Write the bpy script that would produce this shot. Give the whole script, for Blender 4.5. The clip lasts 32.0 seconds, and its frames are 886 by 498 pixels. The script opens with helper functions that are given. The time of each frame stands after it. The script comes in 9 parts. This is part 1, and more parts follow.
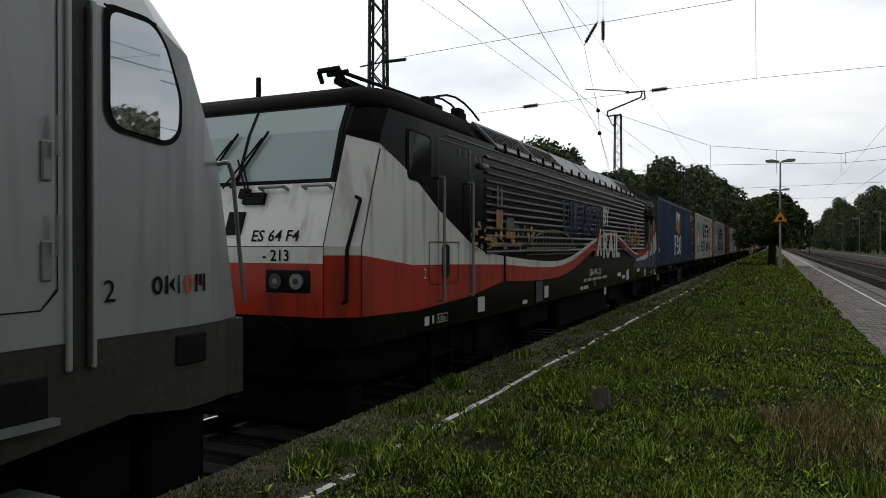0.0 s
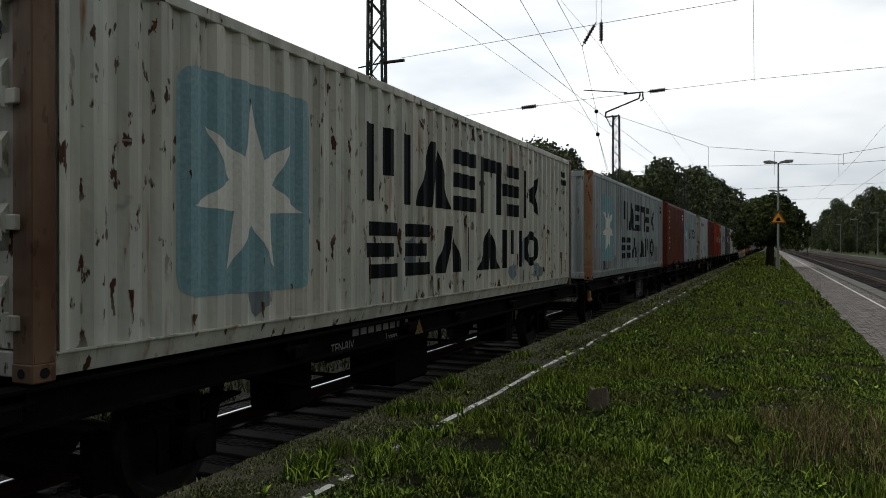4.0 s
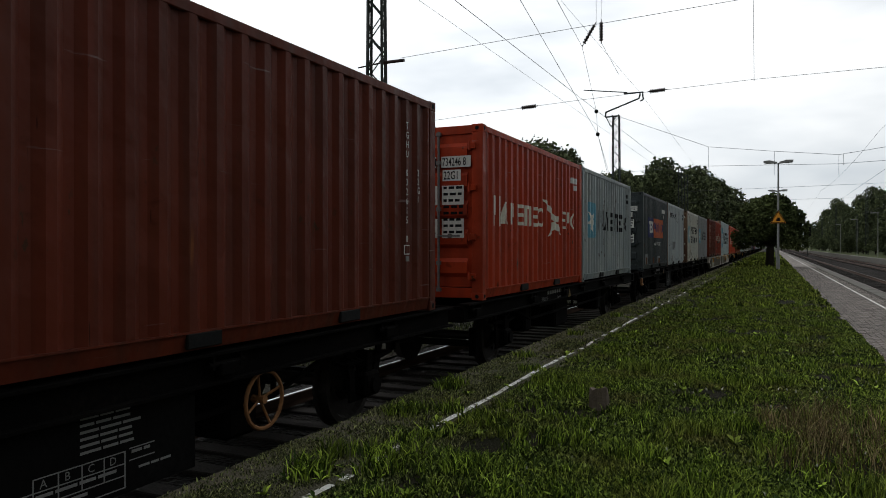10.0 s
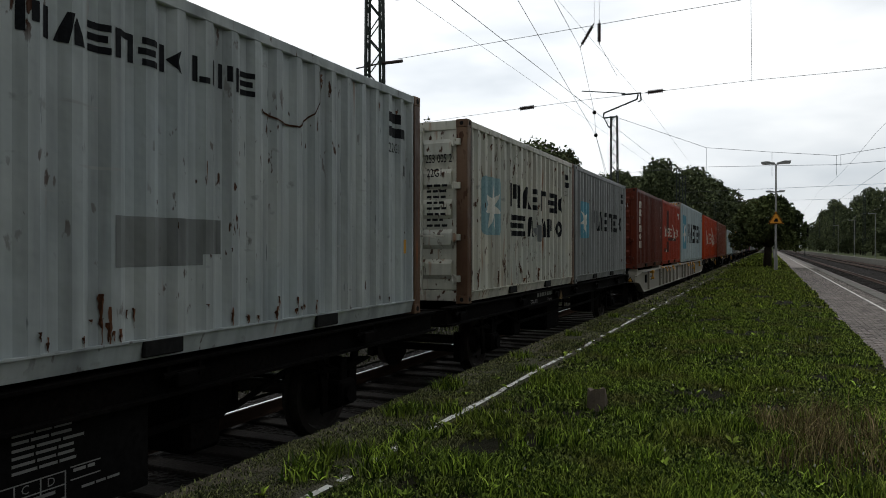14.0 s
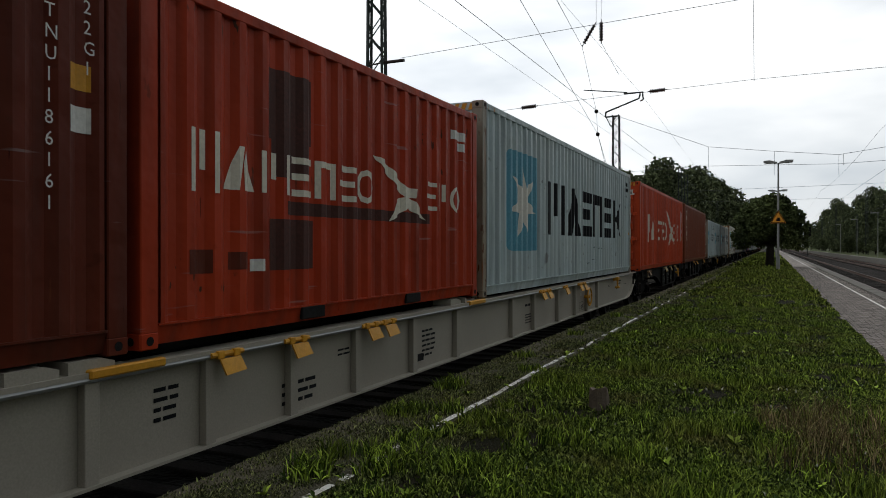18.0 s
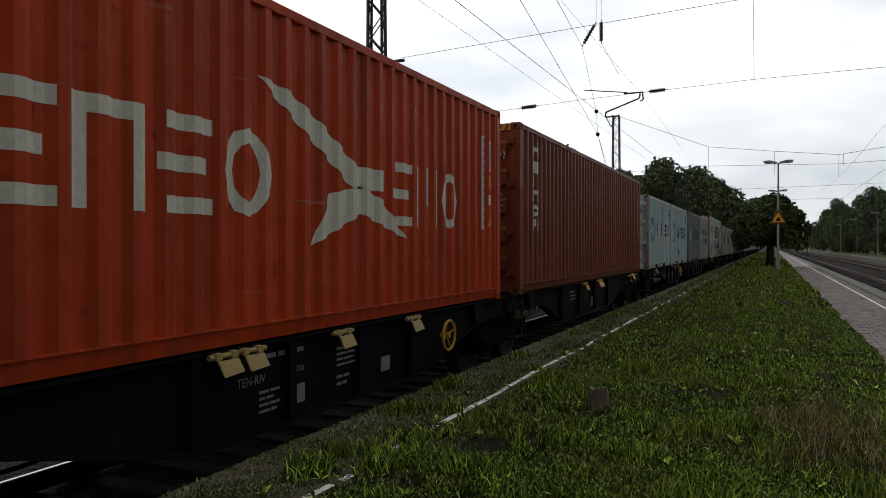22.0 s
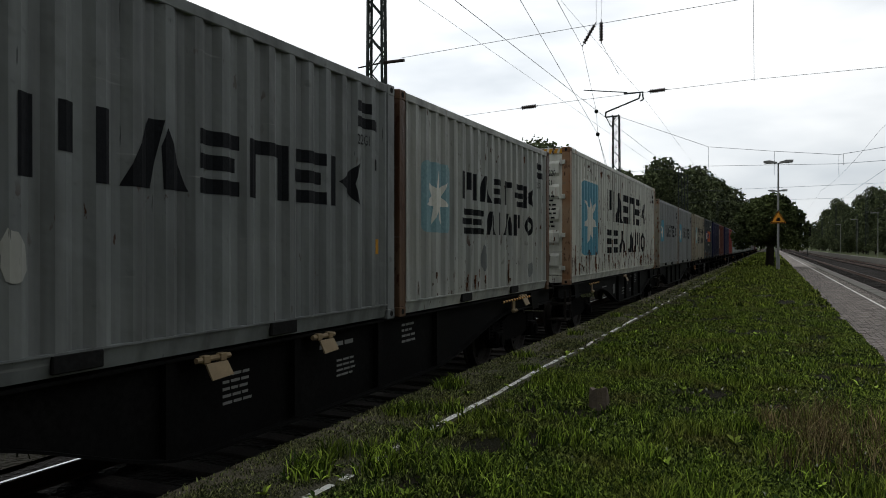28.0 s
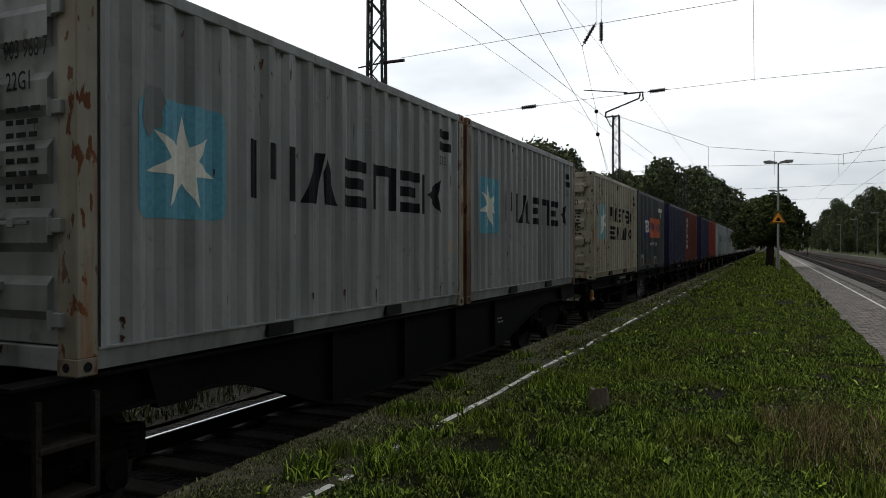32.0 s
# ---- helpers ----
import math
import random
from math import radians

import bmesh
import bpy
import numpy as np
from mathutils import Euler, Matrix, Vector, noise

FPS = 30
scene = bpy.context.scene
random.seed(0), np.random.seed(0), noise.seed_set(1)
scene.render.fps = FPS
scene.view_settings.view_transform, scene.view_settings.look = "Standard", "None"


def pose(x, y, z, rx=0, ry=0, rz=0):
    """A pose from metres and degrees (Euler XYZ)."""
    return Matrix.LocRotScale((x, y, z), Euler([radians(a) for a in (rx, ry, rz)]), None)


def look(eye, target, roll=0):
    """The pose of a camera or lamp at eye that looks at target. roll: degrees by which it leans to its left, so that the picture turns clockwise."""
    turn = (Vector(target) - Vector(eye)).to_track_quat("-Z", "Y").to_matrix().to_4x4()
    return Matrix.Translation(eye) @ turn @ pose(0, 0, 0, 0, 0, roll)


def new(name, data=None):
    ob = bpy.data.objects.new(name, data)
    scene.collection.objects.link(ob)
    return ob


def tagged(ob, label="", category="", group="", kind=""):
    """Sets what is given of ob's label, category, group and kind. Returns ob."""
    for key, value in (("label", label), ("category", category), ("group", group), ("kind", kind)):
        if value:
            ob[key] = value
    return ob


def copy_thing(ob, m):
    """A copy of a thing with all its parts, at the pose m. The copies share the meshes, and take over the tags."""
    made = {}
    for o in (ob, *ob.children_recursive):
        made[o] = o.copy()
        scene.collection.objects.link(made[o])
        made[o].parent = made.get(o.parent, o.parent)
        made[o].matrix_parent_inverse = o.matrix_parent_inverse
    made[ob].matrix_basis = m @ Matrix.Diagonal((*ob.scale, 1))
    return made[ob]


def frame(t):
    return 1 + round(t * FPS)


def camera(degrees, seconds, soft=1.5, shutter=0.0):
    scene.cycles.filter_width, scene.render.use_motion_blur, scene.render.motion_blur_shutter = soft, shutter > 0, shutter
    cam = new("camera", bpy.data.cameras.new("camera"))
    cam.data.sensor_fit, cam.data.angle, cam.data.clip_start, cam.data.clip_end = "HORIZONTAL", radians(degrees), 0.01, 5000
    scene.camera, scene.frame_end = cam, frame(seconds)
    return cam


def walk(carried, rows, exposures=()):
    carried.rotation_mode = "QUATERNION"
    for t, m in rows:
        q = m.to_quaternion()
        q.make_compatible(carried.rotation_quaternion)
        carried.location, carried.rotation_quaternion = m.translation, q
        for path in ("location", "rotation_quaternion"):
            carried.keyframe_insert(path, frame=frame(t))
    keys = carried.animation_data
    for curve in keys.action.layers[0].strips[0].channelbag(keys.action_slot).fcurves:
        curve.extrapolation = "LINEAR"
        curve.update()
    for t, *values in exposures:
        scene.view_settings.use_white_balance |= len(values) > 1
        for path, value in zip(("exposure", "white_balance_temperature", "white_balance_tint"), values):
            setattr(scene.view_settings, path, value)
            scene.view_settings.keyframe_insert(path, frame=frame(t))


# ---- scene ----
cam = camera(62.98, 32.0, soft=0.95)
EYE = (0.0, 0.0, 1.555)
TURN = radians(24.41)


def aim(left=0.0, down=0.0):
    """The camera's pose, turned by a few hundredths of a degree."""
    a = TURN + radians(left)
    return look(EYE, (-100 * math.sin(a), 100 * math.cos(a), 1.555 - 0.351 - 100 * math.tan(radians(down))))


walk(cam, [(0.0, aim(0.13, 0.07)), (1.6, aim(0.13, 0.07)), (2.0, aim(0.06, 0.03)), (2.6, aim(0.05, 0.03)), (3.0, aim()), (13.6, aim()), (14.0, aim(-0.15, -0.06)), (14.4, aim(-0.03)),
           (17.0, aim(-0.03)), (17.5, aim()), (28.6, aim()), (29.2, aim(-0.05, -0.03)), (29.6, aim(-0.09, -0.05)), (30.1, aim(-0.10, -0.05)), (30.5, aim()), (32.0, aim())],
     exposures=[(0.0, -0.75), (32.0, -0.75)])

# plan: y runs along the tracks, z = 0 is the top of the platform
TRACK_X = -5.052         # centre line of the train's track
RAIL_Z = -0.398          # top of the rails
EDGE = 3.44              # half width of the island platform

# ------------------------------------------------------------------ light
world = bpy.data.worlds.new("overcast")
scene.world = world
world.use_nodes = True
wn, wl = world.node_tree.nodes, world.node_tree.links
wn.clear()
w_out = wn.new("ShaderNodeOutputWorld")
w_bg = wn.new("ShaderNodeBackground")
w_sky = wn.new("ShaderNodeTexSky")
w_sky.sky_type = "NISHITA"
w_sky.sun_disc = False
w_sky.sun_elevation = radians(38)
w_sky.sun_rotation = radians(-45)
w_co = wn.new("ShaderNodeTexCoord")
w_map = wn.new("ShaderNodeMapping")
w_map.inputs["Scale"].default_value = (1.0, 1.0, 3.2)
w_noise = wn.new("ShaderNodeTexNoise")
w_noise.inputs["Scale"].default_value = 2.3
w_noise.inputs["Detail"].default_value = 5
w_noise.inputs["Roughness"].default_value = 0.5
w_ramp = wn.new("ShaderNodeValToRGB")
w_ramp.color_ramp.elements[0].position = 0.31
w_ramp.color_ramp.elements[0].color = (5.4, 5.95, 6.5, 1)
w_ramp.color_ramp.elements[1].position = 0.60
w_ramp.color_ramp.elements[1].color = (10.2, 10.4, 10.5, 1)
w_mix = wn.new("ShaderNodeMix")
w_mix.data_type = "RGBA"
w_mix.inputs[0].default_value = 0.94
wl.new(w_co.outputs["Generated"], w_map.inputs[0])
wl.new(w_map.outputs[0], w_noise.inputs["Vector"])
wl.new(w_noise.outputs["Fac"], w_ramp.inputs[0])
wl.new(w_sky.outputs[0], w_mix.inputs[6])
wl.new(w_ramp.outputs[0], w_mix.inputs[7])
# the cloud is brightest towards the veiled sun, behind the train
w_dot = wn.new("ShaderNodeVectorMath")
w_dot.operation = "DOT_PRODUCT"
w_dot.inputs[1].default_value = Vector((-0.62, 0.62, 0.48)).normalized()
w_glow = wn.new("ShaderNodeMapRange")
w_glow.inputs["From Min"].default_value = -0.6
w_glow.inputs["From Max"].default_value = 1.0
w_glow.inputs["To Min"].default_value = 0.32
w_glow.inputs["To Max"].default_value = 2.15
w_mul = wn.new("ShaderNodeVectorMath")
w_mul.operation = "SCALE"
wl.new(w_co.outputs["Generated"], w_dot.inputs[0])
wl.new(w_dot.outputs["Value"], w_glow.inputs["Value"])
wl.new(w_mix.outputs[2], w_mul.inputs[0])
wl.new(w_glow.outputs[0], w_mul.inputs["Scale"])
wl.new(w_mul.outputs[0], w_bg.inputs[0])
w_bg.inputs[1].default_value = 0.1
wl.new(w_bg.outputs[0], w_out.inputs[0])

sun = new("sun", bpy.data.lights.new("sun", "SUN"))
sun.data.energy = 0.8
sun.data.angle = radians(25)
sun.data.color = (1.0, 0.97, 0.93)
sun.matrix_world = look((-31, 31, 34), (0, 0, 0))

# ------------------------------------------------------------------ materials
def nodes_of(name):
    m = bpy.data.materials.new(name)
    m.use_nodes = True
    return m, m.node_tree.nodes, m.node_tree.links, m.node_tree.nodes["Principled BSDF"]


def spread(n, l, scale, by_object=True):
    """Object coordinates, shifted for each object, so that no two pieces look alike."""
    co = n.new("ShaderNodeTexCoord")
    mp = n.new("ShaderNodeMapping")
    mp.inputs["Scale"].default_value = scale
    l.new(co.outputs["Object"], mp.inputs[0])
    if by_object:
        info = n.new("ShaderNodeObjectInfo")
        mul = n.new("ShaderNodeMath")
        mul.operation = "MULTIPLY"
        mul.inputs[1].default_value = 37.0
        l.new(info.outputs["Random"], mul.inputs[0])
        l.new(mul.outputs[0], mp.inputs["Location"])
    return mp.outputs[0]


def noise_fac(n, l, vec, scale, lo, hi, detail=4):
    t = n.new("ShaderNodeTexNoise")
    t.inputs["Scale"].default_value = scale
    t.inputs["Detail"].default_value = detail
    l.new(vec, t.inputs["Vector"])
    r = n.new("ShaderNodeMapRange")
    r.inputs["From Min"].default_value = lo
    r.inputs["From Max"].default_value = hi
    l.new(t.outputs["Fac"], r.inputs["Value"])
    return r.outputs[0]


def blend(n, l, fac, a, b):
    m = n.new("ShaderNodeMix")
    m.data_type = "RGBA"
    if isinstance(fac, float):
        m.inputs[0].default_value = fac
    else:
        l.new(fac, m.inputs[0])
    for sock, v in ((m.inputs[6], a), (m.inputs[7], b)):
        if isinstance(v, tuple):
            sock.default_value = (*v, 1)
        else:
            l.new(v, sock)
    return m.outputs[2]


def times(n, l, a, b):
    m = n.new("ShaderNodeMath")
    m.operation = "MULTIPLY"
    l.new(a, m.inputs[0])
    l.new(b, m.inputs[1])
    return m.outputs[0]


def bump(n, l, bsdf, fac, strength, dist):
    b = n.new("ShaderNodeBump")
    b.inputs["Strength"].default_value = strength
    b.inputs["Distance"].default_value = dist
    l.new(fac, b.inputs["Height"])
    l.new(b.outputs[0], bsdf.inputs["Normal"])


def surface(name, a, b, scale=3.0, rough=0.6, metal=0.0, fine=30.0, relief=0.3, depth=0.004, spec=0.3, by_object=True):
    """A plain material: two tones at a large scale, grain at a fine one."""
    m, n, l, p = nodes_of(name)
    v = spread(n, l, (1, 1, 1), by_object)
    big = noise_fac(n, l, v, scale, 0.35, 0.68)
    small = noise_fac(n, l, v, fine, 0.3, 0.75)
    c = blend(n, l, big, a, b)
    c2 = blend(n, l, small, tuple(x * 0.78 for x in a), c)
    l.new(c2, p.inputs["Base Color"])
    p.inputs["Roughness"].default_value = rough
    p.inputs["Metallic"].default_value = metal
    p.inputs["Specular IOR Level"].default_value = spec
    if relief:
        bump(n, l, p, small, relief, depth)
    return m


def paint(name, col, faded, rust=0.5, rough=0.46, grime=(0.05, 0.042, 0.034)):
    """Weathered container paint: fading, vertical dirt streaks, scuffs, chips and runs of rust."""
    m, n, l, p = nodes_of(name)
    v = spread(n, l, (1, 1, 1))
    big = noise_fac(n, l, v, 0.8, 0.35, 0.68)
    c = blend(n, l, big, col, faded)
    vs = spread(n, l, (5.0, 5.0, 0.35))
    streak = noise_fac(n, l, vs, 1.0, 0.40, 0.80, 6)
    c = blend(n, l, streak, c, tuple(x * 0.45 + y * 0.35 for x, y in zip(col, grime)))
    scuff = noise_fac(n, l, spread(n, l, (2.2, 2.2, 3.0)), 2.4, 0.66, 0.74, 6)
    c = blend(n, l, scuff, c, tuple(x * 0.62 for x in faded))
    chip = noise_fac(n, l, spread(n, l, (1.0, 1.0, 0.42)), 13.0, 0.66 - 0.075 * rust, 0.69 - 0.07 * rust, 9)
    area = noise_fac(n, l, spread(n, l, (1.0, 1.0, 1.6)), 0.75, 0.60 - 0.22 * rust, 0.70 - 0.16 * rust, 3)
    c = blend(n, l, times(n, l, chip, area), c, (0.06, 0.026, 0.014) if rust < 1 else (0.115, 0.042, 0.017))
    hair = noise_fac(n, l, spread(n, l, (7.0, 7.0, 0.55)), 4.5, 0.72, 0.75, 3)
    c = blend(n, l, hair, c, tuple(x * 0.35 for x in col))
    run = noise_fac(n, l, spread(n, l, (9.0, 9.0, 0.9)), 1.0, 0.76 - 0.17 * rust, 0.90 - 0.16 * rust, 5)
    c = blend(n, l, run, c, (0.25, 0.09, 0.028))
    scrape = noise_fac(n, l, spread(n, l, (0.9, 0.9, 14.0)), 1.3, 0.70, 0.75, 4)
    c = blend(n, l, scrape, c, tuple(0.55 * x + 0.10 for x in faded))
    l.new(c, p.inputs["Base Color"])
    p.inputs["Roughness"].default_value = rough
    p.inputs["Specular IOR Level"].default_value = 0.11
    dent = noise_fac(n, l, v, 2.6, 0.2, 0.8, 3)
    bump(n, l, p, dent, 0.6, 0.035)
    return m


P_PALE = paint("pale_grey_paint", (0.285, 0.335, 0.345), (0.37, 0.40, 0.39), 0.40)
P_CREAM = paint("cream_grey_paint", (0.58, 0.56, 0.47), (0.50, 0.52, 0.47), 0.8)
P_CLEAN = paint("clean_pale_blue_grey_paint", (0.46, 0.56, 0.58), (0.52, 0.60, 0.60), 0.2)
P_DENTED = paint("dented_pale_grey_paint", (0.39, 0.44, 0.45), (0.45, 0.48, 0.47), 0.42)
P_POST = paint("rusted_post_steel", (0.085, 0.038, 0.020), (0.20, 0.13, 0.085), 0.8)
P_RUSTPOST = paint("orange_rusted_post_steel", (0.24, 0.105, 0.045), (0.33, 0.24, 0.16), 0.9)
P_STAIN = paint("rust_stained_cream_steel", (0.34, 0.32, 0.26), (0.22, 0.17, 0.12), 1.1)
P_SPOT = paint("spotted_pale_grey_paint", (0.37, 0.39, 0.37), (0.42, 0.42, 0.38), 0.45)
P_RUSTY = paint("rusty_cream_paint", (0.66, 0.66, 0.59), (0.57, 0.59, 0.54), 0.72)
P_GREY = paint("mid_grey_paint", (0.18, 0.195, 0.195), (0.23, 0.245, 0.24), 0.2)
P_SILVER = paint("silver_grey_paint", (0.25, 0.265, 0.265), (0.30, 0.31, 0.305), 0.35)
P_TAN = paint("tan_paint", (0.38, 0.34, 0.25), (0.33, 0.31, 0.25), 0.9)
P_BLUE = paint("navy_paint", (0.025, 0.060, 0.128), (0.040, 0.080, 0.150), 0.35)
P_NAVY = paint("dark_violet_blue_paint", (0.018, 0.018, 0.055), (0.025, 0.028, 0.07), 0.15)
P_SLATE = paint("slate_paint", (0.040, 0.052, 0.056), (0.058, 0.068, 0.068), 0.5)
P_BROWN = paint("oxide_brown_paint", (0.105, 0.020, 0.010), (0.135, 0.027, 0.013), 0.4)
P_BROWN2 = paint("bright_oxide_paint", (0.205, 0.052, 0.024), (0.235, 0.062, 0.029), 0.25)
P_ORANGE = paint("orange_red_paint", (0.37, 0.038, 0.011), (0.41, 0.048, 0.016), 0.3)
P_BRIGHT = paint("bright_orange_red_paint", (0.50, 0.056, 0.013), (0.53, 0.064, 0.016), 0.15)
P_TOUCH = paint("blue_grey_touch_up_paint", (0.19, 0.235, 0.255), (0.23, 0.275, 0.29), 0.2)
RUSTP = surface("rusty_orange_steel", (0.27, 0.12, 0.04), (0.16, 0.075, 0.035), 8, 0.75)
P_RED = paint("red_paint", (0.27, 0.03, 0.022), (0.25, 0.045, 0.03), 0.25)

BLACKP = surface("black_lettering", (0.008, 0.009, 0.011), (0.015, 0.017, 0.020), 2, 0.6, spec=0.08)
WHITEP = surface("white_lettering", (0.70, 0.70, 0.66), (0.60, 0.60, 0.56), 2, 0.5)
FRESH_WHITE = surface("fresh_white_lettering", (0.90, 0.90, 0.87), (0.84, 0.84, 0.80), 2, 0.45)
RUST_DARK = surface("dark_flaking_rust", (0.050, 0.022, 0.012), (0.105, 0.042, 0.018), 14, 0.8, spec=0.1)
CYANP = surface("sky_blue_panel", (0.10, 0.33, 0.45), (0.13, 0.38, 0.48), 1.5, 0.5)
STARP = surface("pale_star", (0.78, 0.77, 0.69), (0.68, 0.69, 0.63), 2, 0.5)
ORANGEP = surface("orange_panel", (0.60, 0.125, 0.03), (0.52, 0.11, 0.035), 2, 0.5)
NAVYP = surface("navy_panel", (0.018, 0.025, 0.13), (0.02, 0.03, 0.11), 2, 0.5)
AMBERP = surface("amber_sign_face", (0.85, 0.36, 0.03), (0.78, 0.32, 0.03), 4, 0.45)
YELLOWP = surface("yellow_marking", (0.62, 0.30, 0.02), (0.55, 0.25, 0.02), 4, 0.5)
GOLDP = surface("gold_lettering", (0.55, 0.42, 0.12), (0.48, 0.37, 0.12), 4, 0.5)
REDP = surface("red_flag_panel", (0.5, 0.06, 0.03), (0.42, 0.05, 0.03), 2, 0.5)
PATCHP = surface("dark_repair_patch", (0.06, 0.02, 0.014), (0.09, 0.025, 0.017), 2, 0.7)
CREAMP = surface("cream_lettering", (0.76, 0.72, 0.60), (0.66, 0.63, 0.53), 3, 0.55)
DATAP = surface("faded_data_lettering", (0.27, 0.27, 0.26), (0.16, 0.16, 0.155), 4, 0.6, spec=0.1)
# lighter, glossier copy of the loco black: the ribs' caught light is in it
RIBP = surface("loco_sheen_black", (0.010, 0.010, 0.011), (0.018, 0.018, 0.019), 2, 0.3, spec=0.35)
FLAG_BLUE = surface("flag_blue", (0.05, 0.16, 0.24), (0.10, 0.26, 0.34), 3, 0.5)
FLAG_PINK = surface("flag_dull_pink", (0.50, 0.20, 0.20), (0.42, 0.14, 0.13), 3, 0.5)
FLAG_GOLD = surface("flag_gold", (0.66, 0.27, 0.045), (0.58, 0.22, 0.04), 3, 0.5)
FADEP = surface("faded_blue_panel", (0.20, 0.36, 0.40), (0.27, 0.40, 0.42), 1.5, 0.55)

STEEL = surface("galvanised_steel", (0.36, 0.37, 0.37), (0.25, 0.25, 0.24), 5, 0.45, 0.6)
# near-black tones with hardly any gloss for frames and bogies
WAGON = surface("near_black_wagon_steel", (0.004, 0.0036, 0.0034), (0.010, 0.0085, 0.0075), 2.5, 0.85, 0.0, 25, 0.4, 0.004, 0.03)
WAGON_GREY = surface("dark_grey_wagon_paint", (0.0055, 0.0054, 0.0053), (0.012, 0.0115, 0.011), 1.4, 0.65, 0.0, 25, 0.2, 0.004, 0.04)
WAGON_LIGHT = surface("light_grey_wagon_paint", (0.36, 0.335, 0.28), (0.31, 0.285, 0.235), 1.2, 0.5, 0.0, 70, 0.05)
RUBBER = surface("black_rubber", (0.012, 0.012, 0.012), (0.02, 0.02, 0.02), 5, 0.8, spec=0.1)
WHEEL = surface("wheel_steel", (0.020, 0.016, 0.013), (0.038, 0.030, 0.025), 5, 0.7, 0.2)
RAIL_SIDE = surface("rusty_rail", (0.085, 0.045, 0.028), (0.05, 0.03, 0.022), 3, 0.8)
RAIL_TOP = surface("polished_rail", (0.46, 0.47, 0.48), (0.38, 0.39, 0.40), 3, 0.28, 1.0, 40, 0.05)
RAIL_DULL = surface("dull_rail_top", (0.20, 0.165, 0.14), (0.14, 0.11, 0.09), 3, 0.5, 0.5, 40, 0.05)
TIMBER = surface("oiled_sleeper", (0.022, 0.019, 0.017), (0.050, 0.043, 0.037), 2.5, 0.9, 0.0, 35, 0.5, 0.004, 0.08)
KERB = surface("weathered_concrete", (0.18, 0.17, 0.152), (0.105, 0.105, 0.088), 3, 0.9, 0.0, 45, 0.5, spec=0.1)
MOSSY = surface("mossy_gritty_concrete", (0.17, 0.15, 0.11), (0.08, 0.082, 0.042), 9, 0.95, 0.0, 60, 0.9, 0.012, 0.05)
def paver_material():
    m, n, l, p = nodes_of("grey_paver")
    g = n.new("ShaderNodeNewGeometry")
    i = n.new("ShaderNodeObjectInfo")
    t = n.new("ShaderNodeMath")
    t.operation = "ADD"
    l.new(g.outputs["Random Per Island"], t.inputs[0])
    l.new(i.outputs["Random"], t.inputs[1])
    w = n.new("ShaderNodeMath")
    w.operation = "FRACT"
    l.new(t.outputs[0], w.inputs[0])
    c = blend(n, l, w.outputs[0], (0.145, 0.122, 0.106), (0.46, 0.40, 0.355))
    v = spread(n, l, (1, 1, 1), False)
    c = blend(n, l, noise_fac(n, l, v, 0.7, 0.42, 0.7), c, (0.20, 0.18, 0.16))
    c = blend(n, l, noise_fac(n, l, v, 40.0, 0.35, 0.7), (0.13, 0.112, 0.10), c)
    l.new(c, p.inputs["Base Color"])
    p.inputs["Roughness"].default_value = 0.85
    p.inputs["Specular IOR Level"].default_value = 0.2
    return m


PAVER = paver_material()
def worn_line():
    m, n, l, p = nodes_of("worn_white_line")
    v = spread(n, l, (1, 1, 1), False)
    c = blend(n, l, noise_fac(n, l, v, 4.0, 0.4, 0.65), (0.78, 0.78, 0.73), (0.55, 0.54, 0.48))
    c = blend(n, l, noise_fac(n, l, v, 17.0, 0.56, 0.62, 5), c, (0.10, 0.095, 0.06))
    l.new(c, p.inputs["Base Color"])
    p.inputs["Roughness"].default_value = 0.85
    return m


WHITE_LINE = worn_line()
MAST = surface("green_grey_mast", (0.022, 0.032, 0.027), (0.045, 0.055, 0.048), 3, 0.6)
WIRE = surface("tarnished_copper_wire", (0.09, 0.095, 0.10), (0.06, 0.065, 0.07), 3, 0.6)
CERAMIC = surface("brown_insulator", (0.05, 0.035, 0.03), (0.035, 0.03, 0.03), 5, 0.35)
LAMP_POST = surface("lamp_post_grey", (0.33, 0.33, 0.32), (0.25, 0.25, 0.24), 3, 0.6)
BARK = surface("bark", (0.055, 0.045, 0.035), (0.035, 0.03, 0.024), 4, 0.9, 0.0, 25, 0.8, 0.02)
STUMP = surface("weathered_stump_wood", (0.17, 0.135, 0.105), (0.09, 0.072, 0.058), 9, 0.9, 0.0, 45, 0.7)


def glass(name, tint, rough=0.03, gloss=0.5):
    m, n, l, p = nodes_of(name)
    p.inputs["Base Color"].default_value = (*tint, 1)
    p.inputs["Roughness"].default_value = rough
    p.inputs["Specular IOR Level"].default_value = gloss
    return m


GLASS_BLACK = glass("unlit_cab_glass", (0.006, 0.006, 0.007), 0.08, 0.12)
# opaque pale tint: the sky's reflection is put into the windscreen's colour
GLASS_SKY = glass("windscreen_sky_tint", (0.34, 0.42, 0.42), 0.05)


def leaf_material(name, dark, light):
    m, n, l, p = nodes_of(name)
    g = n.new("ShaderNodeNewGeometry")
    c = blend(n, l, g.outputs["Random Per Island"], dark, light)
    v = spread(n, l, (1, 1, 1))
    big = noise_fac(n, l, v, 0.35, 0.35, 0.7)
    c = blend(n, l, big, c, tuple(x * 0.7 for x in dark))
    l.new(c, p.inputs["Base Color"])
    p.inputs["Roughness"].default_value = 0.8
    p.inputs["Specular IOR Level"].default_value = 0.05
    return m


LEAF_FAR = leaf_material("wood_leaves", (0.045, 0.059, 0.031), (0.22, 0.257, 0.123))
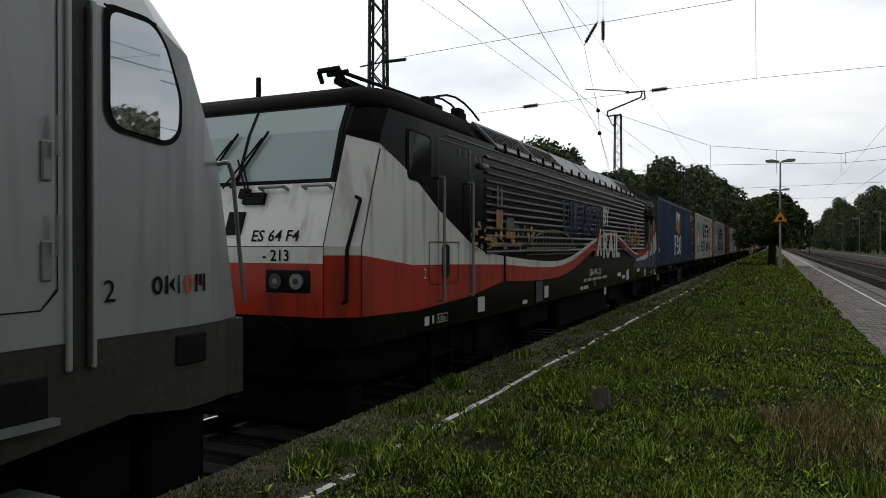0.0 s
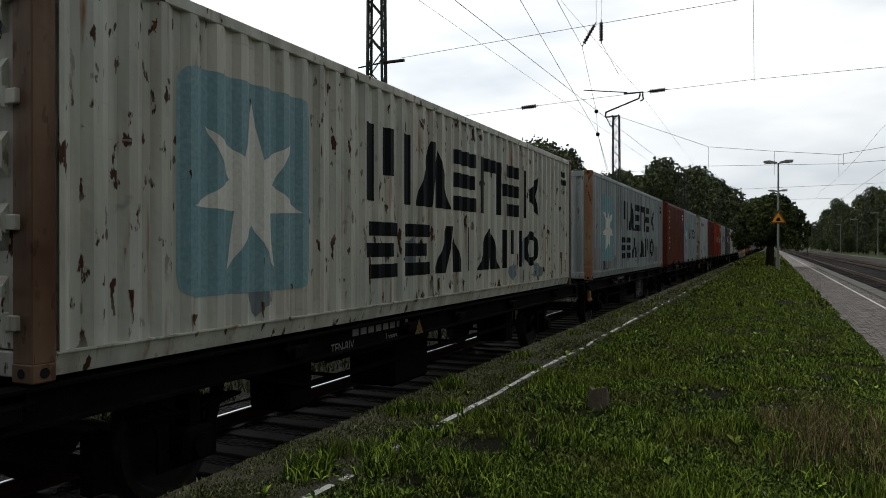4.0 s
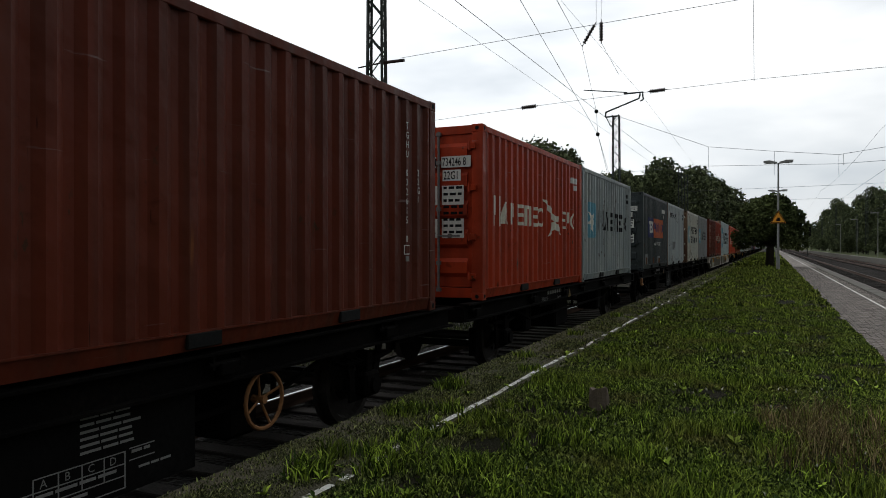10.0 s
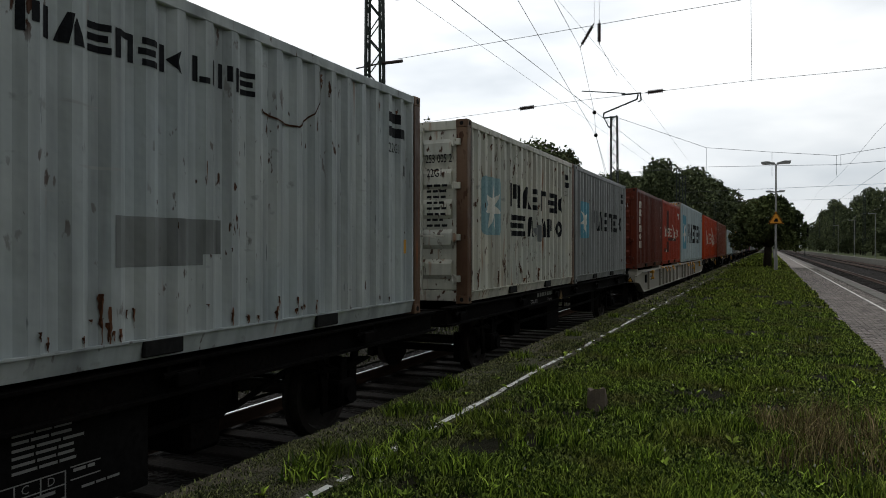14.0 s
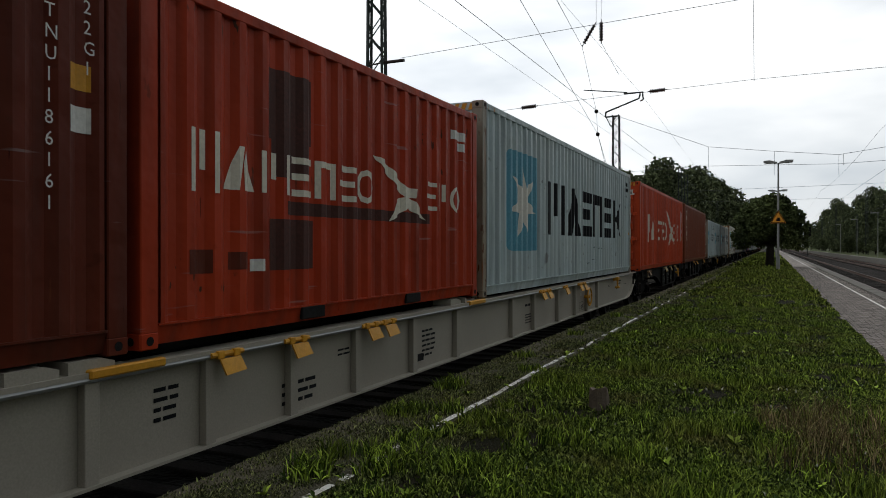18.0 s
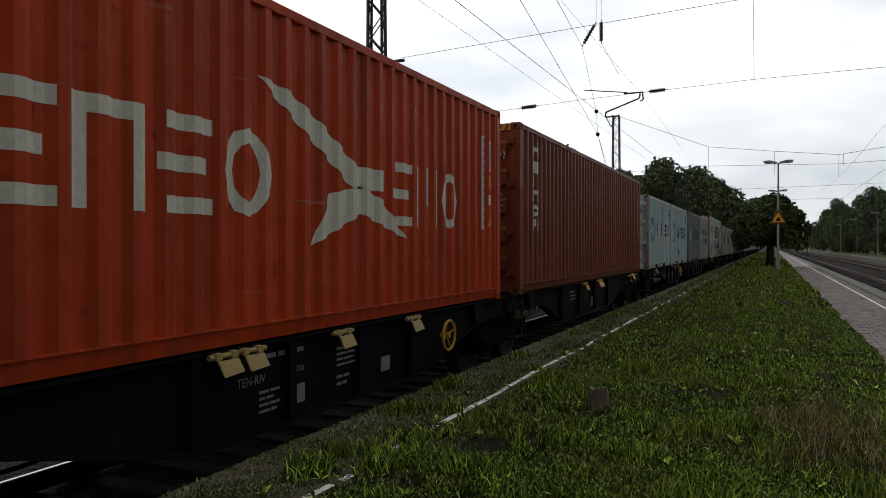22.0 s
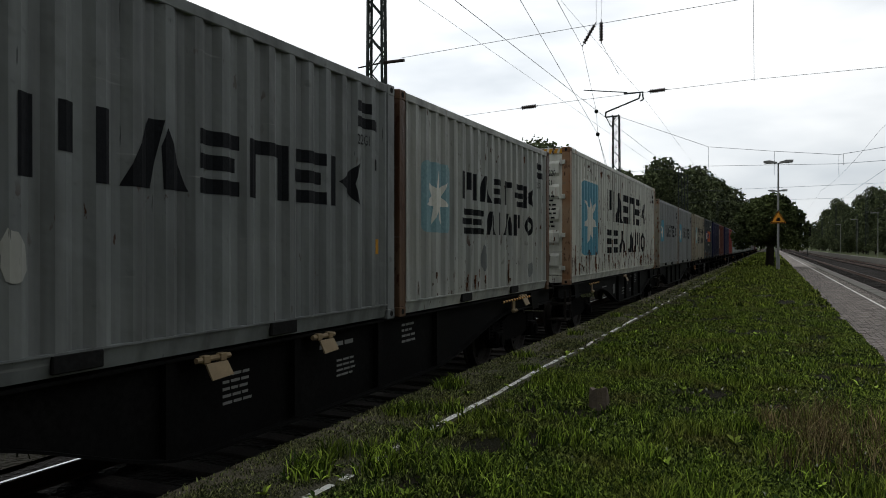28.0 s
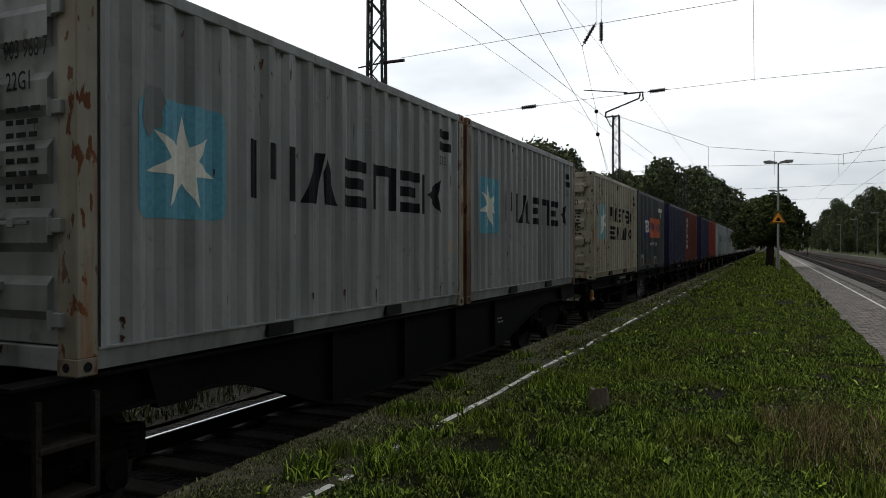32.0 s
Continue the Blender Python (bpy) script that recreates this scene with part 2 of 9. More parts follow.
LEAF_GLOBE = leaf_material("globe_tree_leaves", (0.04, 0.055, 0.022), (0.17, 0.205, 0.075))


def grass_material(name, dark, light, dry):
    m, n, l, p = nodes_of(name)
    g = n.new("ShaderNodeNewGeometry")
    r = g.outputs["Random Per Island"]
    c = blend(n, l, times(n, l, r, times(n, l, r, r)), dark, tuple(min(0.8, 1.75 * x) for x in light))
    v = spread(n, l, (1, 1, 1), False)
    patch = noise_fac(n, l, v, 1.1, 0.47, 0.70, 5)
    c = blend(n, l, times(n, l, patch, r), c, tuple(1.3 * x for x in dry))
    l.new(c, p.inputs["Base Color"])
    p.inputs["Roughness"].default_value = 0.7
    p.inputs["Specular IOR Level"].default_value = 0.08
    return m


GRASS = grass_material("grass_blades", (0.019, 0.036, 0.006), (0.304, 0.385, 0.054), (0.179, 0.155, 0.050))
LUSH = grass_material("lush_grass", (0.025, 0.050, 0.007), (0.315, 0.430, 0.054), (0.189, 0.210, 0.043))
CLOVER = grass_material("clover_leaves", (0.021, 0.038, 0.008), (0.252, 0.330, 0.065), (0.158, 0.130, 0.050))
MOSS = grass_material("moss_and_short_grass", (0.04, 0.05, 0.02), (0.26, 0.28, 0.11), (0.21, 0.19, 0.10))
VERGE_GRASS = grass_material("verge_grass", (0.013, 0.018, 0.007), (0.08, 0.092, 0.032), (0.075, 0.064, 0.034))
FLOWER = surface("pale_flower", (0.6, 0.6, 0.5), (0.5, 0.5, 0.35), 5, 0.8)
WEED = grass_material("dry_weeds", (0.09, 0.065, 0.03), (0.32, 0.25, 0.13), (0.14, 0.13, 0.05))


def soil_material():
    m, n, l, p = nodes_of("platform_soil")
    v = spread(n, l, (1, 1, 1), False)
    big = noise_fac(n, l, v, 1.1, 0.40, 0.62)
    mid = noise_fac(n, l, v, 9.0, 0.35, 0.7)
    fine = noise_fac(n, l, v, 70.0, 0.3, 0.7)
    c = blend(n, l, big, (0.050, 0.036, 0.023), (0.022, 0.022, 0.010))
    c = blend(n, l, mid, c, (0.020, 0.025, 0.009))
    c = blend(n, l, fine, (0.012, 0.011, 0.007), c)
    l.new(c, p.inputs["Base Color"])
    p.inputs["Roughness"].default_value = 0.95
    p.inputs["Specular IOR Level"].default_value = 0.08
    bump(n, l, p, fine, 0.8, 0.02)
    return m


def ballast_material(name, a, b, scale):
    m, n, l, p = nodes_of(name)
    v = spread(n, l, (1, 1, 1), False)
    vo = n.new("ShaderNodeTexVoronoi")
    vo.inputs["Scale"].default_value = scale
    l.new(v, vo.inputs["Vector"])
    big = noise_fac(n, l, v, 0.8, 0.35, 0.7)
    c = blend(n, l, vo.outputs["Color"], a, b)
    mute = blend(n, l, 0.6, c, blend(n, l, big, a, b))
    l.new(mute, p.inputs["Base Color"])
    p.inputs["Roughness"].default_value = 0.95
    p.inputs["Specular IOR Level"].default_value = 0.08
    bump(n, l, p, vo.outputs["Distance"], 0.9, 0.05)
    return m


SOIL = soil_material()
GRIT = ballast_material("grit_and_moss", (0.165, 0.15, 0.11), (0.085, 0.09, 0.048), 55)
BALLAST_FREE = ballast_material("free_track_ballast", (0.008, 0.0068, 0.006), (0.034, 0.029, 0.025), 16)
# shaded copy of the ballast: the shade below the train is in its colour
BALLAST_SHADED = ballast_material("shaded_ballast_stones", (0.004, 0.0035, 0.003), (0.020, 0.017, 0.0145), 16)
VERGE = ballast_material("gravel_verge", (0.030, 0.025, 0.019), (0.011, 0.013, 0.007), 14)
FIELD = ballast_material("meadow_ground", (0.05, 0.07, 0.025), (0.08, 0.085, 0.04), 3)

# ------------------------------------------------------------------ mesh helpers
def box(bm, x0, x1, y0, y1, z0, z1, bevel=0.0):
    vs = [bm.verts.new((x, y, z)) for z in (z0, z1) for y in (y0, y1) for x in (x0, x1)]
    fs = [bm.faces.new([vs[i] for i in f]) for f in ((0, 2, 3, 1), (4, 5, 7, 6), (0, 1, 5, 4), (2, 6, 7, 3), (0, 4, 6, 2), (1, 3, 7, 5))]
    if bevel:
        edges = list({e for f in fs for e in f.edges})
        bmesh.ops.bevel(bm, geom=edges, offset=bevel, segments=1, affect="EDGES")
    return vs


def rod(bm, a, b, r, sides=6, r2=None):
    a, b = Vector(a), Vector(b)
    d = b - a
    m = Matrix.Translation((a + b) / 2) @ d.to_track_quat("Z", "Y").to_matrix().to_4x4()
    bmesh.ops.create_cone(bm, cap_ends=True, segments=sides, radius1=r, radius2=r if r2 is None else r2, depth=d.length, matrix=m)


def wheel_disc(bm, x0, x1, y, z, r, sides=24):
    rod(bm, (x0, y, z), (x1, y, z), r, sides)


def ring(bm, centre, axis, r, thick, n=20):
    """A closed round rim."""
    c = Vector(centre)
    loops = []
    for i in range(n):
        a = 2 * math.pi * i / n
        row = []
        for k in range(6):
            b = math.pi * k / 3
            q, off = r + thick * math.cos(b), thick * math.sin(b)
            row.append(bm.verts.new(c + (Vector((off, q * math.cos(a), q * math.sin(a))) if axis == "x" else Vector((q * math.cos(a), off, q * math.sin(a))))))
        loops.append(row)
    for i in range(n):
        p, q = loops[i], loops[(i + 1) % n]
        for k in range(6):
            j = (k + 1) % 6
            bm.faces.new((p[k], p[j], q[j], q[k]))


def prism_x(bm, pts, x0, x1):
    """A slab cut to an outline of (y, z) points, from x0 to x1."""
    a = [bm.verts.new((x0, y, z)) for y, z in pts]
    b = [bm.verts.new((x1, y, z)) for y, z in pts]
    bm.faces.new(a)
    bm.faces.new(b[::-1])
    for i in range(len(pts)):
        j = (i + 1) % len(pts)
        bm.faces.new((a[i], b[i], b[j], a[j]))


def mesh_of(bm, name, material, smooth=False):
    bmesh.ops.recalc_face_normals(bm, faces=bm.faces)
    me = bpy.data.meshes.new(name)
    bm.to_mesh(me)
    bm.free()
    me.materials.append(material)
    if smooth:
        for p in me.polygons:
            p.use_smooth = True
    return me


def part(name, bm, material, parent, label="", smooth=False):
    ob = new(name, mesh_of(bm, name, material, smooth))
    ob.parent = parent
    return tagged(ob, label)


def share(name, me, parent, at=None):
    """A further piece on a mesh that exists."""
    ob = new(name, me)
    ob.parent = parent
    if at is not None:
        ob.matrix_basis = at
    return ob


def thing(name, label, category, group="", kind="", at=None):
    ob = new(name)
    if at is not None:
        ob.matrix_basis = at
    return tagged(ob, label, category, group, kind)


def raw_mesh(name, verts, faces, material):
    me = bpy.data.meshes.new(name)
    me.from_pydata(verts, [], faces)
    me.materials.append(material)
    return me


rng = random.Random(7)
nrng = np.random.default_rng(11)

# ------------------------------------------------------------------ ground, tracks, platforms
def sheet(name, x0, x1, y0, y1, z, material, label, category="ground", nx=2, ny=2, wobble=0.0):
    verts, faces = [], []
    for j in range(ny + 1):
        for i in range(nx + 1):
            x, y = x0 + (x1 - x0) * i / nx, y0 + (y1 - y0) * j / ny
            edge = i in (0, nx) or j in (0, ny)
            verts.append((x, y, z + (0 if edge else wobble * (noise.noise((x * 0.9, y * 0.9, 3.0)) + 0.6 * noise.noise((x * 3.1, y * 3.1, 8.0))))))
    for j in range(ny):
        for i in range(nx):
            a = j * (nx + 1) + i
            faces.append((a, a + 1, a + nx + 2, a + nx + 1))
    ob = new(name, raw_mesh(name, verts, faces, material))
    return tagged(ob, label, category, kind="structure")


sheet("ground", -1500, 1500, -600, 2600, -0.95, FIELD, "wide green ground round the station reaching the horizon", nx=4, ny=4)


def bed(name, x0, x1, y0, y1, material, label, low=-0.95, top=-0.60):
    """A ballast bank with sloping sides and an uneven top."""
    cols = [x0, x0 + 0.5] + [x0 + 0.5 + (x1 - x0 - 1.0) * i / 22 for i in range(1, 22)] + [x1 - 0.5, x1]
    rows = [y0] + [y0 + 20 + 0.33 * i for i in range(170)] + [80, 110, 160, 260, 420, y1]
    verts, faces = [], []
    for y in rows:
        for i, x in enumerate(cols):
            side = i in (0, len(cols) - 1)
            verts.append((x, y, low if side else top + 0.035 * noise.noise((x * 2.6, y * 2.6, 1.0))))
    w = len(cols)
    for j in range(len(rows) - 1):
        for i in range(w - 1):
            a = j * w + i
            faces.append((a, a + 1, a + w + 1, a + w))
    return tagged(new(name, raw_mesh(name, verts, faces, material)), label, "track bed", kind="structure")


bed("ballast_bed", TRACK_X - 2.1, -EDGE + 0.45, -20, 700, BALLAST_SHADED, "brown ballast bed under the train's track, shade put into its colour")
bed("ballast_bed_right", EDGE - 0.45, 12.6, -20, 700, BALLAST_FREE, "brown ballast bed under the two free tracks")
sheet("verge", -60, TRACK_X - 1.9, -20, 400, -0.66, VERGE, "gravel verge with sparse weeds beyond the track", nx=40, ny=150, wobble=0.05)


def track(name, x, y0, y1, label, near0=0.0, near1=62.0, top=RAIL_TOP):
    t = thing(name, label, "railway track", kind="structure", at=pose(x, 0, 0))
    for side in (-0.7535, 0.7535):
        bm = bmesh.new()
        pts = ((-0.062, RAIL_Z - 0.155), (0.062, RAIL_Z - 0.155), (0.058, RAIL_Z - 0.135), (0.012, RAIL_Z - 0.11), (0.012, RAIL_Z - 0.045),
               (0.036, RAIL_Z - 0.035), (0.036, RAIL_Z - 0.006), (-0.036, RAIL_Z - 0.006), (-0.036, RAIL_Z - 0.035), (-0.012, RAIL_Z - 0.045), (-0.012, RAIL_Z - 0.11), (-0.058, RAIL_Z - 0.135))
        a = [bm.verts.new((side + px, y0, pz)) for px, pz in pts]
        b = [bm.verts.new((side + px, y1, pz)) for px, pz in pts]
        bm.faces.new(a), bm.faces.new(b[::-1])
        for i in range(len(pts)):
            j = (i + 1) % len(pts)
            bm.faces.new((a[i], a[j], b[j], b[i]))
        r = part("rail", bm, RAIL_SIDE, t)
        bm = bmesh.new()
        box(bm, side - 0.018, side + 0.018, y0, y1, RAIL_Z - 0.006, RAIL_Z)
        part("running_surface", bm, top, r, "worn running surface")
    bm = bmesh.new()
    box(bm, -1.3, 1.3, -0.125, 0.125, RAIL_Z - 0.36, RAIL_Z - 0.16, 0.012)
    sl = mesh_of(bm, "sleeper", TIMBER)
    y = near0
    while y < near1:
        share("sleeper", sl, t, pose(rng.uniform(-0.02, 0.02), y, rng.uniform(-0.012, 0.006), 0, 0, rng.uniform(-0.7, 0.7)))
        y += 0.62
    bm = bmesh.new()
    while y < 260:
        box(bm, -1.3, 1.3, y - 0.125, y + 0.125, RAIL_Z - 0.36, RAIL_Z - 0.17)
        y += 0.62
    tagged(part("far_sleepers", bm, TIMBER, t), kind="stuff")
    return t


track("track", TRACK_X, -30, 700, "straight railway track with rusty rails and dark sleepers", 1.0, 62)
track("track_right", 5.15, -30, 700, "free straight track beside the paved platform side", 12.0, 60, RAIL_DULL)
track("track_far", 9.9, -30, 700, "second free track with dark ballast", 20.0, 60, RAIL_DULL)

# island platform: soil body, kerbs, pavement
def platform_top(x, y):
    return 0.02 * noise.noise((x * 0.8, y * 0.5, 4.0)) + 0.012 * noise.noise((x * 3, y * 3, 9.0))


PAVE_X = 1.36
verts, faces = [], []
xs = [-EDGE + 0.28 + (PAVE_X + EDGE - 0.28) * i / 40 for i in range(41)]
ys = [-12.0] + [-1.0 + 0.14 * i for i in range(180)] + [25 + 0.5 * i for i in range(90)] + [75, 90, 120, 170, 240, 330]
for y in ys:
    for i, x in enumerate(xs):
        verts.append((x, y, platform_top(x, y) if 0 < i < 40 else -0.004))
for j in range(len(ys) - 1):
    for i in range(40):
        a = j * 41 + i
        faces.append((a, a + 1, a + 42, a + 41))
tagged(new("platform_ground", raw_mesh("platform_ground", verts, faces, SOIL)), "trodden soil of the island platform under patchy grass", "ground", kind="structure")

verts, faces = [], []
cols = [-EDGE + 0.285 + (EDGE - 0.285 - 2.42) * i / 8 for i in range(9)]
rows = [-12.0] + [-1.0 + 0.2 * i for i in range(130)] + [25 + 1.0 * i for i in range(45)] + [75, 90, 120, 170, 240, 330]
for y in rows:
    for i, x in enumerate(cols):
        verts.append((x + (0.10 * noise.noise((y * 0.9, 3, 7)) if i == 8 else 0), y, platform_top(x, y) + 0.008))
for j in range(len(rows) - 1):
    for i in range(8):
        a = j * 9 + i
        faces.append((a, a + 1, a + 10, a + 9))
tagged(new("grit_strip", raw_mesh("grit_strip", verts, faces, GRIT)), "strip of pale grit and moss behind the platform kerb", "ground", kind="structure")

bm = bmesh.new()
box(bm, -EDGE + 0.06, -EDGE + 0.3, -12, 330, -0.95, -0.16)
box(bm, EDGE - 0.3, EDGE - 0.06, -12, 330, -0.95, -0.16)
box(bm, -EDGE + 0.3, EDGE - 0.3, -12, 330, -0.95, -0.12)
tagged(new("platform_core", mesh_of(bm, "platform_core", MOSSY)), "weathered concrete body of the island platform", "platform", kind="structure")


def kerb_row(name, x0, x1, y0, y1, label, near, material):
    t = thing(name, label, "kerb", kind="structure")
    bm = bmesh.new()
    box(bm, x0, x1, 0.004, 0.992, -0.16, 0.012, 0.012)
    me = mesh_of(bm, "kerb_stone", material)
    y = y0
    while y < near:
        share("kerb_stone", me, t, pose(rng.uniform(-0.008, 0.008), y, rng.uniform(-0.006, 0.004), 0, 0, rng.uniform(-0.25, 0.25)))
        y += 1.0
    bm = bmesh.new()
    box(bm, x0, x1, y, y1, -0.16, -0.002)
    part("far_kerb", bm, material, t)
    return t


kerb_row("kerb", -EDGE - 0.012, -EDGE + 0.30, -11, 330, "mossy concrete kerb stones along the platform edge", 70, MOSSY)
kerb_row("kerb_right", EDGE - 0.38, EDGE, -11, 330, "pale concrete kerb stones along the paved platform edge", 70, KERB)


def strip(name, x0, x1, z, runs, material, label):
    verts, faces = [], []
    for y0, y1 in runs:
        n = max(1, int((y1 - y0) / 0.25)) if y0 < 40 else 4
        base = len(verts)
        for i in range(n + 1):
            y = y0 + (y1 - y0) * i / n
            drift = 0.045 * min(1.0, max(0.0, (6.0 - y) / 2.0)) if x0 < 0 else 0.0
            for x in (x0 + drift + 0.018 * noise.noise((y * 7, 1, 1)), x1 + drift + 0.018 * noise.noise((y * 7, 9, 1))):
                verts.append((x, y, z + (platform_top(x, y) if x < PAVE_X else 0)))
        for i in range(n):
            a = base + 2 * i
            faces.append((a, a + 1, a + 3, a + 2))
    return tagged(new(name, raw_mesh(name, verts, faces, material)), label, "line marking", kind="structure")


runs, y = [(-10.0, -4.0), (-3.2, 2.9), (3.3, 3.95), (4.05, 4.2), (4.5, 4.62), (4.72, 4.95), (5.08, 5.2), (5.45, 5.62), (5.7, 9.5), (9.56, 9.9), (10.05, 10.35), (10.8, 10.95), (11.2, 11.9), (12.4, 12.6), (13.1, 15.8), (16.3, 16.5)], 17.2
while y < 34:
    ln = rng.uniform(0.25, 0.8)
    runs.append((y, y + ln))
    y += ln + rng.uniform(0.5, 1.6)
strip("white_line", -2.650, -2.594, 0.02, runs, WHITE_LINE, "worn white safety line along the grassy platform edge")

# pavement: single pavers near by, joined ones far off
pav = thing("pavement", "grey concrete block pavement with dark joints", "pavement", kind="structure")
bm = bmesh.new()
box(bm, PAVE_X, EDGE - 0.38, -12, 330, -0.12, -0.012)
part("bedding", bm, SOIL, pav)
bm = bmesh.new()
box(bm, 0.009, 0.201, 0.009, 0.101, -0.06, 0.0, 0.006)
brick_me = mesh_of(bm, "paver", PAVER)
pav_x = [PAVE_X + 0.21 * i for i in range(int((EDGE - 0.38 - PAVE_X) / 0.21))]
far_v, far_f = [], []
count = 0
y = -9.0
row = 0
while y < 60:
    for x in pav_x:
        xx = x + (0.105 if row % 2 else 0.0)
        if xx + 0.2 > EDGE - 0.38:
            continue
        dz = rng.uniform(-0.004, 0.003)
        if count < 300 and 8.2 < y and xx < 2.5:
            share("paver", brick_me, pav, pose(xx, y, dz))
            count += 1
        else:
            b = len(far_v)
            far_v += [(xx + 0.009, y + 0.009, dz), (xx + 0.201, y + 0.009, dz), (xx + 0.201, y + 0.101, dz), (xx + 0.009, y + 0.101, dz)]
            far_f.append((b, b + 1, b + 2, b + 3))
    # half pavers close the rows at both edges
    xe = pav_x[-1] + 0.21
    for x0, x1 in ([(PAVE_X + 0.009, PAVE_X + 0.096)] if row % 2 else []) + ([(xe + 0.009, EDGE - 0.389)] if not row % 2 and EDGE - 0.389 - xe > 0.05 else []):
        b = len(far_v)
        far_v += [(x0, y + 0.009, 0), (x1, y + 0.009, 0), (x1, y + 0.101, 0), (x0, y + 0.101, 0)]
        far_f.append((b, b + 1, b + 2, b + 3))
    y += 0.11
    row += 1
ob = share("paver_field", raw_mesh("paver_field", far_v, far_f, PAVER), pav)
tagged(ob, kind="stuff")
bm = bmesh.new()
box(bm, PAVE_X, EDGE - 0.38, 60, 330, -0.02, -0.002)
part("far_pavers", bm, PAVER, pav)
strip("white_line_right", 2.58, 2.645, 0.006, [(-10, 60), (60, 300)], WHITE_LINE, "white safety line on the paved platform side")

# the far platform on the right
bm = bmesh.new()
box(bm, 12.7, 13.5, -5, 400, -0.95, -0.02, 0.02)
tagged(new("far_platform", mesh_of(bm, "far_platform", KERB)), "pale concrete edge of the platform across the free tracks", "platform", kind="structure")
sheet("far_verge", 13.5, 70, -5, 400, -0.06, FIELD, "grassy strip behind the far platform", nx=8, ny=30, wobble=0.05)

# ------------------------------------------------------------------ grass and weeds
def blades(name, places, material, label, category="grass"):
    """places: arrays of x, y, z, height, width. Each blade is a bent strip of its own."""
    x, y, z, h, w = places
    n = len(x)
    a = nrng.uniform(0, 2 * np.pi, n)
    lean = nrng.uniform(0.15, 0.85, n) * h
    la = nrng.uniform(0, 2 * np.pi, n)
    dx, dy = np.cos(a) * w / 2, np.sin(a) * w / 2
    lx, ly = np.cos(la) * lean, np.sin(la) * lean
    v = np.empty((n, 5, 3))
    v[:, 0] = np.stack((x - dx, y - dy, z), 1)
    v[:, 1] = np.stack((x + dx, y + dy, z), 1)
    v[:, 2] = np.stack((x + dx * 0.8 + lx * 0.35, y + dy * 0.8 + ly * 0.35, z + h * 0.6), 1)
    v[:, 3] = np.stack((x - dx * 0.8 + lx * 0.35, y - dy * 0.8 + ly * 0.35, z + h * 0.6), 1)
    v[:, 4] = np.stack((x + lx, y + ly, z + h * nrng.uniform(0.75, 1.0, n)), 1)
    me = bpy.data.meshes.new(name)
    me.vertices.add(n * 5)
    me.vertices.foreach_set("co", v.ravel())
    idx = np.arange(n)[:, None] * 5 + np.array([[0, 1, 2, 3, 3, 2, 4]])
    me.loops.add(n * 7)
    me.loops.foreach_set("vertex_index", idx.ravel().astype(np.int32))
    me.polygons.add(n * 2)
    starts = (np.arange(n)[:, None] * 7 + np.array([[0, 4]])).ravel()
    me.polygons.foreach_set("loop_start", starts.astype(np.int32))
    me.update(calc_edges=True)
    me.materials.append(material)
    return tagged(new(name, me), label, category, kind="stuff")


def field_noise(x, y, s, k):
    return np.array([noise.noise((a * s, b * s, k)) for a, b in zip(x, y)])


BARE = [(0.45, 13.9, 0.75, 0.8), (-0.35, 14.2, 0.5, 0.4), (-2.2, 6.7, 0.35, 0.5), (-0.75, 8.1, 0.4, 0.35), (0.75, 9.6, 0.3, 0.35), (-2.1, 5.2, 0.35, 0.3), (-1.2, 16.5, 0.5, 0.5), (0.0, 7.6, 0.25, 0.2)]


def not_bare(x, y):
    """Falls towards nought over the trodden spots."""
    f = np.ones(len(x))
    for bx, by, rx, ry in BARE:
        f *= np.clip(((x - bx) / rx) ** 2 + ((y - by) / ry) ** 2 - 0.35, 0.05, 1)
    return f


def lawn(n, x0, x1, y0, y1, h0, h1, w0, w1, cut):
    x, y = nrng.uniform(x0, x1, n), nrng.uniform(y0, y1, n)
    f = field_noise(x, y, 0.75, 2.0) + 0.55 * field_noise(x, y, 2.6, 5.0)
    edge = np.clip((x + 2.95) / 0.6, 0, 1)
    keep = nrng.uniform(0, 1, n) < np.clip((f + cut) * 1.6, 0.05, 1) * (0.06 + 0.94 * edge ** 2) * np.where(np.abs(x + 2.61) < 0.10, np.where((y > 5.6) & (y < 10.4), 0.04, 0.25), 1.0) * not_bare(x, y)
    x, y, f = x[keep], y[keep], f[keep]
    m = len(x)
    h = nrng.uniform(h0, h1, m) * np.clip(0.7 + 1.5 * f, 0.35, 2.2)
    return x, y, np.full(m, -0.01), h, nrng.uniform(w0, w1, m)


def join_places(*sets):
    return [np.concatenate(c) for c in zip(*sets)]


blades("grass", join_places(
    lawn(150000, -3.15, 1.42, -8.0, 3.2, 0.03, 0.08, 0.010, 0.020, 0.42),
    lawn(230000, -3.15, 1.42, 3.2, 9.0, 0.02, 0.055, 0.005, 0.011, 0.30),
    lawn(170000, -3.15, 1.42, 9.0, 20.0, 0.025, 0.065, 0.009, 0.017, 0.36),
    lawn(80000, -3.15, 1.42, 20.0, 60.0, 0.05, 0.12, 0.02, 0.04, 0.6),
    lawn(60000, -3.15, 1.42, 60.0, 200.0, 0.10, 0.2, 0.08, 0.16, 0.8)), GRASS, "uneven green grass growing on the platform")


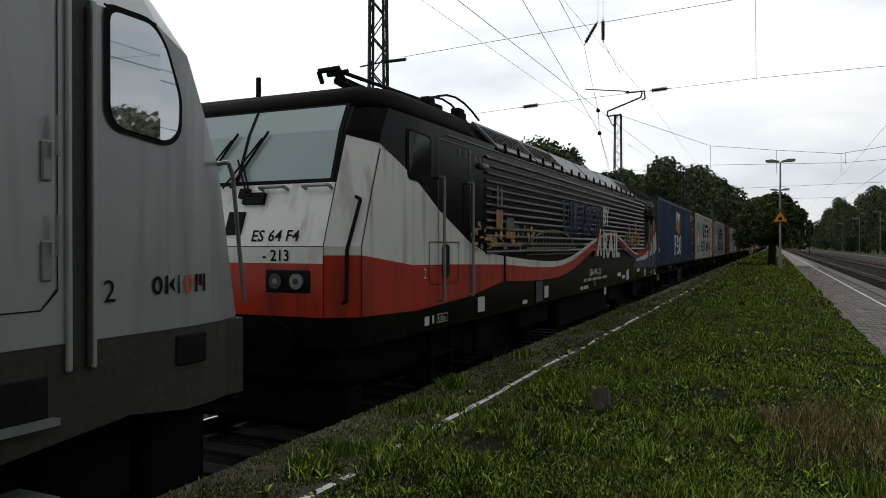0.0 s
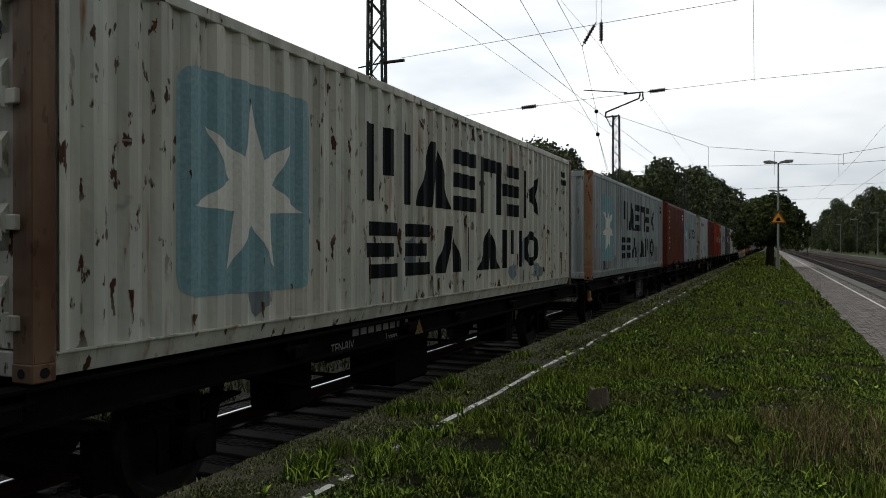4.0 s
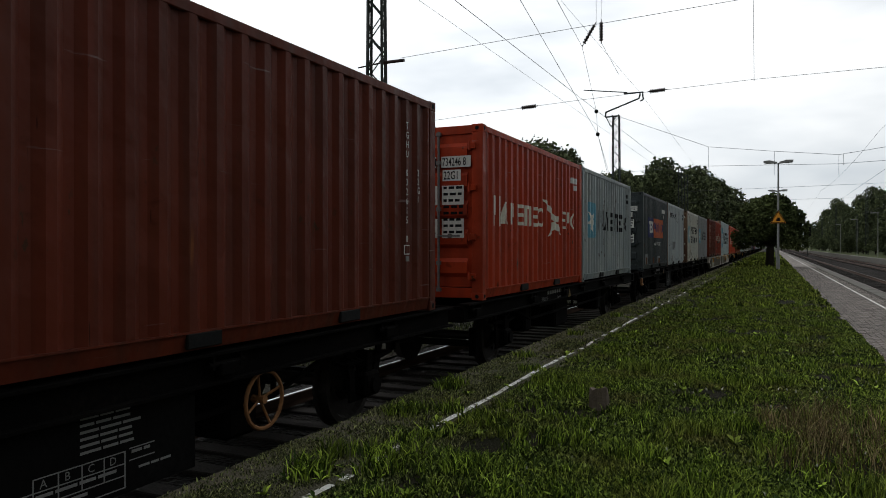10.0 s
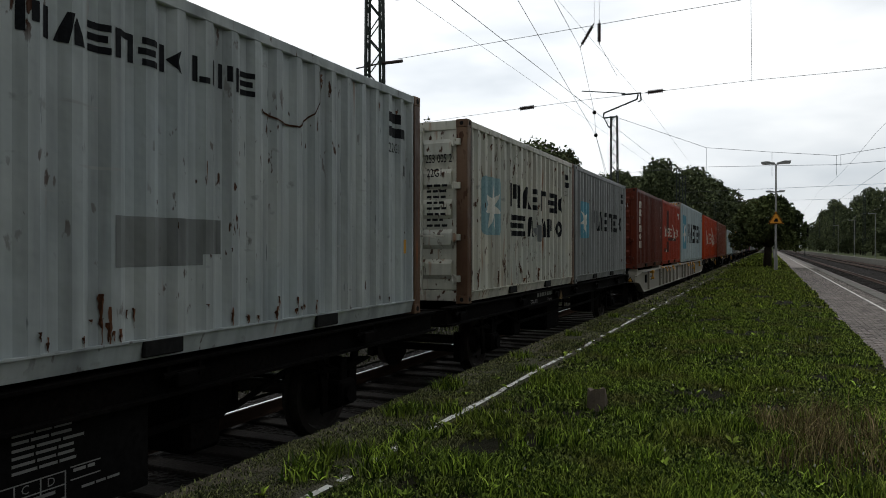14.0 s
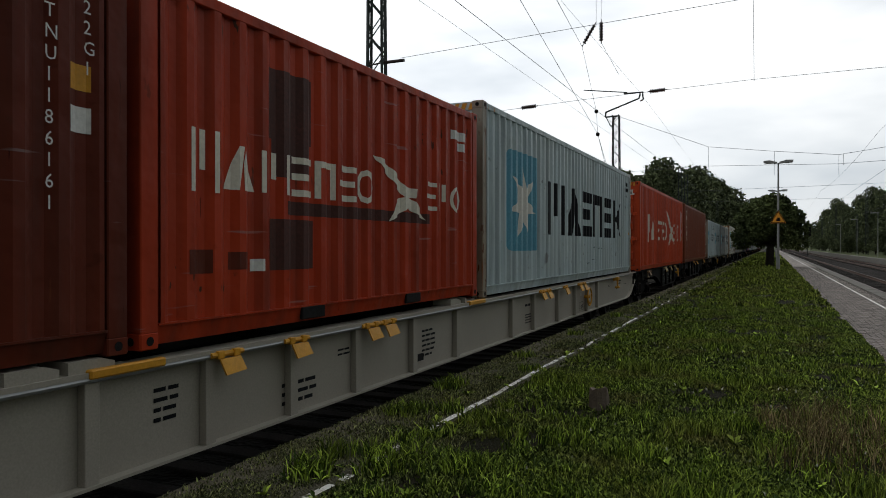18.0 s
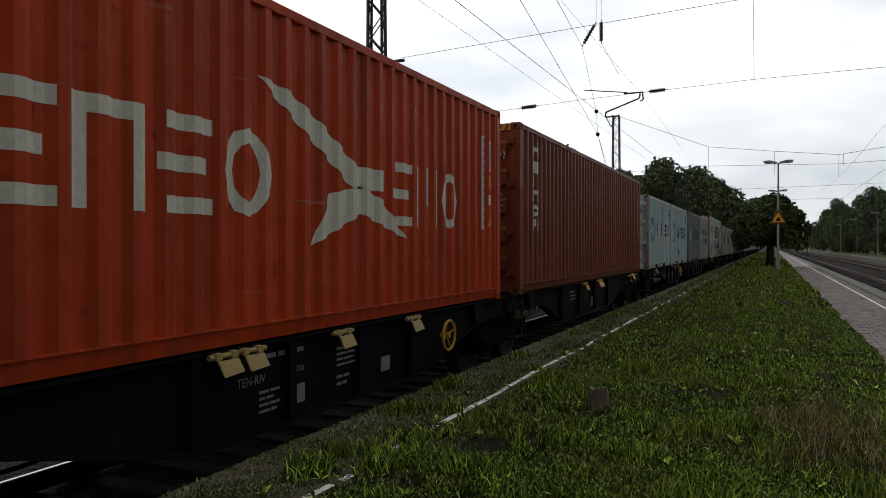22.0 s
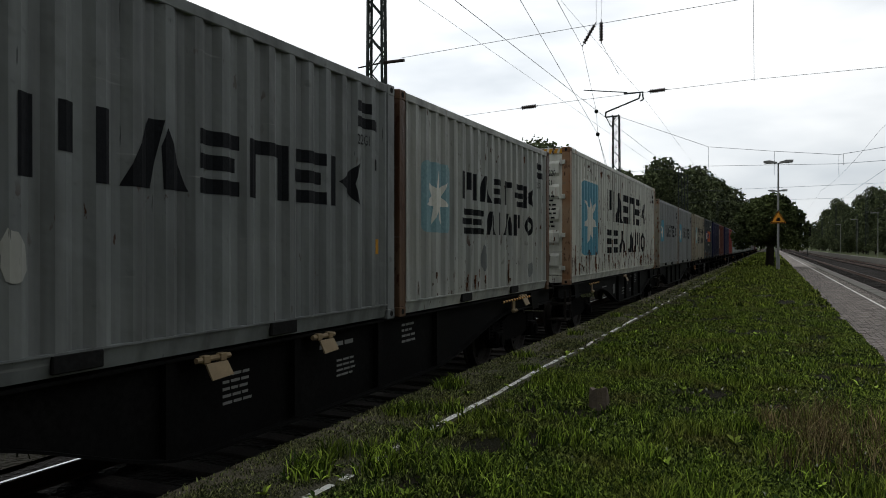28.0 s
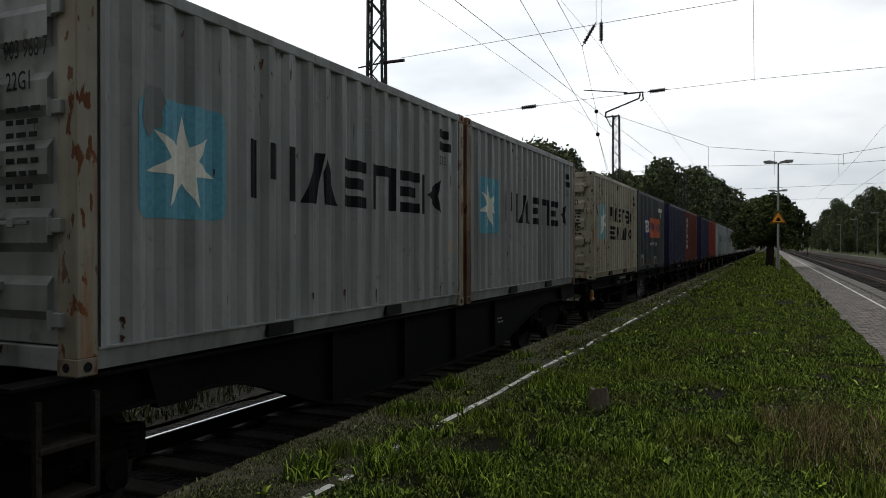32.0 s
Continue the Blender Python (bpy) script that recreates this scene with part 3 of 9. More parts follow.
def moss(n, y0, y1, w):
    x, y = nrng.uniform(-EDGE + 0.0, -2.2, n), nrng.uniform(y0, y1, n)
    f = field_noise(x, y, 1.9, 12.0) + 0.5 * field_noise(x, y, 6.0, 15.0)
    keep = nrng.uniform(0, 1, n) < np.clip(0.60 + 1.4 * f, 0.15, 1) * np.where(np.abs(x + 2.61) < 0.07, 0.04, 1.0)
    x, y = x[keep], y[keep]
    m = len(x)
    return x, y, np.full(m, 0.0), nrng.uniform(0.012, 0.04, m), nrng.uniform(w * 0.6, w, m)


blades("moss", join_places(moss(25000, -8.0, 3.0, 0.03), moss(90000, 3.0, 9.0, 0.013), moss(60000, 9.0, 20.0, 0.022), moss(25000, 20.0, 60.0, 0.04)), MOSS, "short moss and grass in the grit of the platform edge", "moss")


def sward(n, y0, y1, w):
    x, y = nrng.uniform(-2.52, 1.40, n), nrng.uniform(y0, y1, n)
    f = field_noise(x, y, 1.3, 22.0) + 0.5 * field_noise(x, y, 4.0, 25.0)
    keep = nrng.uniform(0, 1, n) < np.clip(0.55 + 1.6 * f, 0.04, 1) * not_bare(x, y)
    x, y = x[keep], y[keep]
    m = len(x)
    return x, y, np.full(m, 0.0), nrng.uniform(0.015, 0.05, m), nrng.uniform(w * 0.6, w, m)


blades("clover", join_places(sward(110000, -8.0, 3.2, 0.028), sward(210000, 3.2, 9.0, 0.022), sward(110000, 9.0, 20.0, 0.030)), CLOVER, "low clover and short grass between the taller blades", "clover")


def tufts(spots, per, r, h, w):
    out = []
    for sx, sy in spots:
        n = per
        rr, aa = r * np.sqrt(nrng.uniform(0, 1, n)), nrng.uniform(0, 2 * np.pi, n)
        out.append((sx + rr * np.cos(aa), sy + rr * np.sin(aa), np.full(n, -0.01), nrng.uniform(h * 0.5, h, n), nrng.uniform(w * 0.6, w, n)))
    return join_places(*out)


spots = [(rng.uniform(-2.4, 1.2), 3.6 + 24 * rng.random() ** 1.6) for _ in range(360)]
blades("grass_tufts", tufts(spots, 60, 0.13, 0.13, 0.012), LUSH, "taller tufts of grass scattered over the platform", "grass")
clumps = [(-0.72, 11.6), (-1.55, 9.2), (-1.4, 9.35), (-0.28, 6.6), (0.05, 6.1), (-0.9, 5.4), (0.6, 5.2), (-0.3, 8.7), (0.05, 8.9), (-0.6, 6.3), (-0.1, 12.9), (-1.9, 7.4), (-2.3, 8.0), (-0.5, 22.0), (-1.2, 13.0), (0.9, 7.3), (-1.5, 5.6), (-1.9, 4.6), (-2.3, 5.9), (0.3, 4.6), (-0.4, 4.5)]
blades("grass_clumps", tufts(clumps, 260, 0.22, 0.19, 0.012), LUSH, "dense clumps of long green grass", "grass")
edge_spots = [(-3.1, 5.9), (-3.05, 6.05), (-2.85, 4.05), (-2.9, 4.2), (-2.45, 4.3), (-2.5, 4.5), (-2.42, 4.75), (-2.48, 5.35), (-3.22, 7.2), (-3.2, 7.4), (-3.15, 9.7), (-3.1, 12.4), (-2.95, 4.6), (-2.75, 6.2), (-2.7, 8.6), (-3.1, 16.0), (-2.72, 4.7), (-2.6, 5.1)]
blades("kerb_weeds", tufts(edge_spots, 110, 0.16, 0.17, 0.016), LUSH, "weeds growing out of the platform edge", "weeds")


def rosettes(name, spots, material, label):
    """Broad-leaved weeds: flat rosettes of pointed leaves."""
    verts, faces = [], []
    for sx, sy in spots:
        r0 = rng.uniform(0.025, 0.08)
        for k in range(rng.randint(5, 9)):
            a = rng.uniform(0, 2 * math.pi)
            ln, w, up = r0 * rng.uniform(0.7, 1.3), r0 * rng.uniform(0.16, 0.3), rng.uniform(0.25, 0.9)
            ca, sa = math.cos(a), math.sin(a)
            b = len(verts)
            for u, v, z in ((0.05, 0, 0), (0.5, 1, 0.75 * up), (1.0, 0, up), (0.5, -1, 0.75 * up)):
                verts.append((sx + ca * ln * u - sa * w * v, sy + sa * ln * u + ca * w * v, 0.015 + ln * z * 0.8))
            faces.append((b, b + 1, b + 2, b + 3))
    return tagged(new(name, raw_mesh(name, verts, faces, material)), label, "weeds", kind="stuff")


rosettes("broad_leaf_weeds", [(rng.uniform(-2.9, 1.3), 3.6 + 16 * rng.random() ** 1.5) for _ in range(520)], LUSH, "broad-leaved weeds among the platform grass")


fx, fy = nrng.uniform(-2.3, 1.3, 260), nrng.uniform(4, 22, 260)
blades("small_flowers", (fx, fy, np.full(260, 0.03), nrng.uniform(0.02, 0.04, 260), nrng.uniform(0.012, 0.022, 260)), FLOWER, "tiny pale flowers in the grass", "flowers")

# rough growth on the verge beyond the track
vx, vy = nrng.uniform(-13.5, -7.0, 42000), nrng.uniform(3, 34, 42000)
vf = field_noise(vx, vy, 0.6, 12.0)
ok = nrng.uniform(0, 1, len(vx)) < np.clip(0.45 + 1.3 * vf, 0.05, 1)
vx, vy = vx[ok], vy[ok]
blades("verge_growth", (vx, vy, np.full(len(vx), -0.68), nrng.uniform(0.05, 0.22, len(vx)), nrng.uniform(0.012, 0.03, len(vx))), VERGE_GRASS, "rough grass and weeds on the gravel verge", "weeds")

# ------------------------------------------------------------------ the train: displacement of the train along the track, metres
RUN = [(0, 0.0), (1, 10.28), (2, 20.04), (3, 29.36), (4, 38.34), (5, 47.05), (6, 55.5), (7, 63.73), (8, 71.74), (9, 79.68), (10, 87.27), (11, 94.69),
       (12, 101.85), (13, 108.95), (14, 116.0), (15, 122.65), (16, 129.18), (17, 135.69), (18, 142.1), (19, 148.42), (20, 154.76), (21, 161.27),
       (22, 167.46), (23, 173.79), (24, 180.11), (25, 186.45), (26, 192.75), (27, 199.02), (28, 205.26), (29, 211.5), (30, 217.88), (31, 223.99), (32, 230.27)]
MOVERS = []          # (thing, place along the train, height above the rail)
W = 2.438            # container width


def on_train(ob, s, z):
    MOVERS.append((ob, s, z))
    return ob


def corrugation(length):
    """Break points of a corrugated side: (y, depth below the outer plane)."""
    n = round((length - 0.36) / 0.278)
    p = (length - 0.36) / n
    pts = [(0.18, 0.004)]
    for i in range(n):
        y = 0.18 + i * p
        pts += [(y + 0.13 * p, 0.004), (y + 0.37 * p, 0.042), (y + 0.63 * p, 0.042), (y + 0.87 * p, 0.004)]
    pts.append((length - 0.18, 0.004))
    return pts


def depth_at(pts, y):
    for (ya, da), (yb, db) in zip(pts, pts[1:]):
        if ya <= y <= yb:
            return da + (db - da) * (y - ya) / (yb - ya)
    return 0.004


def side_paint(name, shapes, material, parent, length, label="", lift=0.003):
    """Painted shapes that follow the folds of a corrugated side. shapes: outlines of (y, z) points."""
    pts = corrugation(length)
    bm = bmesh.new()
    for s in shapes:
        bm.faces.new([bm.verts.new((0, y, z)) for y, z in s])
    bmesh.ops.triangulate(bm, faces=[f for f in bm.faces if len(f.verts) > 4])
    lo, hi = min(y for s in shapes for y, z in s), max(y for s in shapes for y, z in s)
    for y, d in pts:
        if lo < y < hi:
            bmesh.ops.bisect_plane(bm, geom=bm.verts[:] + bm.edges[:] + bm.faces[:], plane_co=(0, y, 0), plane_no=(0, 1, 0))
    for v in bm.verts:
        v.co.x = W / 2 - depth_at(pts, v.co.y) + lift
    bmesh.ops.remove_doubles(bm, verts=bm.verts, dist=0.0008)
    return part(name, bm, material, parent, label)


def painted_blocks(rows, material, parent, length, label="", lift=0.003):
    """Each block of a painted name is a piece of its own. rows: lists from plain_row."""
    for blocks in rows:
        for shapes in blocks:
            for one in ([[q] for q in shapes] if len(shapes) < 5 else [shapes]):
                side_paint("name_block", one, material, parent, length, label, lift)


def flat_paint(name, shapes, material, parent, place, label=""):
    """Painted shapes on a flat face; place turns (u, v) into x, y, z."""
    bm = bmesh.new()
    for s in shapes:
        bm.faces.new([bm.verts.new(place(u, v)) for u, v in s])
    bmesh.ops.triangulate(bm, faces=[f for f in bm.faces if len(f.verts) > 4])
    return part(name, bm, material, parent, label)


def rect(y0, y1, z0, z1):
    return [(y0, z0), (y1, z0), (y1, z1), (y0, z1)]


WIDE = {"posts": 1.15, "roof": 1.1, "stack": 0.85, "gate": 0.95, "steps": 0.9, "fork": 0.95, "ring": 0.95, "bar": 0.35, "wedge": 1.1, "corner": 0.8, "gap": 0.45}
NAME_A = ("posts", "wedge", "stack", "gate", "steps", "fork")
NAME_B = ("steps", "stack", "wedge", "bar", "wedge", "posts", "ring")
NAME_C = ("posts", "wedge", "posts", "stack", "gate", "steps", "ring")
NAME_D = ("steps", "posts", "ring")


def hoop(y0, y1, z0, z1, t, n=16):
    """A round or oval band, as quads."""
    cy, cz, ry, rz = (y0 + y1) / 2, (z0 + z1) / 2, (y1 - y0) / 2, (z1 - z0) / 2
    at = lambda k, q: (cy + (ry - q) * math.cos(2 * math.pi * k / n), cz + (rz - q) * math.sin(2 * math.pi * k / n))
    return [[at(k, 0), at(k + 1, 0), at(k + 1, t), at(k, t)] for k in range(n)]


def plain_shape(kind, a, b, z0, z1, t):
    """One plain shape of bars, t thick, that stands for a painted sign."""
    m, h = (a + b) / 2, z1 - z0
    if kind == "posts":
        return [rect(a, a + t, z0, z1), rect(b - t, b, z0, z1), rect(m - 0.55 * t, m + 0.55 * t, z0 + 0.36 * h, z1)]
    if kind == "roof":
        return [[(a, z0), (a + 1.1 * t, z0), (m - 0.04 * t, z1 - 0.12 * h), (m - 0.04 * t, z1), (m - 0.6 * t, z1)], [(b - 1.1 * t, z0), (b, z0), (m + 0.6 * t, z1), (m + 0.04 * t, z1), (m + 0.04 * t, z1 - 0.12 * h)]]
    if kind == "stack":
        return [rect(a, b, z1 - t, z1), rect(a, b - 0.1 * h, z0 + h / 2 - t / 2, z0 + h / 2 + t / 2), rect(a, b, z0, z0 + t)]
    if kind == "steps":
        return [rect(a + 0.5 * t, b, z1 - t, z1), rect(a, b - 0.5 * t, z0 + h / 2 - t / 2, z0 + h / 2 + t / 2), rect(a + 0.5 * t, b, z0, z0 + t)]
    if kind == "gate":
        return [rect(a, a + t, z0, z1 - t), rect(b - t, b, z0, z1 - t), rect(a, b, z1 - t, z1)]
    if kind == "fork":
        return [rect(a, a + t, z0, z1), [(a + 1.3 * t, z0 + h / 2), (b, z0 + 0.05 * h), (b - 0.15 * h, z0 + h / 2), (b, z1 - 0.05 * h)]]
    if kind == "wedge":
        return [[(a, z0), (a + 0.42 * (b - a), z0), (m + 0.5 * t, z1), (m - 0.5 * t, z1)], [(b - 0.42 * (b - a), z0), (b, z0), (m + 0.72 * t, z1 - 0.1 * h), (m + 0.3 * t, z0 + 0.62 * h)]]
    if kind == "corner":
        return [rect(a, a + t, z0, z1), rect(a + 1.25 * t, b, z0, z0 + t)]
    if kind == "ring":
        return hoop(a, b, z0, z1, t, 12)
    return [rect(a, a + t, z0, z1)]


def plain_row(y0, y1, z0, z1, kinds, stroke=0.24, air=0.17):
    """A row of plain shapes where a name is painted; stroke is a share of its height."""
    k = (y1 - y0) / (sum(WIDE[q] + air for q in kinds) - air)
    out, y = [], y0
    for q in kinds:
        if q != "gap":
            out.append(plain_shape(q, y, y + WIDE[q] * k, z0, z1, min(stroke * (z1 - z0), 0.42 * WIDE[q] * k)))
        y += (WIDE[q] + air) * k
    return out


def flat(blocks):
    return [s for one in blocks for s in one]


def bars(y0, y1, z0, z1, rows):
    h = (z1 - z0) / rows
    return [rect(y0, y0 + (y1 - y0) * f, z1 - (i + 0.52) * h, z1 - i * h) for i, f in enumerate([1, 0.82, 0.93, 0.7, 0.88, 0.97, 0.75, 0.9][:rows])]


def lines_of(y0, y1, z0, z1, rows, words, every=1):
    """Rows of short bars where writing is too small to read."""
    g = random.Random(round(1000 * (y0 + 7 * z0)))
    h, out = (z1 - z0) / rows, []
    for i in range(0, rows, every):
        y, left = y0, words
        while left and y < y1 - 0.03:
            ln = min(y1 - y, (y1 - y0) / words * g.uniform(0.5, 1.0))
            out.append(rect(y, y + ln, z1 - i * h - 0.42 * h, z1 - i * h))
            y += ln + 0.3 * h
            left -= 1
    return out


def star(cy, cz, r, n=7, inner=0.40, wide=1.0):
    """A star as n kites round its centre."""
    at = lambda q, k: (cy + wide * q * math.cos(math.pi / 2 + math.pi * k / n), cz + q * math.sin(math.pi / 2 + math.pi * k / n))
    return [[(cy, cz), at(r * inner, 2 * i - 1), at(r, 2 * i), at(r * inner, 2 * i + 1)] for i in range(n)]


def rounded(y0, y1, z0, z1, r):
    pts = []
    for cy, cz, a0 in ((y1 - r, z1 - r, 0), (y0 + r, z1 - r, 90), (y0 + r, z0 + r, 180), (y1 - r, z0 + r, 270)):
        for k in range(4):
            a = radians(a0 + 30 * k)
            pts.append((cy + r * math.cos(a), cz + r * math.sin(a)))
    return pts


TEXTS = {}


def text_shapes(body, bold=0.0):
    """Flat outlines of readable writing, one unit high."""
    if (body, bold) not in TEXTS:
        cu = bpy.data.curves.new("writing", "FONT")
        cu.body = body
        cu.resolution_u = 2
        cu.offset = bold
        ob = bpy.data.objects.new("writing", cu)
        me = ob.to_mesh()
        TEXTS[body, bold] = ([tuple(v.co) for v in me.vertices], [tuple(p.vertices) for p in me.polygons])
        ob.to_mesh_clear()
        bpy.data.objects.remove(ob)
        bpy.data.curves.remove(cu)
    return TEXTS[body, bold]


def write(body, size, material, parent, place, name="lettering", squeeze=1.0, bold=0.0):
    vs, fs = text_shapes(body, bold)
    me = raw_mesh(name, [place(x * size * squeeze, y * size) for x, y, z in vs], fs, material)
    ob = new(name, me)
    ob.parent = parent
    return ob


BAR_STEEL = surface("worn_bar_steel", (0.20, 0.19, 0.185), (0.12, 0.09, 0.08), 4, 0.6, 0.2)

# --- containers
CACHE = {}


def cached(key, make):
    if key not in CACHE:
        CACHE[key] = make()
    return CACHE[key]


def corrugated_mesh(length, height, material):
    bm = bmesh.new()
    pts = corrugation(length)
    lo, hi = 0.17, height - 0.10
    pv = None
    for y, d in pts:
        v = (bm.verts.new((W / 2 - d, y, lo)), bm.verts.new((W / 2 - d, y, hi)))
        if pv:
            bm.faces.new((pv[0], v[0], v[1], pv[1]))
        pv = v
    # back face gives the sheet its thickness
    a = [bm.verts.new((W / 2 - 0.05, y, z)) for y, z in ((0.18, lo), (length - 0.18, lo), (length - 0.18, hi), (0.18, hi))]
    bm.faces.new(a)
    return mesh_of(bm, "side_panel", material)


def end_wall_mesh(height, material):
    bm = bmesh.new()
    n = 9
    p = (W - 0.36) / n
    pv = None
    pts = []
    for i in range(n):
        x = -W / 2 + 0.18 + i * p
        pts += [(x, 0.02), (x + 0.13 * p, 0.02), (x + 0.37 * p, 0.06), (x + 0.63 * p, 0.06), (x + 0.87 * p, 0.02)]
    pts.append((W / 2 - 0.18, 0.02))
    for x, d in pts:
        v = (bm.verts.new((x, d, 0.17)), bm.verts.new((x, d, height - 0.1)))
        if pv:
            bm.faces.new((pv[0], v[0], v[1], pv[1]))
        pv = v
    return mesh_of(bm, "end_wall", material)


def frame_bar(name, material, dims, bevel=0.008):
    def make():
        bm = bmesh.new()
        box(bm, *dims, bevel)
        return mesh_of(bm, name, material)
    return cached((name, material.name, dims), make)


def door_leaf_mesh(height, material):
    bm = bmesh.new()
    w = W / 2 - 0.17
    box(bm, 0.0, w, 0.03, 0.075, 0.19, height - 0.14, 0.006)
    return mesh_of(bm, "door", material)


def door_panel_mesh(height, material):
    """One pressed rib of a door: a proud field with sloping edges above and below."""
    bm = bmesh.new()
    w = W / 2 - 0.17
    step = (height - 0.46) / 5
    prof = [(0.031, 0.06), (-0.012, 0.12), (-0.012, step * 0.66), (0.031, step * 0.66 + 0.06)]
    a = [bm.verts.new((0.07, y, z)) for y, z in prof]
    b = [bm.verts.new((w - 0.07, y, z)) for y, z in prof]
    bm.faces.new(a), bm.faces.new(b[::-1])
    for i in range(4):
        j = (i + 1) % 4
        bm.faces.new((a[i], a[j], b[j], b[i]))
    return mesh_of(bm, "door_panel", material)


def bar_mesh(height, material):
    bm = bmesh.new()
    rod(bm, (0, 0, 0.12), (0, 0, height - 0.09), 0.019, 8)
    for z in (0.15, 0.55, height * 0.52, height - 0.55, height - 0.13):
        box(bm, -0.034, 0.034, -0.02, 0.03, z - 0.028, z + 0.028)
    return mesh_of(bm, "locking_bar", material)


def handle_mesh(material):
    bm = bmesh.new()
    box(bm, -0.02, 0.34, -0.016, 0.002, -0.013, 0.013, 0.004)
    box(bm, 0.15, 0.21, -0.026, 0.0, -0.032, 0.032, 0.006)
    return mesh_of(bm, "handle", material)


def casting_mesh(material):
    bm = bmesh.new()
    box(bm, -0.089, 0.089, -0.081, 0.081, -0.059, 0.059, 0.01)
    return mesh_of(bm, "corner_casting", material)


# black discs in place of holes, the dark inside put into the colour
def hole_mesh():
    bm = bmesh.new()
    rod(bm, (0.0905, 0, 0), (0.0925, 0, 0), 0.032, 10)
    rod(bm, (0, -0.0825, 0), (0, -0.0845, 0), 0.03, 10)
    return mesh_of(bm, "casting_hole", RUBBER)


def hinge_mesh(material):
    bm = bmesh.new()
    box(bm, -0.03, 0.10, -0.03, 0.03, -0.045, 0.045, 0.006)
    rod(bm, (0, -0.02, -0.06), (0, -0.02, 0.06), 0.02, 6)
    return mesh_of(bm, "hinge", material)


def sill_mesh(L, material):
    """The bottom side rail: a channel whose face leans in under a small lip."""
    bm = bmesh.new()
    prof = [(W / 2 - 0.07, 0.025), (W / 2 - 0.045, 0.025), (W / 2 - 0.012, 0.155), (W / 2 + 0.003, 0.158), (W / 2 + 0.003, 0.172), (W / 2 - 0.07, 0.172)]
    a = [bm.verts.new((x, 0.16, z)) for x, z in prof]
    b = [bm.verts.new((x, L - 0.16, z)) for x, z in prof]
    bm.faces.new(a), bm.faces.new(b[::-1])
    for i in range(len(prof)):
        j = (i + 1) % len(prof)
        bm.faces.new((a[i], a[j], b[j], b[i]))
    return mesh_of(bm, "bottom_rail", material)


def container(s, z, length, height, material, label, logo="", code="", doors=True, marks=BLACKP, far=False, kinds="", posts=None):
    c = thing("container", label, "container", "containers of the freight train")
    L, H = length, height
    k = (material.name, L, H)
    for sign in (1, -1):
        m = cached(("side",) + k, lambda: corrugated_mesh(L, H, material))
        share("side_panel", m, c, None if sign == 1 else Matrix.Translation((0, L, 0)) @ Matrix.Rotation(math.pi, 4, "Z"))
        share("top_rail", frame_bar("top_rail", material, (W / 2 - 0.06, W / 2, 0.16, L - 0.16, H - 0.105, H - 0.012)), c,
              None if sign == 1 else Matrix.Translation((0, L, 0)) @ Matrix.Rotation(math.pi, 4, "Z"))
        share("bottom_rail", cached(("sill",) + k, lambda: sill_mesh(L, material)), c,
              None if sign == 1 else Matrix.Translation((0, L, 0)) @ Matrix.Rotation(math.pi, 4, "Z"))
        for y in (0.08, L - 0.08):
            share("corner_post", frame_bar("corner_post", posts or material, (-0.085, 0.085, -0.078, 0.078, 0.11, H - 0.11)), c, pose(sign * (W / 2 - 0.085), y, 0))
    for y in (0.08, L - 0.08):
        share("end_sill", frame_bar("end_sill", material, (-W / 2 + 0.17, W / 2 - 0.17, -0.07, 0.07, 0.03, 0.18)), c, pose(0, y, 0))
        share("header", frame_bar("header", material, (-W / 2 + 0.17, W / 2 - 0.17, -0.07, 0.07, H - 0.14, H - 0.01)), c, pose(0, y, 0))
    share("roof", frame_bar("roof", material, (-W / 2 + 0.06, W / 2 - 0.06, 0.12, L - 0.12, H - 0.05, H - 0.02)), c)
    share("floor", frame_bar("floor", TIMBER, (-W / 2 + 0.05, W / 2 - 0.05, 0.12, L - 0.12, 0.12, 0.17)), c)
    iron = posts or material
    cm, hm = cached(("cast", iron.name), lambda: casting_mesh(iron)), cached("hole", hole_mesh)
    for sx in (1, -1):
        for y in (0.079, L - 0.079):
            for zz in (0.059, H - 0.059):
                at = pose(sx * (W / 2 - 0.087), y, zz)
                ob = share("corner_casting", cm, c, at)
                if sx == 1:
                    tagged(share("casting_hole", hm, ob), kind="stuff")
    if L < 7:
        # dark boxes stand for the shaded insides of the pockets
        pk = frame_bar("fork_pocket", RUBBER, (W / 2 - 0.03, W / 2 + 0.007, -0.18, 0.18, 0.045, 0.16))
        for y in (L / 2 - 1.02, L / 2 + 1.02):
            share("fork_pocket", pk, c, pose(0, y, 0))
    # ends
    em = cached(("end",) + k, lambda: end_wall_mesh(H, material))
    share("end_wall", em, c, Matrix.Translation((0, L, 0)) @ Matrix.Rotation(math.pi, 4, "Z"))
    if not doors:
        share("end_wall", em, c)
    else:
        dm = cached(("door",) + k, lambda: door_leaf_mesh(H, material))
        hg = cached(("hinge", material.name), lambda: hinge_mesh(material))
        gear = BAR_STEEL if material in (P_BLUE, P_NAVY, P_SLATE, P_BROWN, P_ORANGE, P_BRIGHT) else material
        for sx in (1, -1):
            d = share("door", dm, c, None if sx == 1 else Matrix.Translation((-W / 2 + 0.17, 0, 0)))
            pm = cached(("panel",) + k, lambda: door_panel_mesh(H, material))
            for i in range(5):
                share("door_panel", pm, d, pose(0, 0, 0.28 + i * (H - 0.46) / 5))
            for x in (0.14, 0.53):
                bx = x if sx == 1 else (W / 2 - 0.17) - x
                lb = share("locking_bar", cached(("bar", H, gear.name), lambda: bar_mesh(H, gear)), d, pose(bx, -0.035, 0))
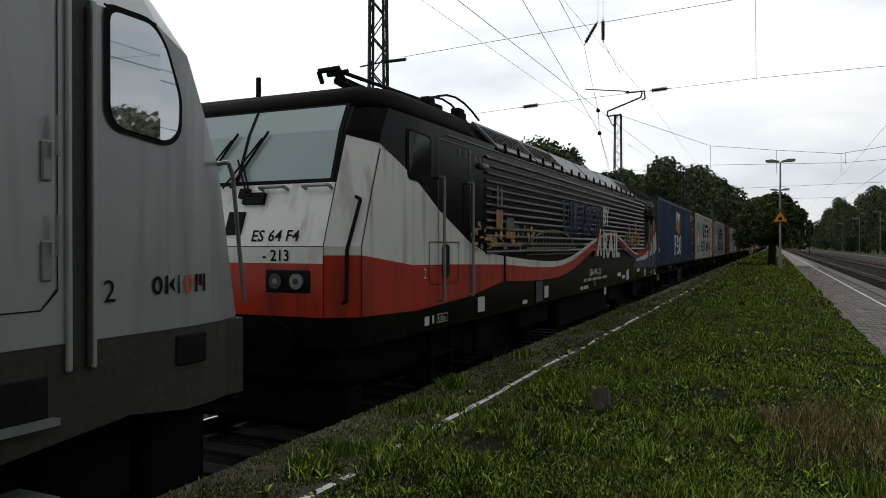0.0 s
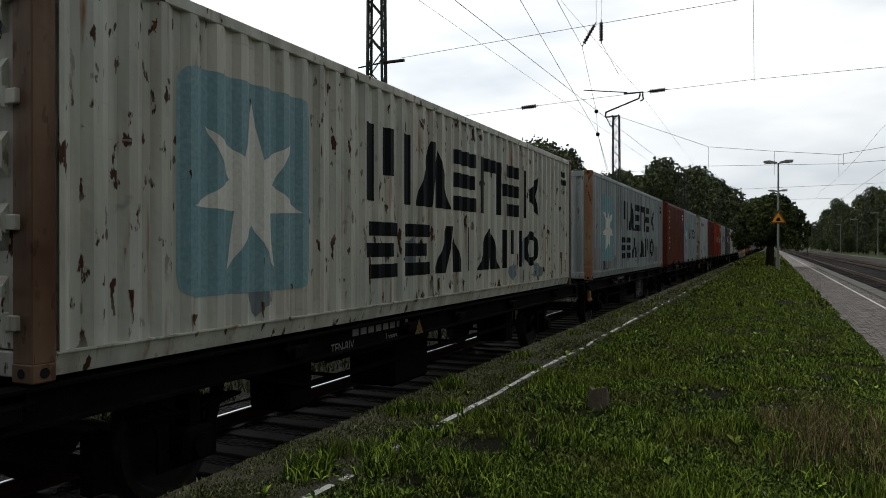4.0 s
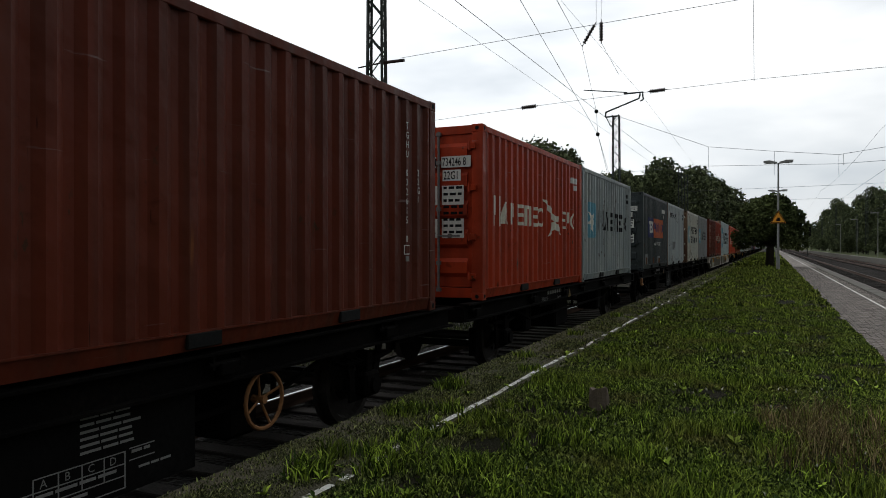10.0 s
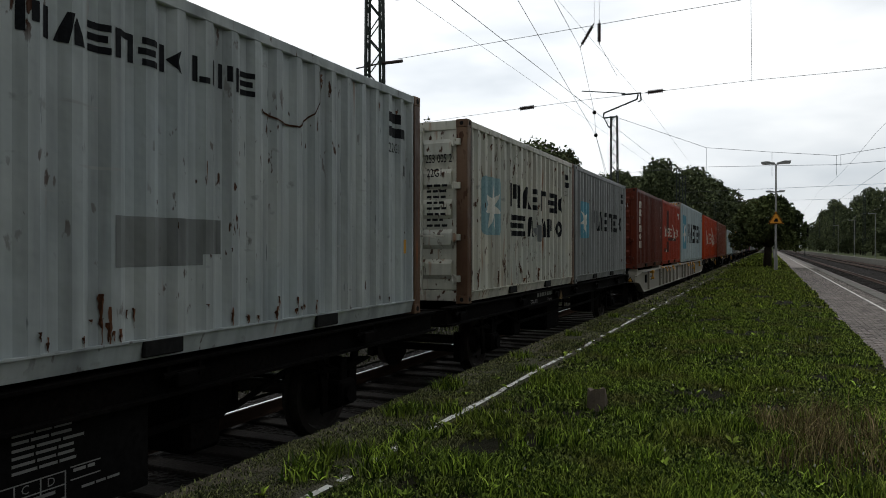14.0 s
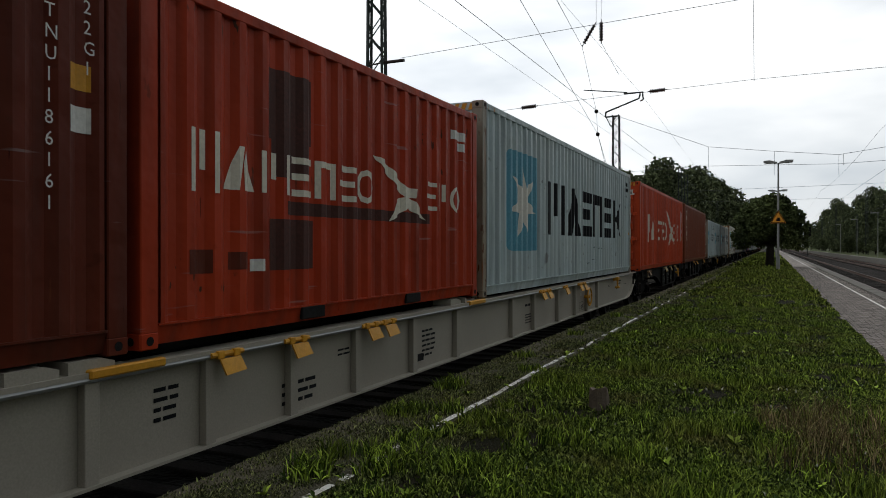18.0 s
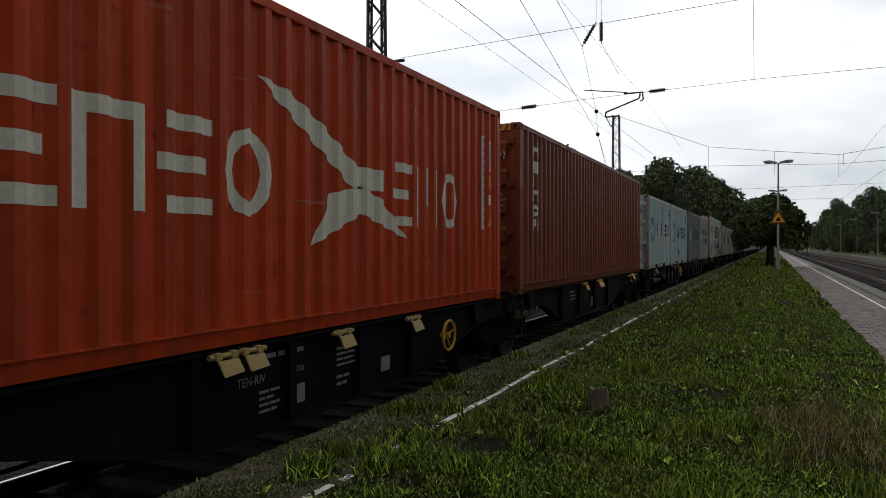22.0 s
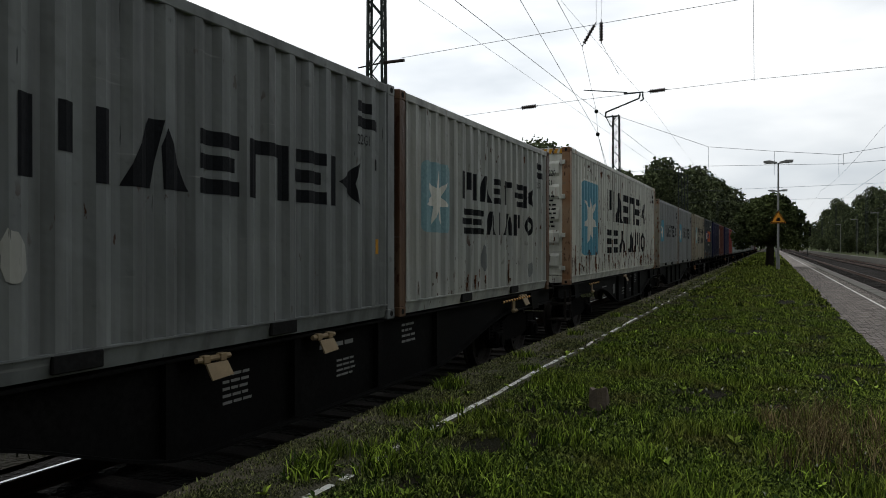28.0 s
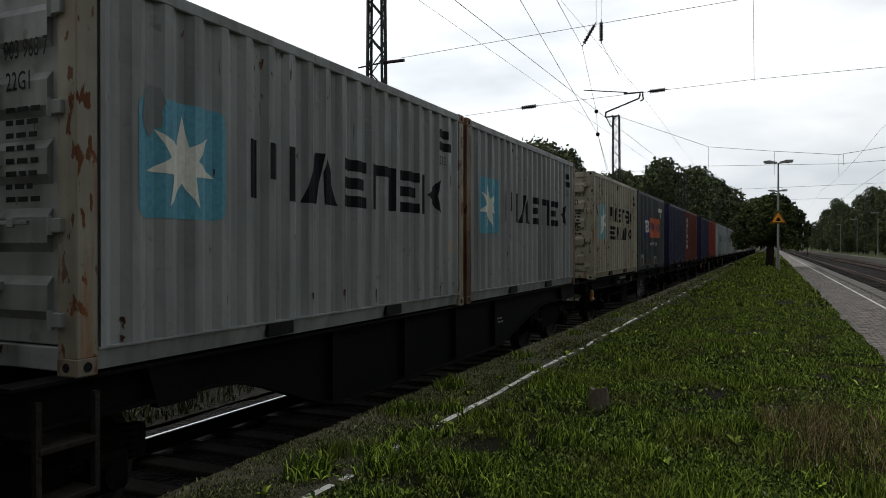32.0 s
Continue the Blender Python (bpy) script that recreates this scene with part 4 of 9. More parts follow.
                share("handle", cached(("handle", gear.name), lambda: handle_mesh(gear)), lb, pose(0.02, -0.03, 0.95 + (0.04 if x < 0.3 else 0)))
            for zz in (0.35, H * 0.36, H * 0.64, H - 0.32):
                share("hinge", hg, d, pose(W / 2 - 0.20 if sx == 1 else 0.03, 0.0, zz, 0, 0, 0 if sx == 1 else 180))
        face = lambda u, v: (u, -0.016, v)
        col = marks
        drop = 0.0 if s in (68.88, 165.87) else 0.2
        plated = bool(code) and material in (P_ORANGE, P_BRIGHT, P_SLATE)
        if plated:
            col = BLACKP
            tagged(flat_paint("white_plate", [rect(0.18, 0.48, H - 0.425 - drop, H - 0.26 - drop), rect(0.565, 1.04, H - 0.425 - drop, H - 0.26 - drop), rect(0.585, 0.88, H - 0.625 - drop, H - 0.46 - drop), rect(0.17, 0.50, H * 0.545, H * 0.655), rect(0.17, 0.50, H * 0.355, H * 0.465), rect(0.575, 0.93, H * 0.545, H * 0.655), rect(0.575, 0.93, H * 0.355, H * 0.465)], WHITEP, c, lambda u, v: (u, -0.015, v), "white data plates"), kind="stuff")
        if code:
            write(code, 0.17, col, c, lambda u, v: (0.60 + u, -0.017, H - 0.60 - drop + v), squeeze=0.66, bold=0.008)
            write(kinds or "756 499", 0.17, col, c, lambda u, v: (0.58 + u, -0.017, H - 0.40 - drop + v), squeeze=0.60, bold=0.008)
            if s in OWNER:
                write(OWNER[s], 0.17, col, c, lambda u, v: (0.19 + u, -0.017, H - 0.40 - drop + v), squeeze=0.66, bold=0.008)
            else:
                flat_paint("owner_mark", [rect(0.20 + 0.075 * k, 0.255 + 0.075 * k, H - 0.40 - drop, H - 0.28 - drop) for k in range(4)], col, c, face)
            if s in TABLE:
                if s < 30:
                    flat_paint("blue_field", [rect(0.17, 0.50, H * (0.625 - 0.066 * k), H * (0.66 - 0.066 * k)) for k in range(4)] + [rect(0.575, 0.93, H * 0.40, H * 0.65)], BLUE_FIELD, c, lambda u, v: (u, -0.015, v), "brighter blue data field")
                heads, lines = TABLE[s]
                for k, t in enumerate(heads):
                    write(t, 0.07, col, c, lambda u, v: (0.19 + u, -0.018, H * (0.625 - (0.095 if plated and k > 1 else 0.066) * k - (0.0 if not plated or k < 2 else -0.005)) + v), squeeze=0.58, bold=0.01)
                for k, t in enumerate(lines):
                    write(t, 0.065, col, c, lambda u, v: (0.60 + u, -0.018, H * (0.63 - 0.0265 * k - (0.085 if plated and k > 3 else 0.0)) + v) if plated else (0.60 + u, -0.018, H * (0.63 - 0.033 * k) + v), squeeze=0.72, bold=0.01)
                if not lines:
                    # figures too small to read
                    tagged(flat_paint("weight_table", bars(0.60, 0.90, H * 0.40, H * 0.66, 8), col, c, face), kind="stuff")
            else:
                tagged(flat_paint("weight_table", lines_of(0.60, 0.92, H * (0.36 if plated else 0.40), H * 0.65, 8, 3) + lines_of(0.19, 0.47, H * (0.36 if plated else 0.40), H * 0.65, 8, 2, 2), DATAP if material in (P_BROWN, P_BROWN2) else col, c, face), kind="stuff")
    if doors and code:
        flat_paint("maker_label", [rect(0.72, 0.86, 0.36, 0.43)], WHITEP, c, lambda u, v: (u, 0.026, v), "small white maker's label")
    if H > 2.7:
        # hazard stripes at the ends of the top rail and a height label
        for y0 in (0.2, L - 0.62):
            side_paint("hazard_stripe", [[(y0 + 0.12 * k, H - 0.10), (y0 + 0.05 + 0.12 * k, H - 0.10), (y0 + 0.09 + 0.12 * k, H - 0.03), (y0 + 0.04 + 0.12 * k, H - 0.03)] for k in range(3)], YELLOWP, c, L, "yellow hazard stripes", 0.012)
        flat_paint("header_stripe", [[(u, H - 0.13), (u + 0.07, H - 0.13), (u + 0.11, H - 0.03), (u + 0.04, H - 0.03)] for u in (0.5, 0.62, 0.74, 0.86, 0.98)], YELLOWP, c, lambda u, v: (u, 0.006, v), "yellow hazard stripes")
        lo = 1.10
        ty = L - 0.52 if logo == "hs" else L - 0.44
        side_paint("height_label", [[(ty, lo), (ty + 0.22, lo), (ty + 0.11, lo + 0.22)]], YELLOWP, c, L, "yellow triangular label")
    side_logo(c, L, H, logo, marks, code)
    return on_train(c, s, z)


def side_logo(c, L, H, logo, marks, code):
    up = 0.6 * (H - 2.591)
    if logo in ("m", "ms"):
        if L < 7:
            a, b, z0, z1 = (0.48, 1.32, 1.00, 1.83) if logo == "m" else (0.64, 1.49, 0.98, 1.86)
        else:
            a, b, z0, z1 = (1.12, 2.80, 0.68, 2.34) if logo == "m" else (1.14, 2.77, 0.42 + up, 2.12 + up)
        e = side_paint("emblem", [rounded(a, b, z0, z1, 0.1 * (b - a))], CYANP if logo == "m" or H > 2.6 else FADEP, c, L, "sky-blue square emblem field")
        if H > 2.6 and logo == "ms":
            side_paint("emblem_border", [rounded(a - 0.04, b + 0.04, z0 - 0.04, z1 + 0.04, 0.1 * (b - a) + 0.04)], STARP, e, L, "pale border", 0.0015)
        side_paint("emblem_star", star((a + b) / 2, (z0 + z1) / 2 - 0.02, (z1 - z0) * 0.42, wide=0.96), STARP, e, L, "pale seven-pointed star", 0.006)
        if logo == "m":
            y0, y1, z0, z1 = (1.62, 5.32, 1.20, 1.68) if L < 7 else (3.43, 10.6, 0.98, 1.99)
            painted_blocks([plain_row(y0, y1, z0, z1, NAME_A)], BLACKP, c, L, "black painted shape")
        else:
            y0, y1, r1, r2 = (1.85, 5.06, (1.46, 1.84), (0.98, 1.33)) if L < 7 else (3.75, 9.85, (1.28 + up, 2.10 + up), (0.45 + up, 1.06 + up))
            painted_blocks([plain_row(y0, y1, *r1, NAME_A), plain_row(y0, y1, *r2, NAME_B, 0.25)], BLACKP, c, L, "black painted shape")
    elif logo == "ml":
        side_paint("patch", [rect(0.56, 0.86, 1.98, 2.27)], WHITEP, c, L, "white patch")
        painted_blocks([plain_row(0.94, 2.99, 2.02, 2.21, NAME_A + ("gap", "corner", "bar", "posts", "stack"))], BLACKP, c, L, "small black painted shape")
    elif logo == "hs":
        if L < 7:
            y0, y1, z0, z1, f0, f1, g0, g1, k0, k1 = 0.47, 3.15, 1.15, 1.50, 3.15, 4.40, 0.98, 1.68, 4.42, 5.50
        else:
            y0, y1, z0, z1, f0, f1, g0, g1, k0, k1 = 1.69, 6.55, 1.04, 1.76, 6.40, 9.05, 0.80, 2.22, 8.70, 10.55
        h = z1 - z0
        painted_blocks([[plain_shape("posts", y0, y0 + 0.85 * h, z0 - 0.12 * h, z1 + 0.22 * h, 0.15 * h)], plain_row(y0 + 1.05 * h, y1, z0, z1, NAME_C[1:], 0.17), plain_row(k0, k1, z0, z1, NAME_D, 0.15)], CREAMP, c, L, "cream painted shape")
        f = lambda u, v: (f0 + (f1 - f0) * u, g0 + (g1 - g0) * v)
        side_paint("flag_emblem", [[f(0, 1), f(0.05, 0.93), f(0.55, 0.42), f(0.58, 0.58)], [f(0.0, 1), f(0.58, 0.58), f(0.36, 0.8), f(0.16, 0.96)], [f(0.55, 0.42), f(0.78, 0.42), f(0.80, 0.58), f(0.58, 0.58)],
                                   [f(0.28, 0), f(0.62, 0.24), f(0.62, 0.44), f(0.40, 0.36)], [f(0.62, 0.24), f(1.0, 0.06), f(0.78, 0.36), f(0.62, 0.44)]], CREAMP, c, L, "cream pennant shapes", 0.006)
        if L > 7:
            side_paint("code_plate", [rect(L - 0.78, L - 0.66, 1.05, 2.42), rect(L - 0.48, L - 0.36, 1.92, 2.38)], WHITEP, c, L, "white upright code strips")
            for k, ch in enumerate("HASU4495096"):
                write(ch, 0.12, BLACKP, c, lambda u, v: (W / 2 + 0.006, L - 0.76 + u, 2.30 - 0.118 * k + v))
            for k, ch in enumerate("45G1"):
                write(ch, 0.12, BLACKP, c, lambda u, v: (W / 2 + 0.006, L - 0.46 + u, 2.26 - 0.105 * k + v))
            side_paint("yellow_label", [rect(L - 0.50, L - 0.36, 1.69, 1.85)], YELLOWP, c, L)
            side_paint("white_label", [rect(L - 0.50, L - 0.36, 1.42, 1.57)], WHITEP, c, L)
        else:
            side_paint("code_plate", [rect(L - 0.85, L - 0.34, H - 0.46, H - 0.34), rect(L - 0.62, L - 0.45, H - 0.60, H - 0.49)], WHITEP, c, L)
    elif logo == "po":
        for shapes in ([rect(4.93, 5.16, 0.46, 1.22), rect(4.79, 5.30, 0.40, 0.46), rect(4.79, 4.93, 1.17, 1.24)], hoop(5.20, 5.62, 0.76, 1.27, 0.13), hoop(5.70, 6.42, 0.38, 0.86, 0.13), hoop(5.82, 6.24, 0.86, 1.29, 0.10), [[(6.28, 0.42), (6.46, 0.42), (6.62, 0.62), (6.50, 0.72)]], hoop(6.60, 7.34, 0.40, 1.27, 0.17)):
            side_paint("name_block", shapes, FRESH_WHITE, c, L, "white painted shape")
        f = lambda u, v: (5.36 + u * 1.45 + 0.1 * v, 1.46 + v * 0.84 + 0.05 * math.sin(u * 7) - 0.12 * u)
        q = lambda pts: [f(u, v) for u, v in pts]
        side_paint("flag", [q([(0, 1), (0.25, 0.75), (0.5, 0.5), (0.5, 1)]), q([(0.5, 1), (0.5, 0.5), (0.75, 0.75), (1, 1)])], FRESH_WHITE, c, L, "torn flag in four colours", 0.004)
        side_paint("flag_blue", [q([(0, 1), (0, 0.5), (0.5, 0.5), (0.25, 0.75)]), q([(0, 0.5), (0, 0), (0.25, 0.25), (0.5, 0.5)])], FLAG_BLUE, c, L, "", 0.005)
        side_paint("flag_streak", [q([(0.0, 0.0), (0.06, 0.02), (0.07, 0.98), (0.0, 1.0)]), q([(0.12, 0.15), (0.16, 0.2), (0.14, 0.85), (0.11, 0.88)]), q([(0.2, 0.35), (0.26, 0.3), (0.22, 0.7), (0.18, 0.75)]), q([(0.3, 0.42), (0.34, 0.4), (0.30, 0.66)]), q([(0.40, 0.45), (0.44, 0.47), (0.38, 0.60)])], FRESH_WHITE, c, L, "", 0.0065)
        side_paint("flag_red", [q([(1, 1), (0.75, 0.75), (0.5, 0.5), (1, 0.5)]), q([(1, 0.5), (0.5, 0.5), (0.75, 0.25), (1, 0)])], FLAG_PINK, c, L, "", 0.005)
        side_paint("flag_yellow", [q([(0, 0.02), (0.14, -0.03), (0.24, 0.04), (0.34, -0.05), (0.5, 0.02), (0.5, 0.5), (0.25, 0.28)]), q([(0.5, 0.02), (0.6, -0.06), (0.72, 0.02), (0.84, -0.07), (1, -0.04), (0.75, 0.3), (0.5, 0.5)])], FLAG_GOLD, c, L, "", 0.006)
    elif logo == "pon":
        n = side_paint("navy_field", [rect(1.22, 2.40, 1.11, 1.80)], NAVYP, c, L, "navy name field")
        o = side_paint("orange_field", [rect(2.41, 4.84, 1.11, 1.80)], ORANGEP, c, L, "orange name field")
        painted_blocks([plain_row(1.32, 2.34, 1.27, 1.68, ("gate", "stack", "ring"), 0.22)], WHITEP, n, L, "", 0.006)
        painted_blocks([plain_row(2.55, 4.74, 1.30, 1.66, ("posts", "ring", "ring", "bar", "bar", "ring", "fork", "ring"), 0.24)], NAVYP, o, L, "", 0.006)
        tagged(side_paint("address_bar", flat(plain_row(2.56, 4.24, 0.83, 0.95, ("roof",) * 3 + ("ring", "ring", "posts", "bar", "bar", "ring", "ring", "posts"), 0.22)), WHITEP, c, L), kind="stuff")
        side_paint("code_plate", [rect(L - 1.42, L - 0.62, H - 0.52, H - 0.38), rect(L - 1.08, L - 0.85, H - 0.72, H - 0.58)], WHITEP, c, L)
        side_paint("primer_patches", [rect(0.58, 1.09, 0.19, 0.53), rect(3.42, 4.10, 0.19, 0.44)], P_SILVER, c, L, "bare primer patches")
        side_paint("rust_patch", [rect(0.68, 0.98, 0.19, 0.42), rect(2.2, 2.5, 0.19, 0.4), rect(3.55, 3.95, 0.19, 0.36)], PRIMER_RUST, c, L, "rusty repair spots", 0.006)
    elif logo.startswith("v"):
        n, col = (4, GOLDP) if logo == "vgold" else (6, CREAMP)
        if n == 4:
            y0, low, top = 0.50, 0.61, 2.30
        else:
            y0, low, top = (0.64, 0.64, 2.2) if L < 7 else (0.74, 1.04, 2.58)
        hh = (top - low) / n
        w = 0.34
        for i in range(n):
            zt = top - i * hh
            side_paint("name_block", plain_shape((("ring", "ring", "corner", "ring") if n == 4 else ("gate", "stack", "bar", "gate", "ring", "posts"))[i], y0, y0 + w, zt - hh * 0.82, zt, 0.075), col, c, L, "pale painted shape")
    # codes at the far end of the side
    if logo == "vtri":
        size_code = "22G1" if L < 7 else "45G1"
        for text, y, z in (("TCNU8837792" if L > 7 else "TTNU1186161", L - 0.60, H - 0.42), (size_code, L - 0.34, H - 0.46)):
            for k, ch in enumerate(text):
                write(ch, 0.12, WHITEP, c, lambda u, v: (W / 2 + 0.004, y + u, z - 0.125 * k + v))
    if logo and logo not in ("hs", "pon", "vtri"):
        col = BLACKP if logo in ("m", "ms", "ml") else WHITEP
        tagged(side_paint("side_code", [rect(L - 0.78, L - 0.50, H - 0.40, H - 0.29), rect(L - 0.78, L - 0.34, H - 0.56, H - 0.45), rect(L - 0.44, L - 0.34, H - 0.98, H - 0.86)], col, c, L), kind="stuff")
        size_code = "22G1" if L < 7 else "42G1" if H < 2.7 else "45G1"
        write(size_code, 0.15, col, c, lambda u, v: (W / 2 + 0.004, L - 0.80 + u, H - 0.74 + v), squeeze=0.8)
        if L < 7:
            side_paint("yellow_label", [rect(L - 0.40, L - 0.30, 0.72, 0.88)], YELLOWP, c, L)


PRIMER_RUST = surface("rusty_primer", (0.165, 0.066, 0.028), (0.105, 0.042, 0.020), 5, 0.8)
T20, T40, STD, HIGH = 6.058, 12.192, 2.591, 2.896
DECK_A, DECK_B, DECK_C = 1.160, 1.25, 1.15
LOAD = [
    (27.39, DECK_A, T40, STD, P_BLUE, "navy blue forty-foot container with white shapes and a flag", "po", "42G1", True, WHITEP),
    (41.12, DECK_A, T40, STD, P_CREAM, "faded cream forty-foot container with blue star emblem", "ms", "42G1", True, BLACKP),
    (55.20, DECK_A, T40, STD, P_PALE, "patched pale grey forty-foot container with blue star emblem", "ms", "", False, BLACKP),
    (68.88, DECK_A, T20, STD, P_BROWN, "dark oxide-red twenty-foot container with gold upright shapes", "vgold", "22G1", True, WHITEP),
    (75.05, DECK_A, T20, STD, P_PALE, "pale grey twenty-foot container with star emblem", "m", "", False, BLACKP),
    (83.26, DECK_A, T20, STD, P_DENTED, "pale grey twenty-foot container with a white patch", "ml", "22G1", True, BLACKP),
    (89.43, DECK_A, T20, STD, P_BROWN, "plain oxide-brown twenty-foot container", "", "", False, WHITEP),
    (97.11, DECK_A, T20, STD, P_ORANGE, "orange-red twenty-foot container with cream shapes", "hs", "22G1", True, WHITEP),
    (103.27, DECK_A, T20, STD, P_PALE, "pale grey twenty-foot container with star emblem", "m", "", False, BLACKP),
    (111.61, DECK_A, T20, STD, P_SLATE, "dark slate twenty-foot container with navy and orange field", "pon", "22G1", True, WHITEP),
    (117.78, DECK_A, T20, STD, P_DENTED, "dented pale grey twenty-foot container with small lettering blocks", "ml", "", False, BLACKP),
    (125.33, DECK_A, T20, STD, P_CREAM, "rust-stained cream twenty-foot container with star emblem", "ms", "22G1", True, BLACKP),
    (131.50, DECK_A, T20, STD, P_SILVER, "silver-grey twenty-foot container with star emblem", "m", "", False, BLACKP),
    (139.50, DECK_B, T20, STD, P_BROWN, "oxide-brown twenty-foot container with cream upright shapes", "vtri", "22G1", True, WHITEP),
    (145.66, DECK_B, T20, STD, P_ORANGE, "orange-red twenty-foot container with dark repair patches", "hs", "", False, WHITEP),
    (151.95, DECK_B - 0.05, T40, HIGH, P_CLEAN, "clean pale blue-grey high forty-foot container with star emblem", "m", "", False, BLACKP),
    (165.87, DECK_C, T40, HIGH, P_BRIGHT, "bright orange-red high forty-foot container with cream shapes", "hs", "45G1", True, WHITEP),
    (179.03, DECK_C, T40, HIGH, P_BROWN2, "oxide-brown high forty-foot container with cream upright shapes", "vtri", "45G1", True, WHITEP),
    (192.98, DECK_C, T20, STD, P_CLEAN, "pale grey twenty-foot container with half-worn black shapes", "m", "22G1", True, BLACKP),
    (199.17, DECK_C, T20, STD, P_CLEAN, "pale grey twenty-foot container with star emblem", "m", "", False, BLACKP),
    (206.34, DECK_C, T20, STD, P_GREY, "dull mid-grey twenty-foot container with star emblem", "m", "22G1", True, BLACKP),
    (212.51, DECK_C, T20, STD, P_SPOT, "rust-spotted cream twenty-foot container with star emblem", "ms", "", False, BLACKP),
    (220.13, DECK_C, T40, HIGH, P_RUSTY, "heavily rusted cream high forty-foot container with star emblem", "ms", "45G1", True, BLACKP),
    (233.34, DECK_C, T20, STD, P_SILVER, "silver-grey twenty-foot container with star emblem", "m", "22G1", True, BLACKP),
    (239.51, DECK_C, T20, STD, P_SILVER, "silver-grey twenty-foot container with star emblem", "m", "", False, BLACKP),
    (247.40, DECK_A, T20, STD, P_TAN, "dirty tan twenty-foot container with star emblem", "ms", "22G1", True, BLACKP),
    (253.70, DECK_A, T20, STD, P_SLATE, "dark slate twenty-foot container with navy and orange field", "pon", "", False, WHITEP),
    (261.40, DECK_A, T20, STD, P_NAVY, "plain dark violet-blue steel twenty-foot container", "", "", True, WHITEP),
    (267.60, DECK_A, T20, STD, P_BROWN, "oxide-brown steel twenty-foot container with upright shapes", "vtri", "", False, WHITEP),
    (276.30, DECK_A, T20, STD, P_NAVY, "plain dark violet-blue steel twenty-foot container", "", "", True, WHITEP),
    (282.50, DECK_A, T20, STD, P_RED, "plain red steel twenty-foot container", "", "", False, WHITEP),
]
tail = [P_PALE, P_PALE, P_SILVER, P_PALE, P_GREY, P_PALE, P_CREAM, P_SILVER, P_PALE, P_CREAM, P_GREY, P_SILVER, P_PALE, P_BROWN, P_PALE, P_RED, P_SLATE, P_PALE, P_BROWN, P_SILVER, P_PALE, P_BROWN]
for i, m in enumerate(tail):
    LOAD.append((291.0 + 14.2 * (i // 2) + 6.16 * (i % 2), DECK_A, T20, STD, m, "twenty-foot container far down the train", "m" if m in (P_PALE, P_SILVER) else "", "", i % 2 == 0, BLACKP))
CODES = {27.39: "114590 6", 41.12: "609 718 8", 68.88: "557426 0", 83.26: "756 499", 97.11: "734246 8", 111.61: "027653 0", 125.33: "253 005 2",
         139.50: "118616 1", 165.87: "449509 6", 179.03: "883779 2", 192.98: "771 858 6", 206.34: "983 710 0", 220.13: "904 220", 233.34: "903 968 7", 247.40: "613 056 0"}
OWNER = {83.26: "MSKU", 192.98: "MRKU", 179.03: "TCNU", 111.61: "PONU", 139.50: "TTNU", 27.39: "POCU", 68.88: "GLDU", 165.87: "HASU"}
TABLE = {27.39: (("MAX GROSS", "TARE", "PAYLOAD", "CUBE"), ("30,480 kg", "67,200 lb", "3,830 kg", "8,450 lb", "26,650 kg", "58,750 lb", "67.2 cu.m", "2,373 cu.ft")),
         68.88: (("MGW.", "TARE.", "NET.", "C.CAP"), ()),
         83.26: (("MAX GROSS", "TARE", "PAYLOAD", "CUBE"), ("30,480 KG", "67,200 LB", "2,170 KG", "4,780 LB", "28,310 KG", "62,420 LB", "33.2 CU.M", "1,170 CU.FT")),
         139.50: (("MAX. GROSS", "TARE", "NET", "CU.CAP"), ("30,480 KGS", "67,200 LBS", "2,100 KGS", "4,630 LBS", "28,380 KGS", "62,570 LBS", "33.2 CU.M", "1,172 CU.FT")),
         165.87: (("MAX. GROSS", "TARE", "MAX. PAYLOAD", "CU. CAP"), ("32,500 KG", "71,650 LB", "3,860 KG", "8,510 LB", "28,640 KG", "63,140 LB", "76.4 CU.M", "2,700 CU.FT"))}
BLUE_FIELD = surface("bright_blue_field", (0.02, 0.07, 0.26), (0.02, 0.06, 0.2), 3, 0.5)
RUSTED = {83.26: P_STAIN, 41.12: P_POST, 55.20: P_RUSTPOST, 117.78: P_POST, 125.33: P_POST, 151.95: P_STAIN, 192.98: P_STAIN, 233.34: P_STAIN, 239.51: P_POST, 212.51: P_POST, 220.13: P_RUSTPOST, 27.39: P_SLATE}
MADE = {}
for s, z, L, H, mat, label, logo, code, doors, marks in LOAD:
    MADE[s] = container(s, z, L, H, mat, label, logo, code, doors, marks, kinds=CODES.get(s, ""), posts=RUSTED.get(s))
# a printed caution label on the high container's door
flat_paint("caution_label", [rect(0.20, 0.47, 0.98, 1.42)], YELLOWP, MADE[179.03], lambda u, v: (u, -0.016, v), "yellow caution label")
for k, t in enumerate(("CAUTION", "2.9", "HIGH", "CONTAINER")):
    write(t, 0.07, BLACKP, MADE[179.03], lambda u, v: (0.22 + u, -0.019, 1.34 - 0.105 * k + v), squeeze=0.62 if k else 0.75)
# repair patches and labels on single containers
for one in (rect(1.38, 2.02, 1.62, 2.22), rect(1.44, 1.98, 1.30, 1.62)):
    side_paint("repair_patch", [one], PATCHP, MADE[145.66], T20, "dark repair patch", 0.002)
for one in (rect(1.40, 2.05, 0.50, 0.94), rect(1.62, 4.5, 0.98, 1.10)):
    side_paint("repair_patch", [one], PATCHP, MADE[145.66], T20, "dark repair patch", 0.002)
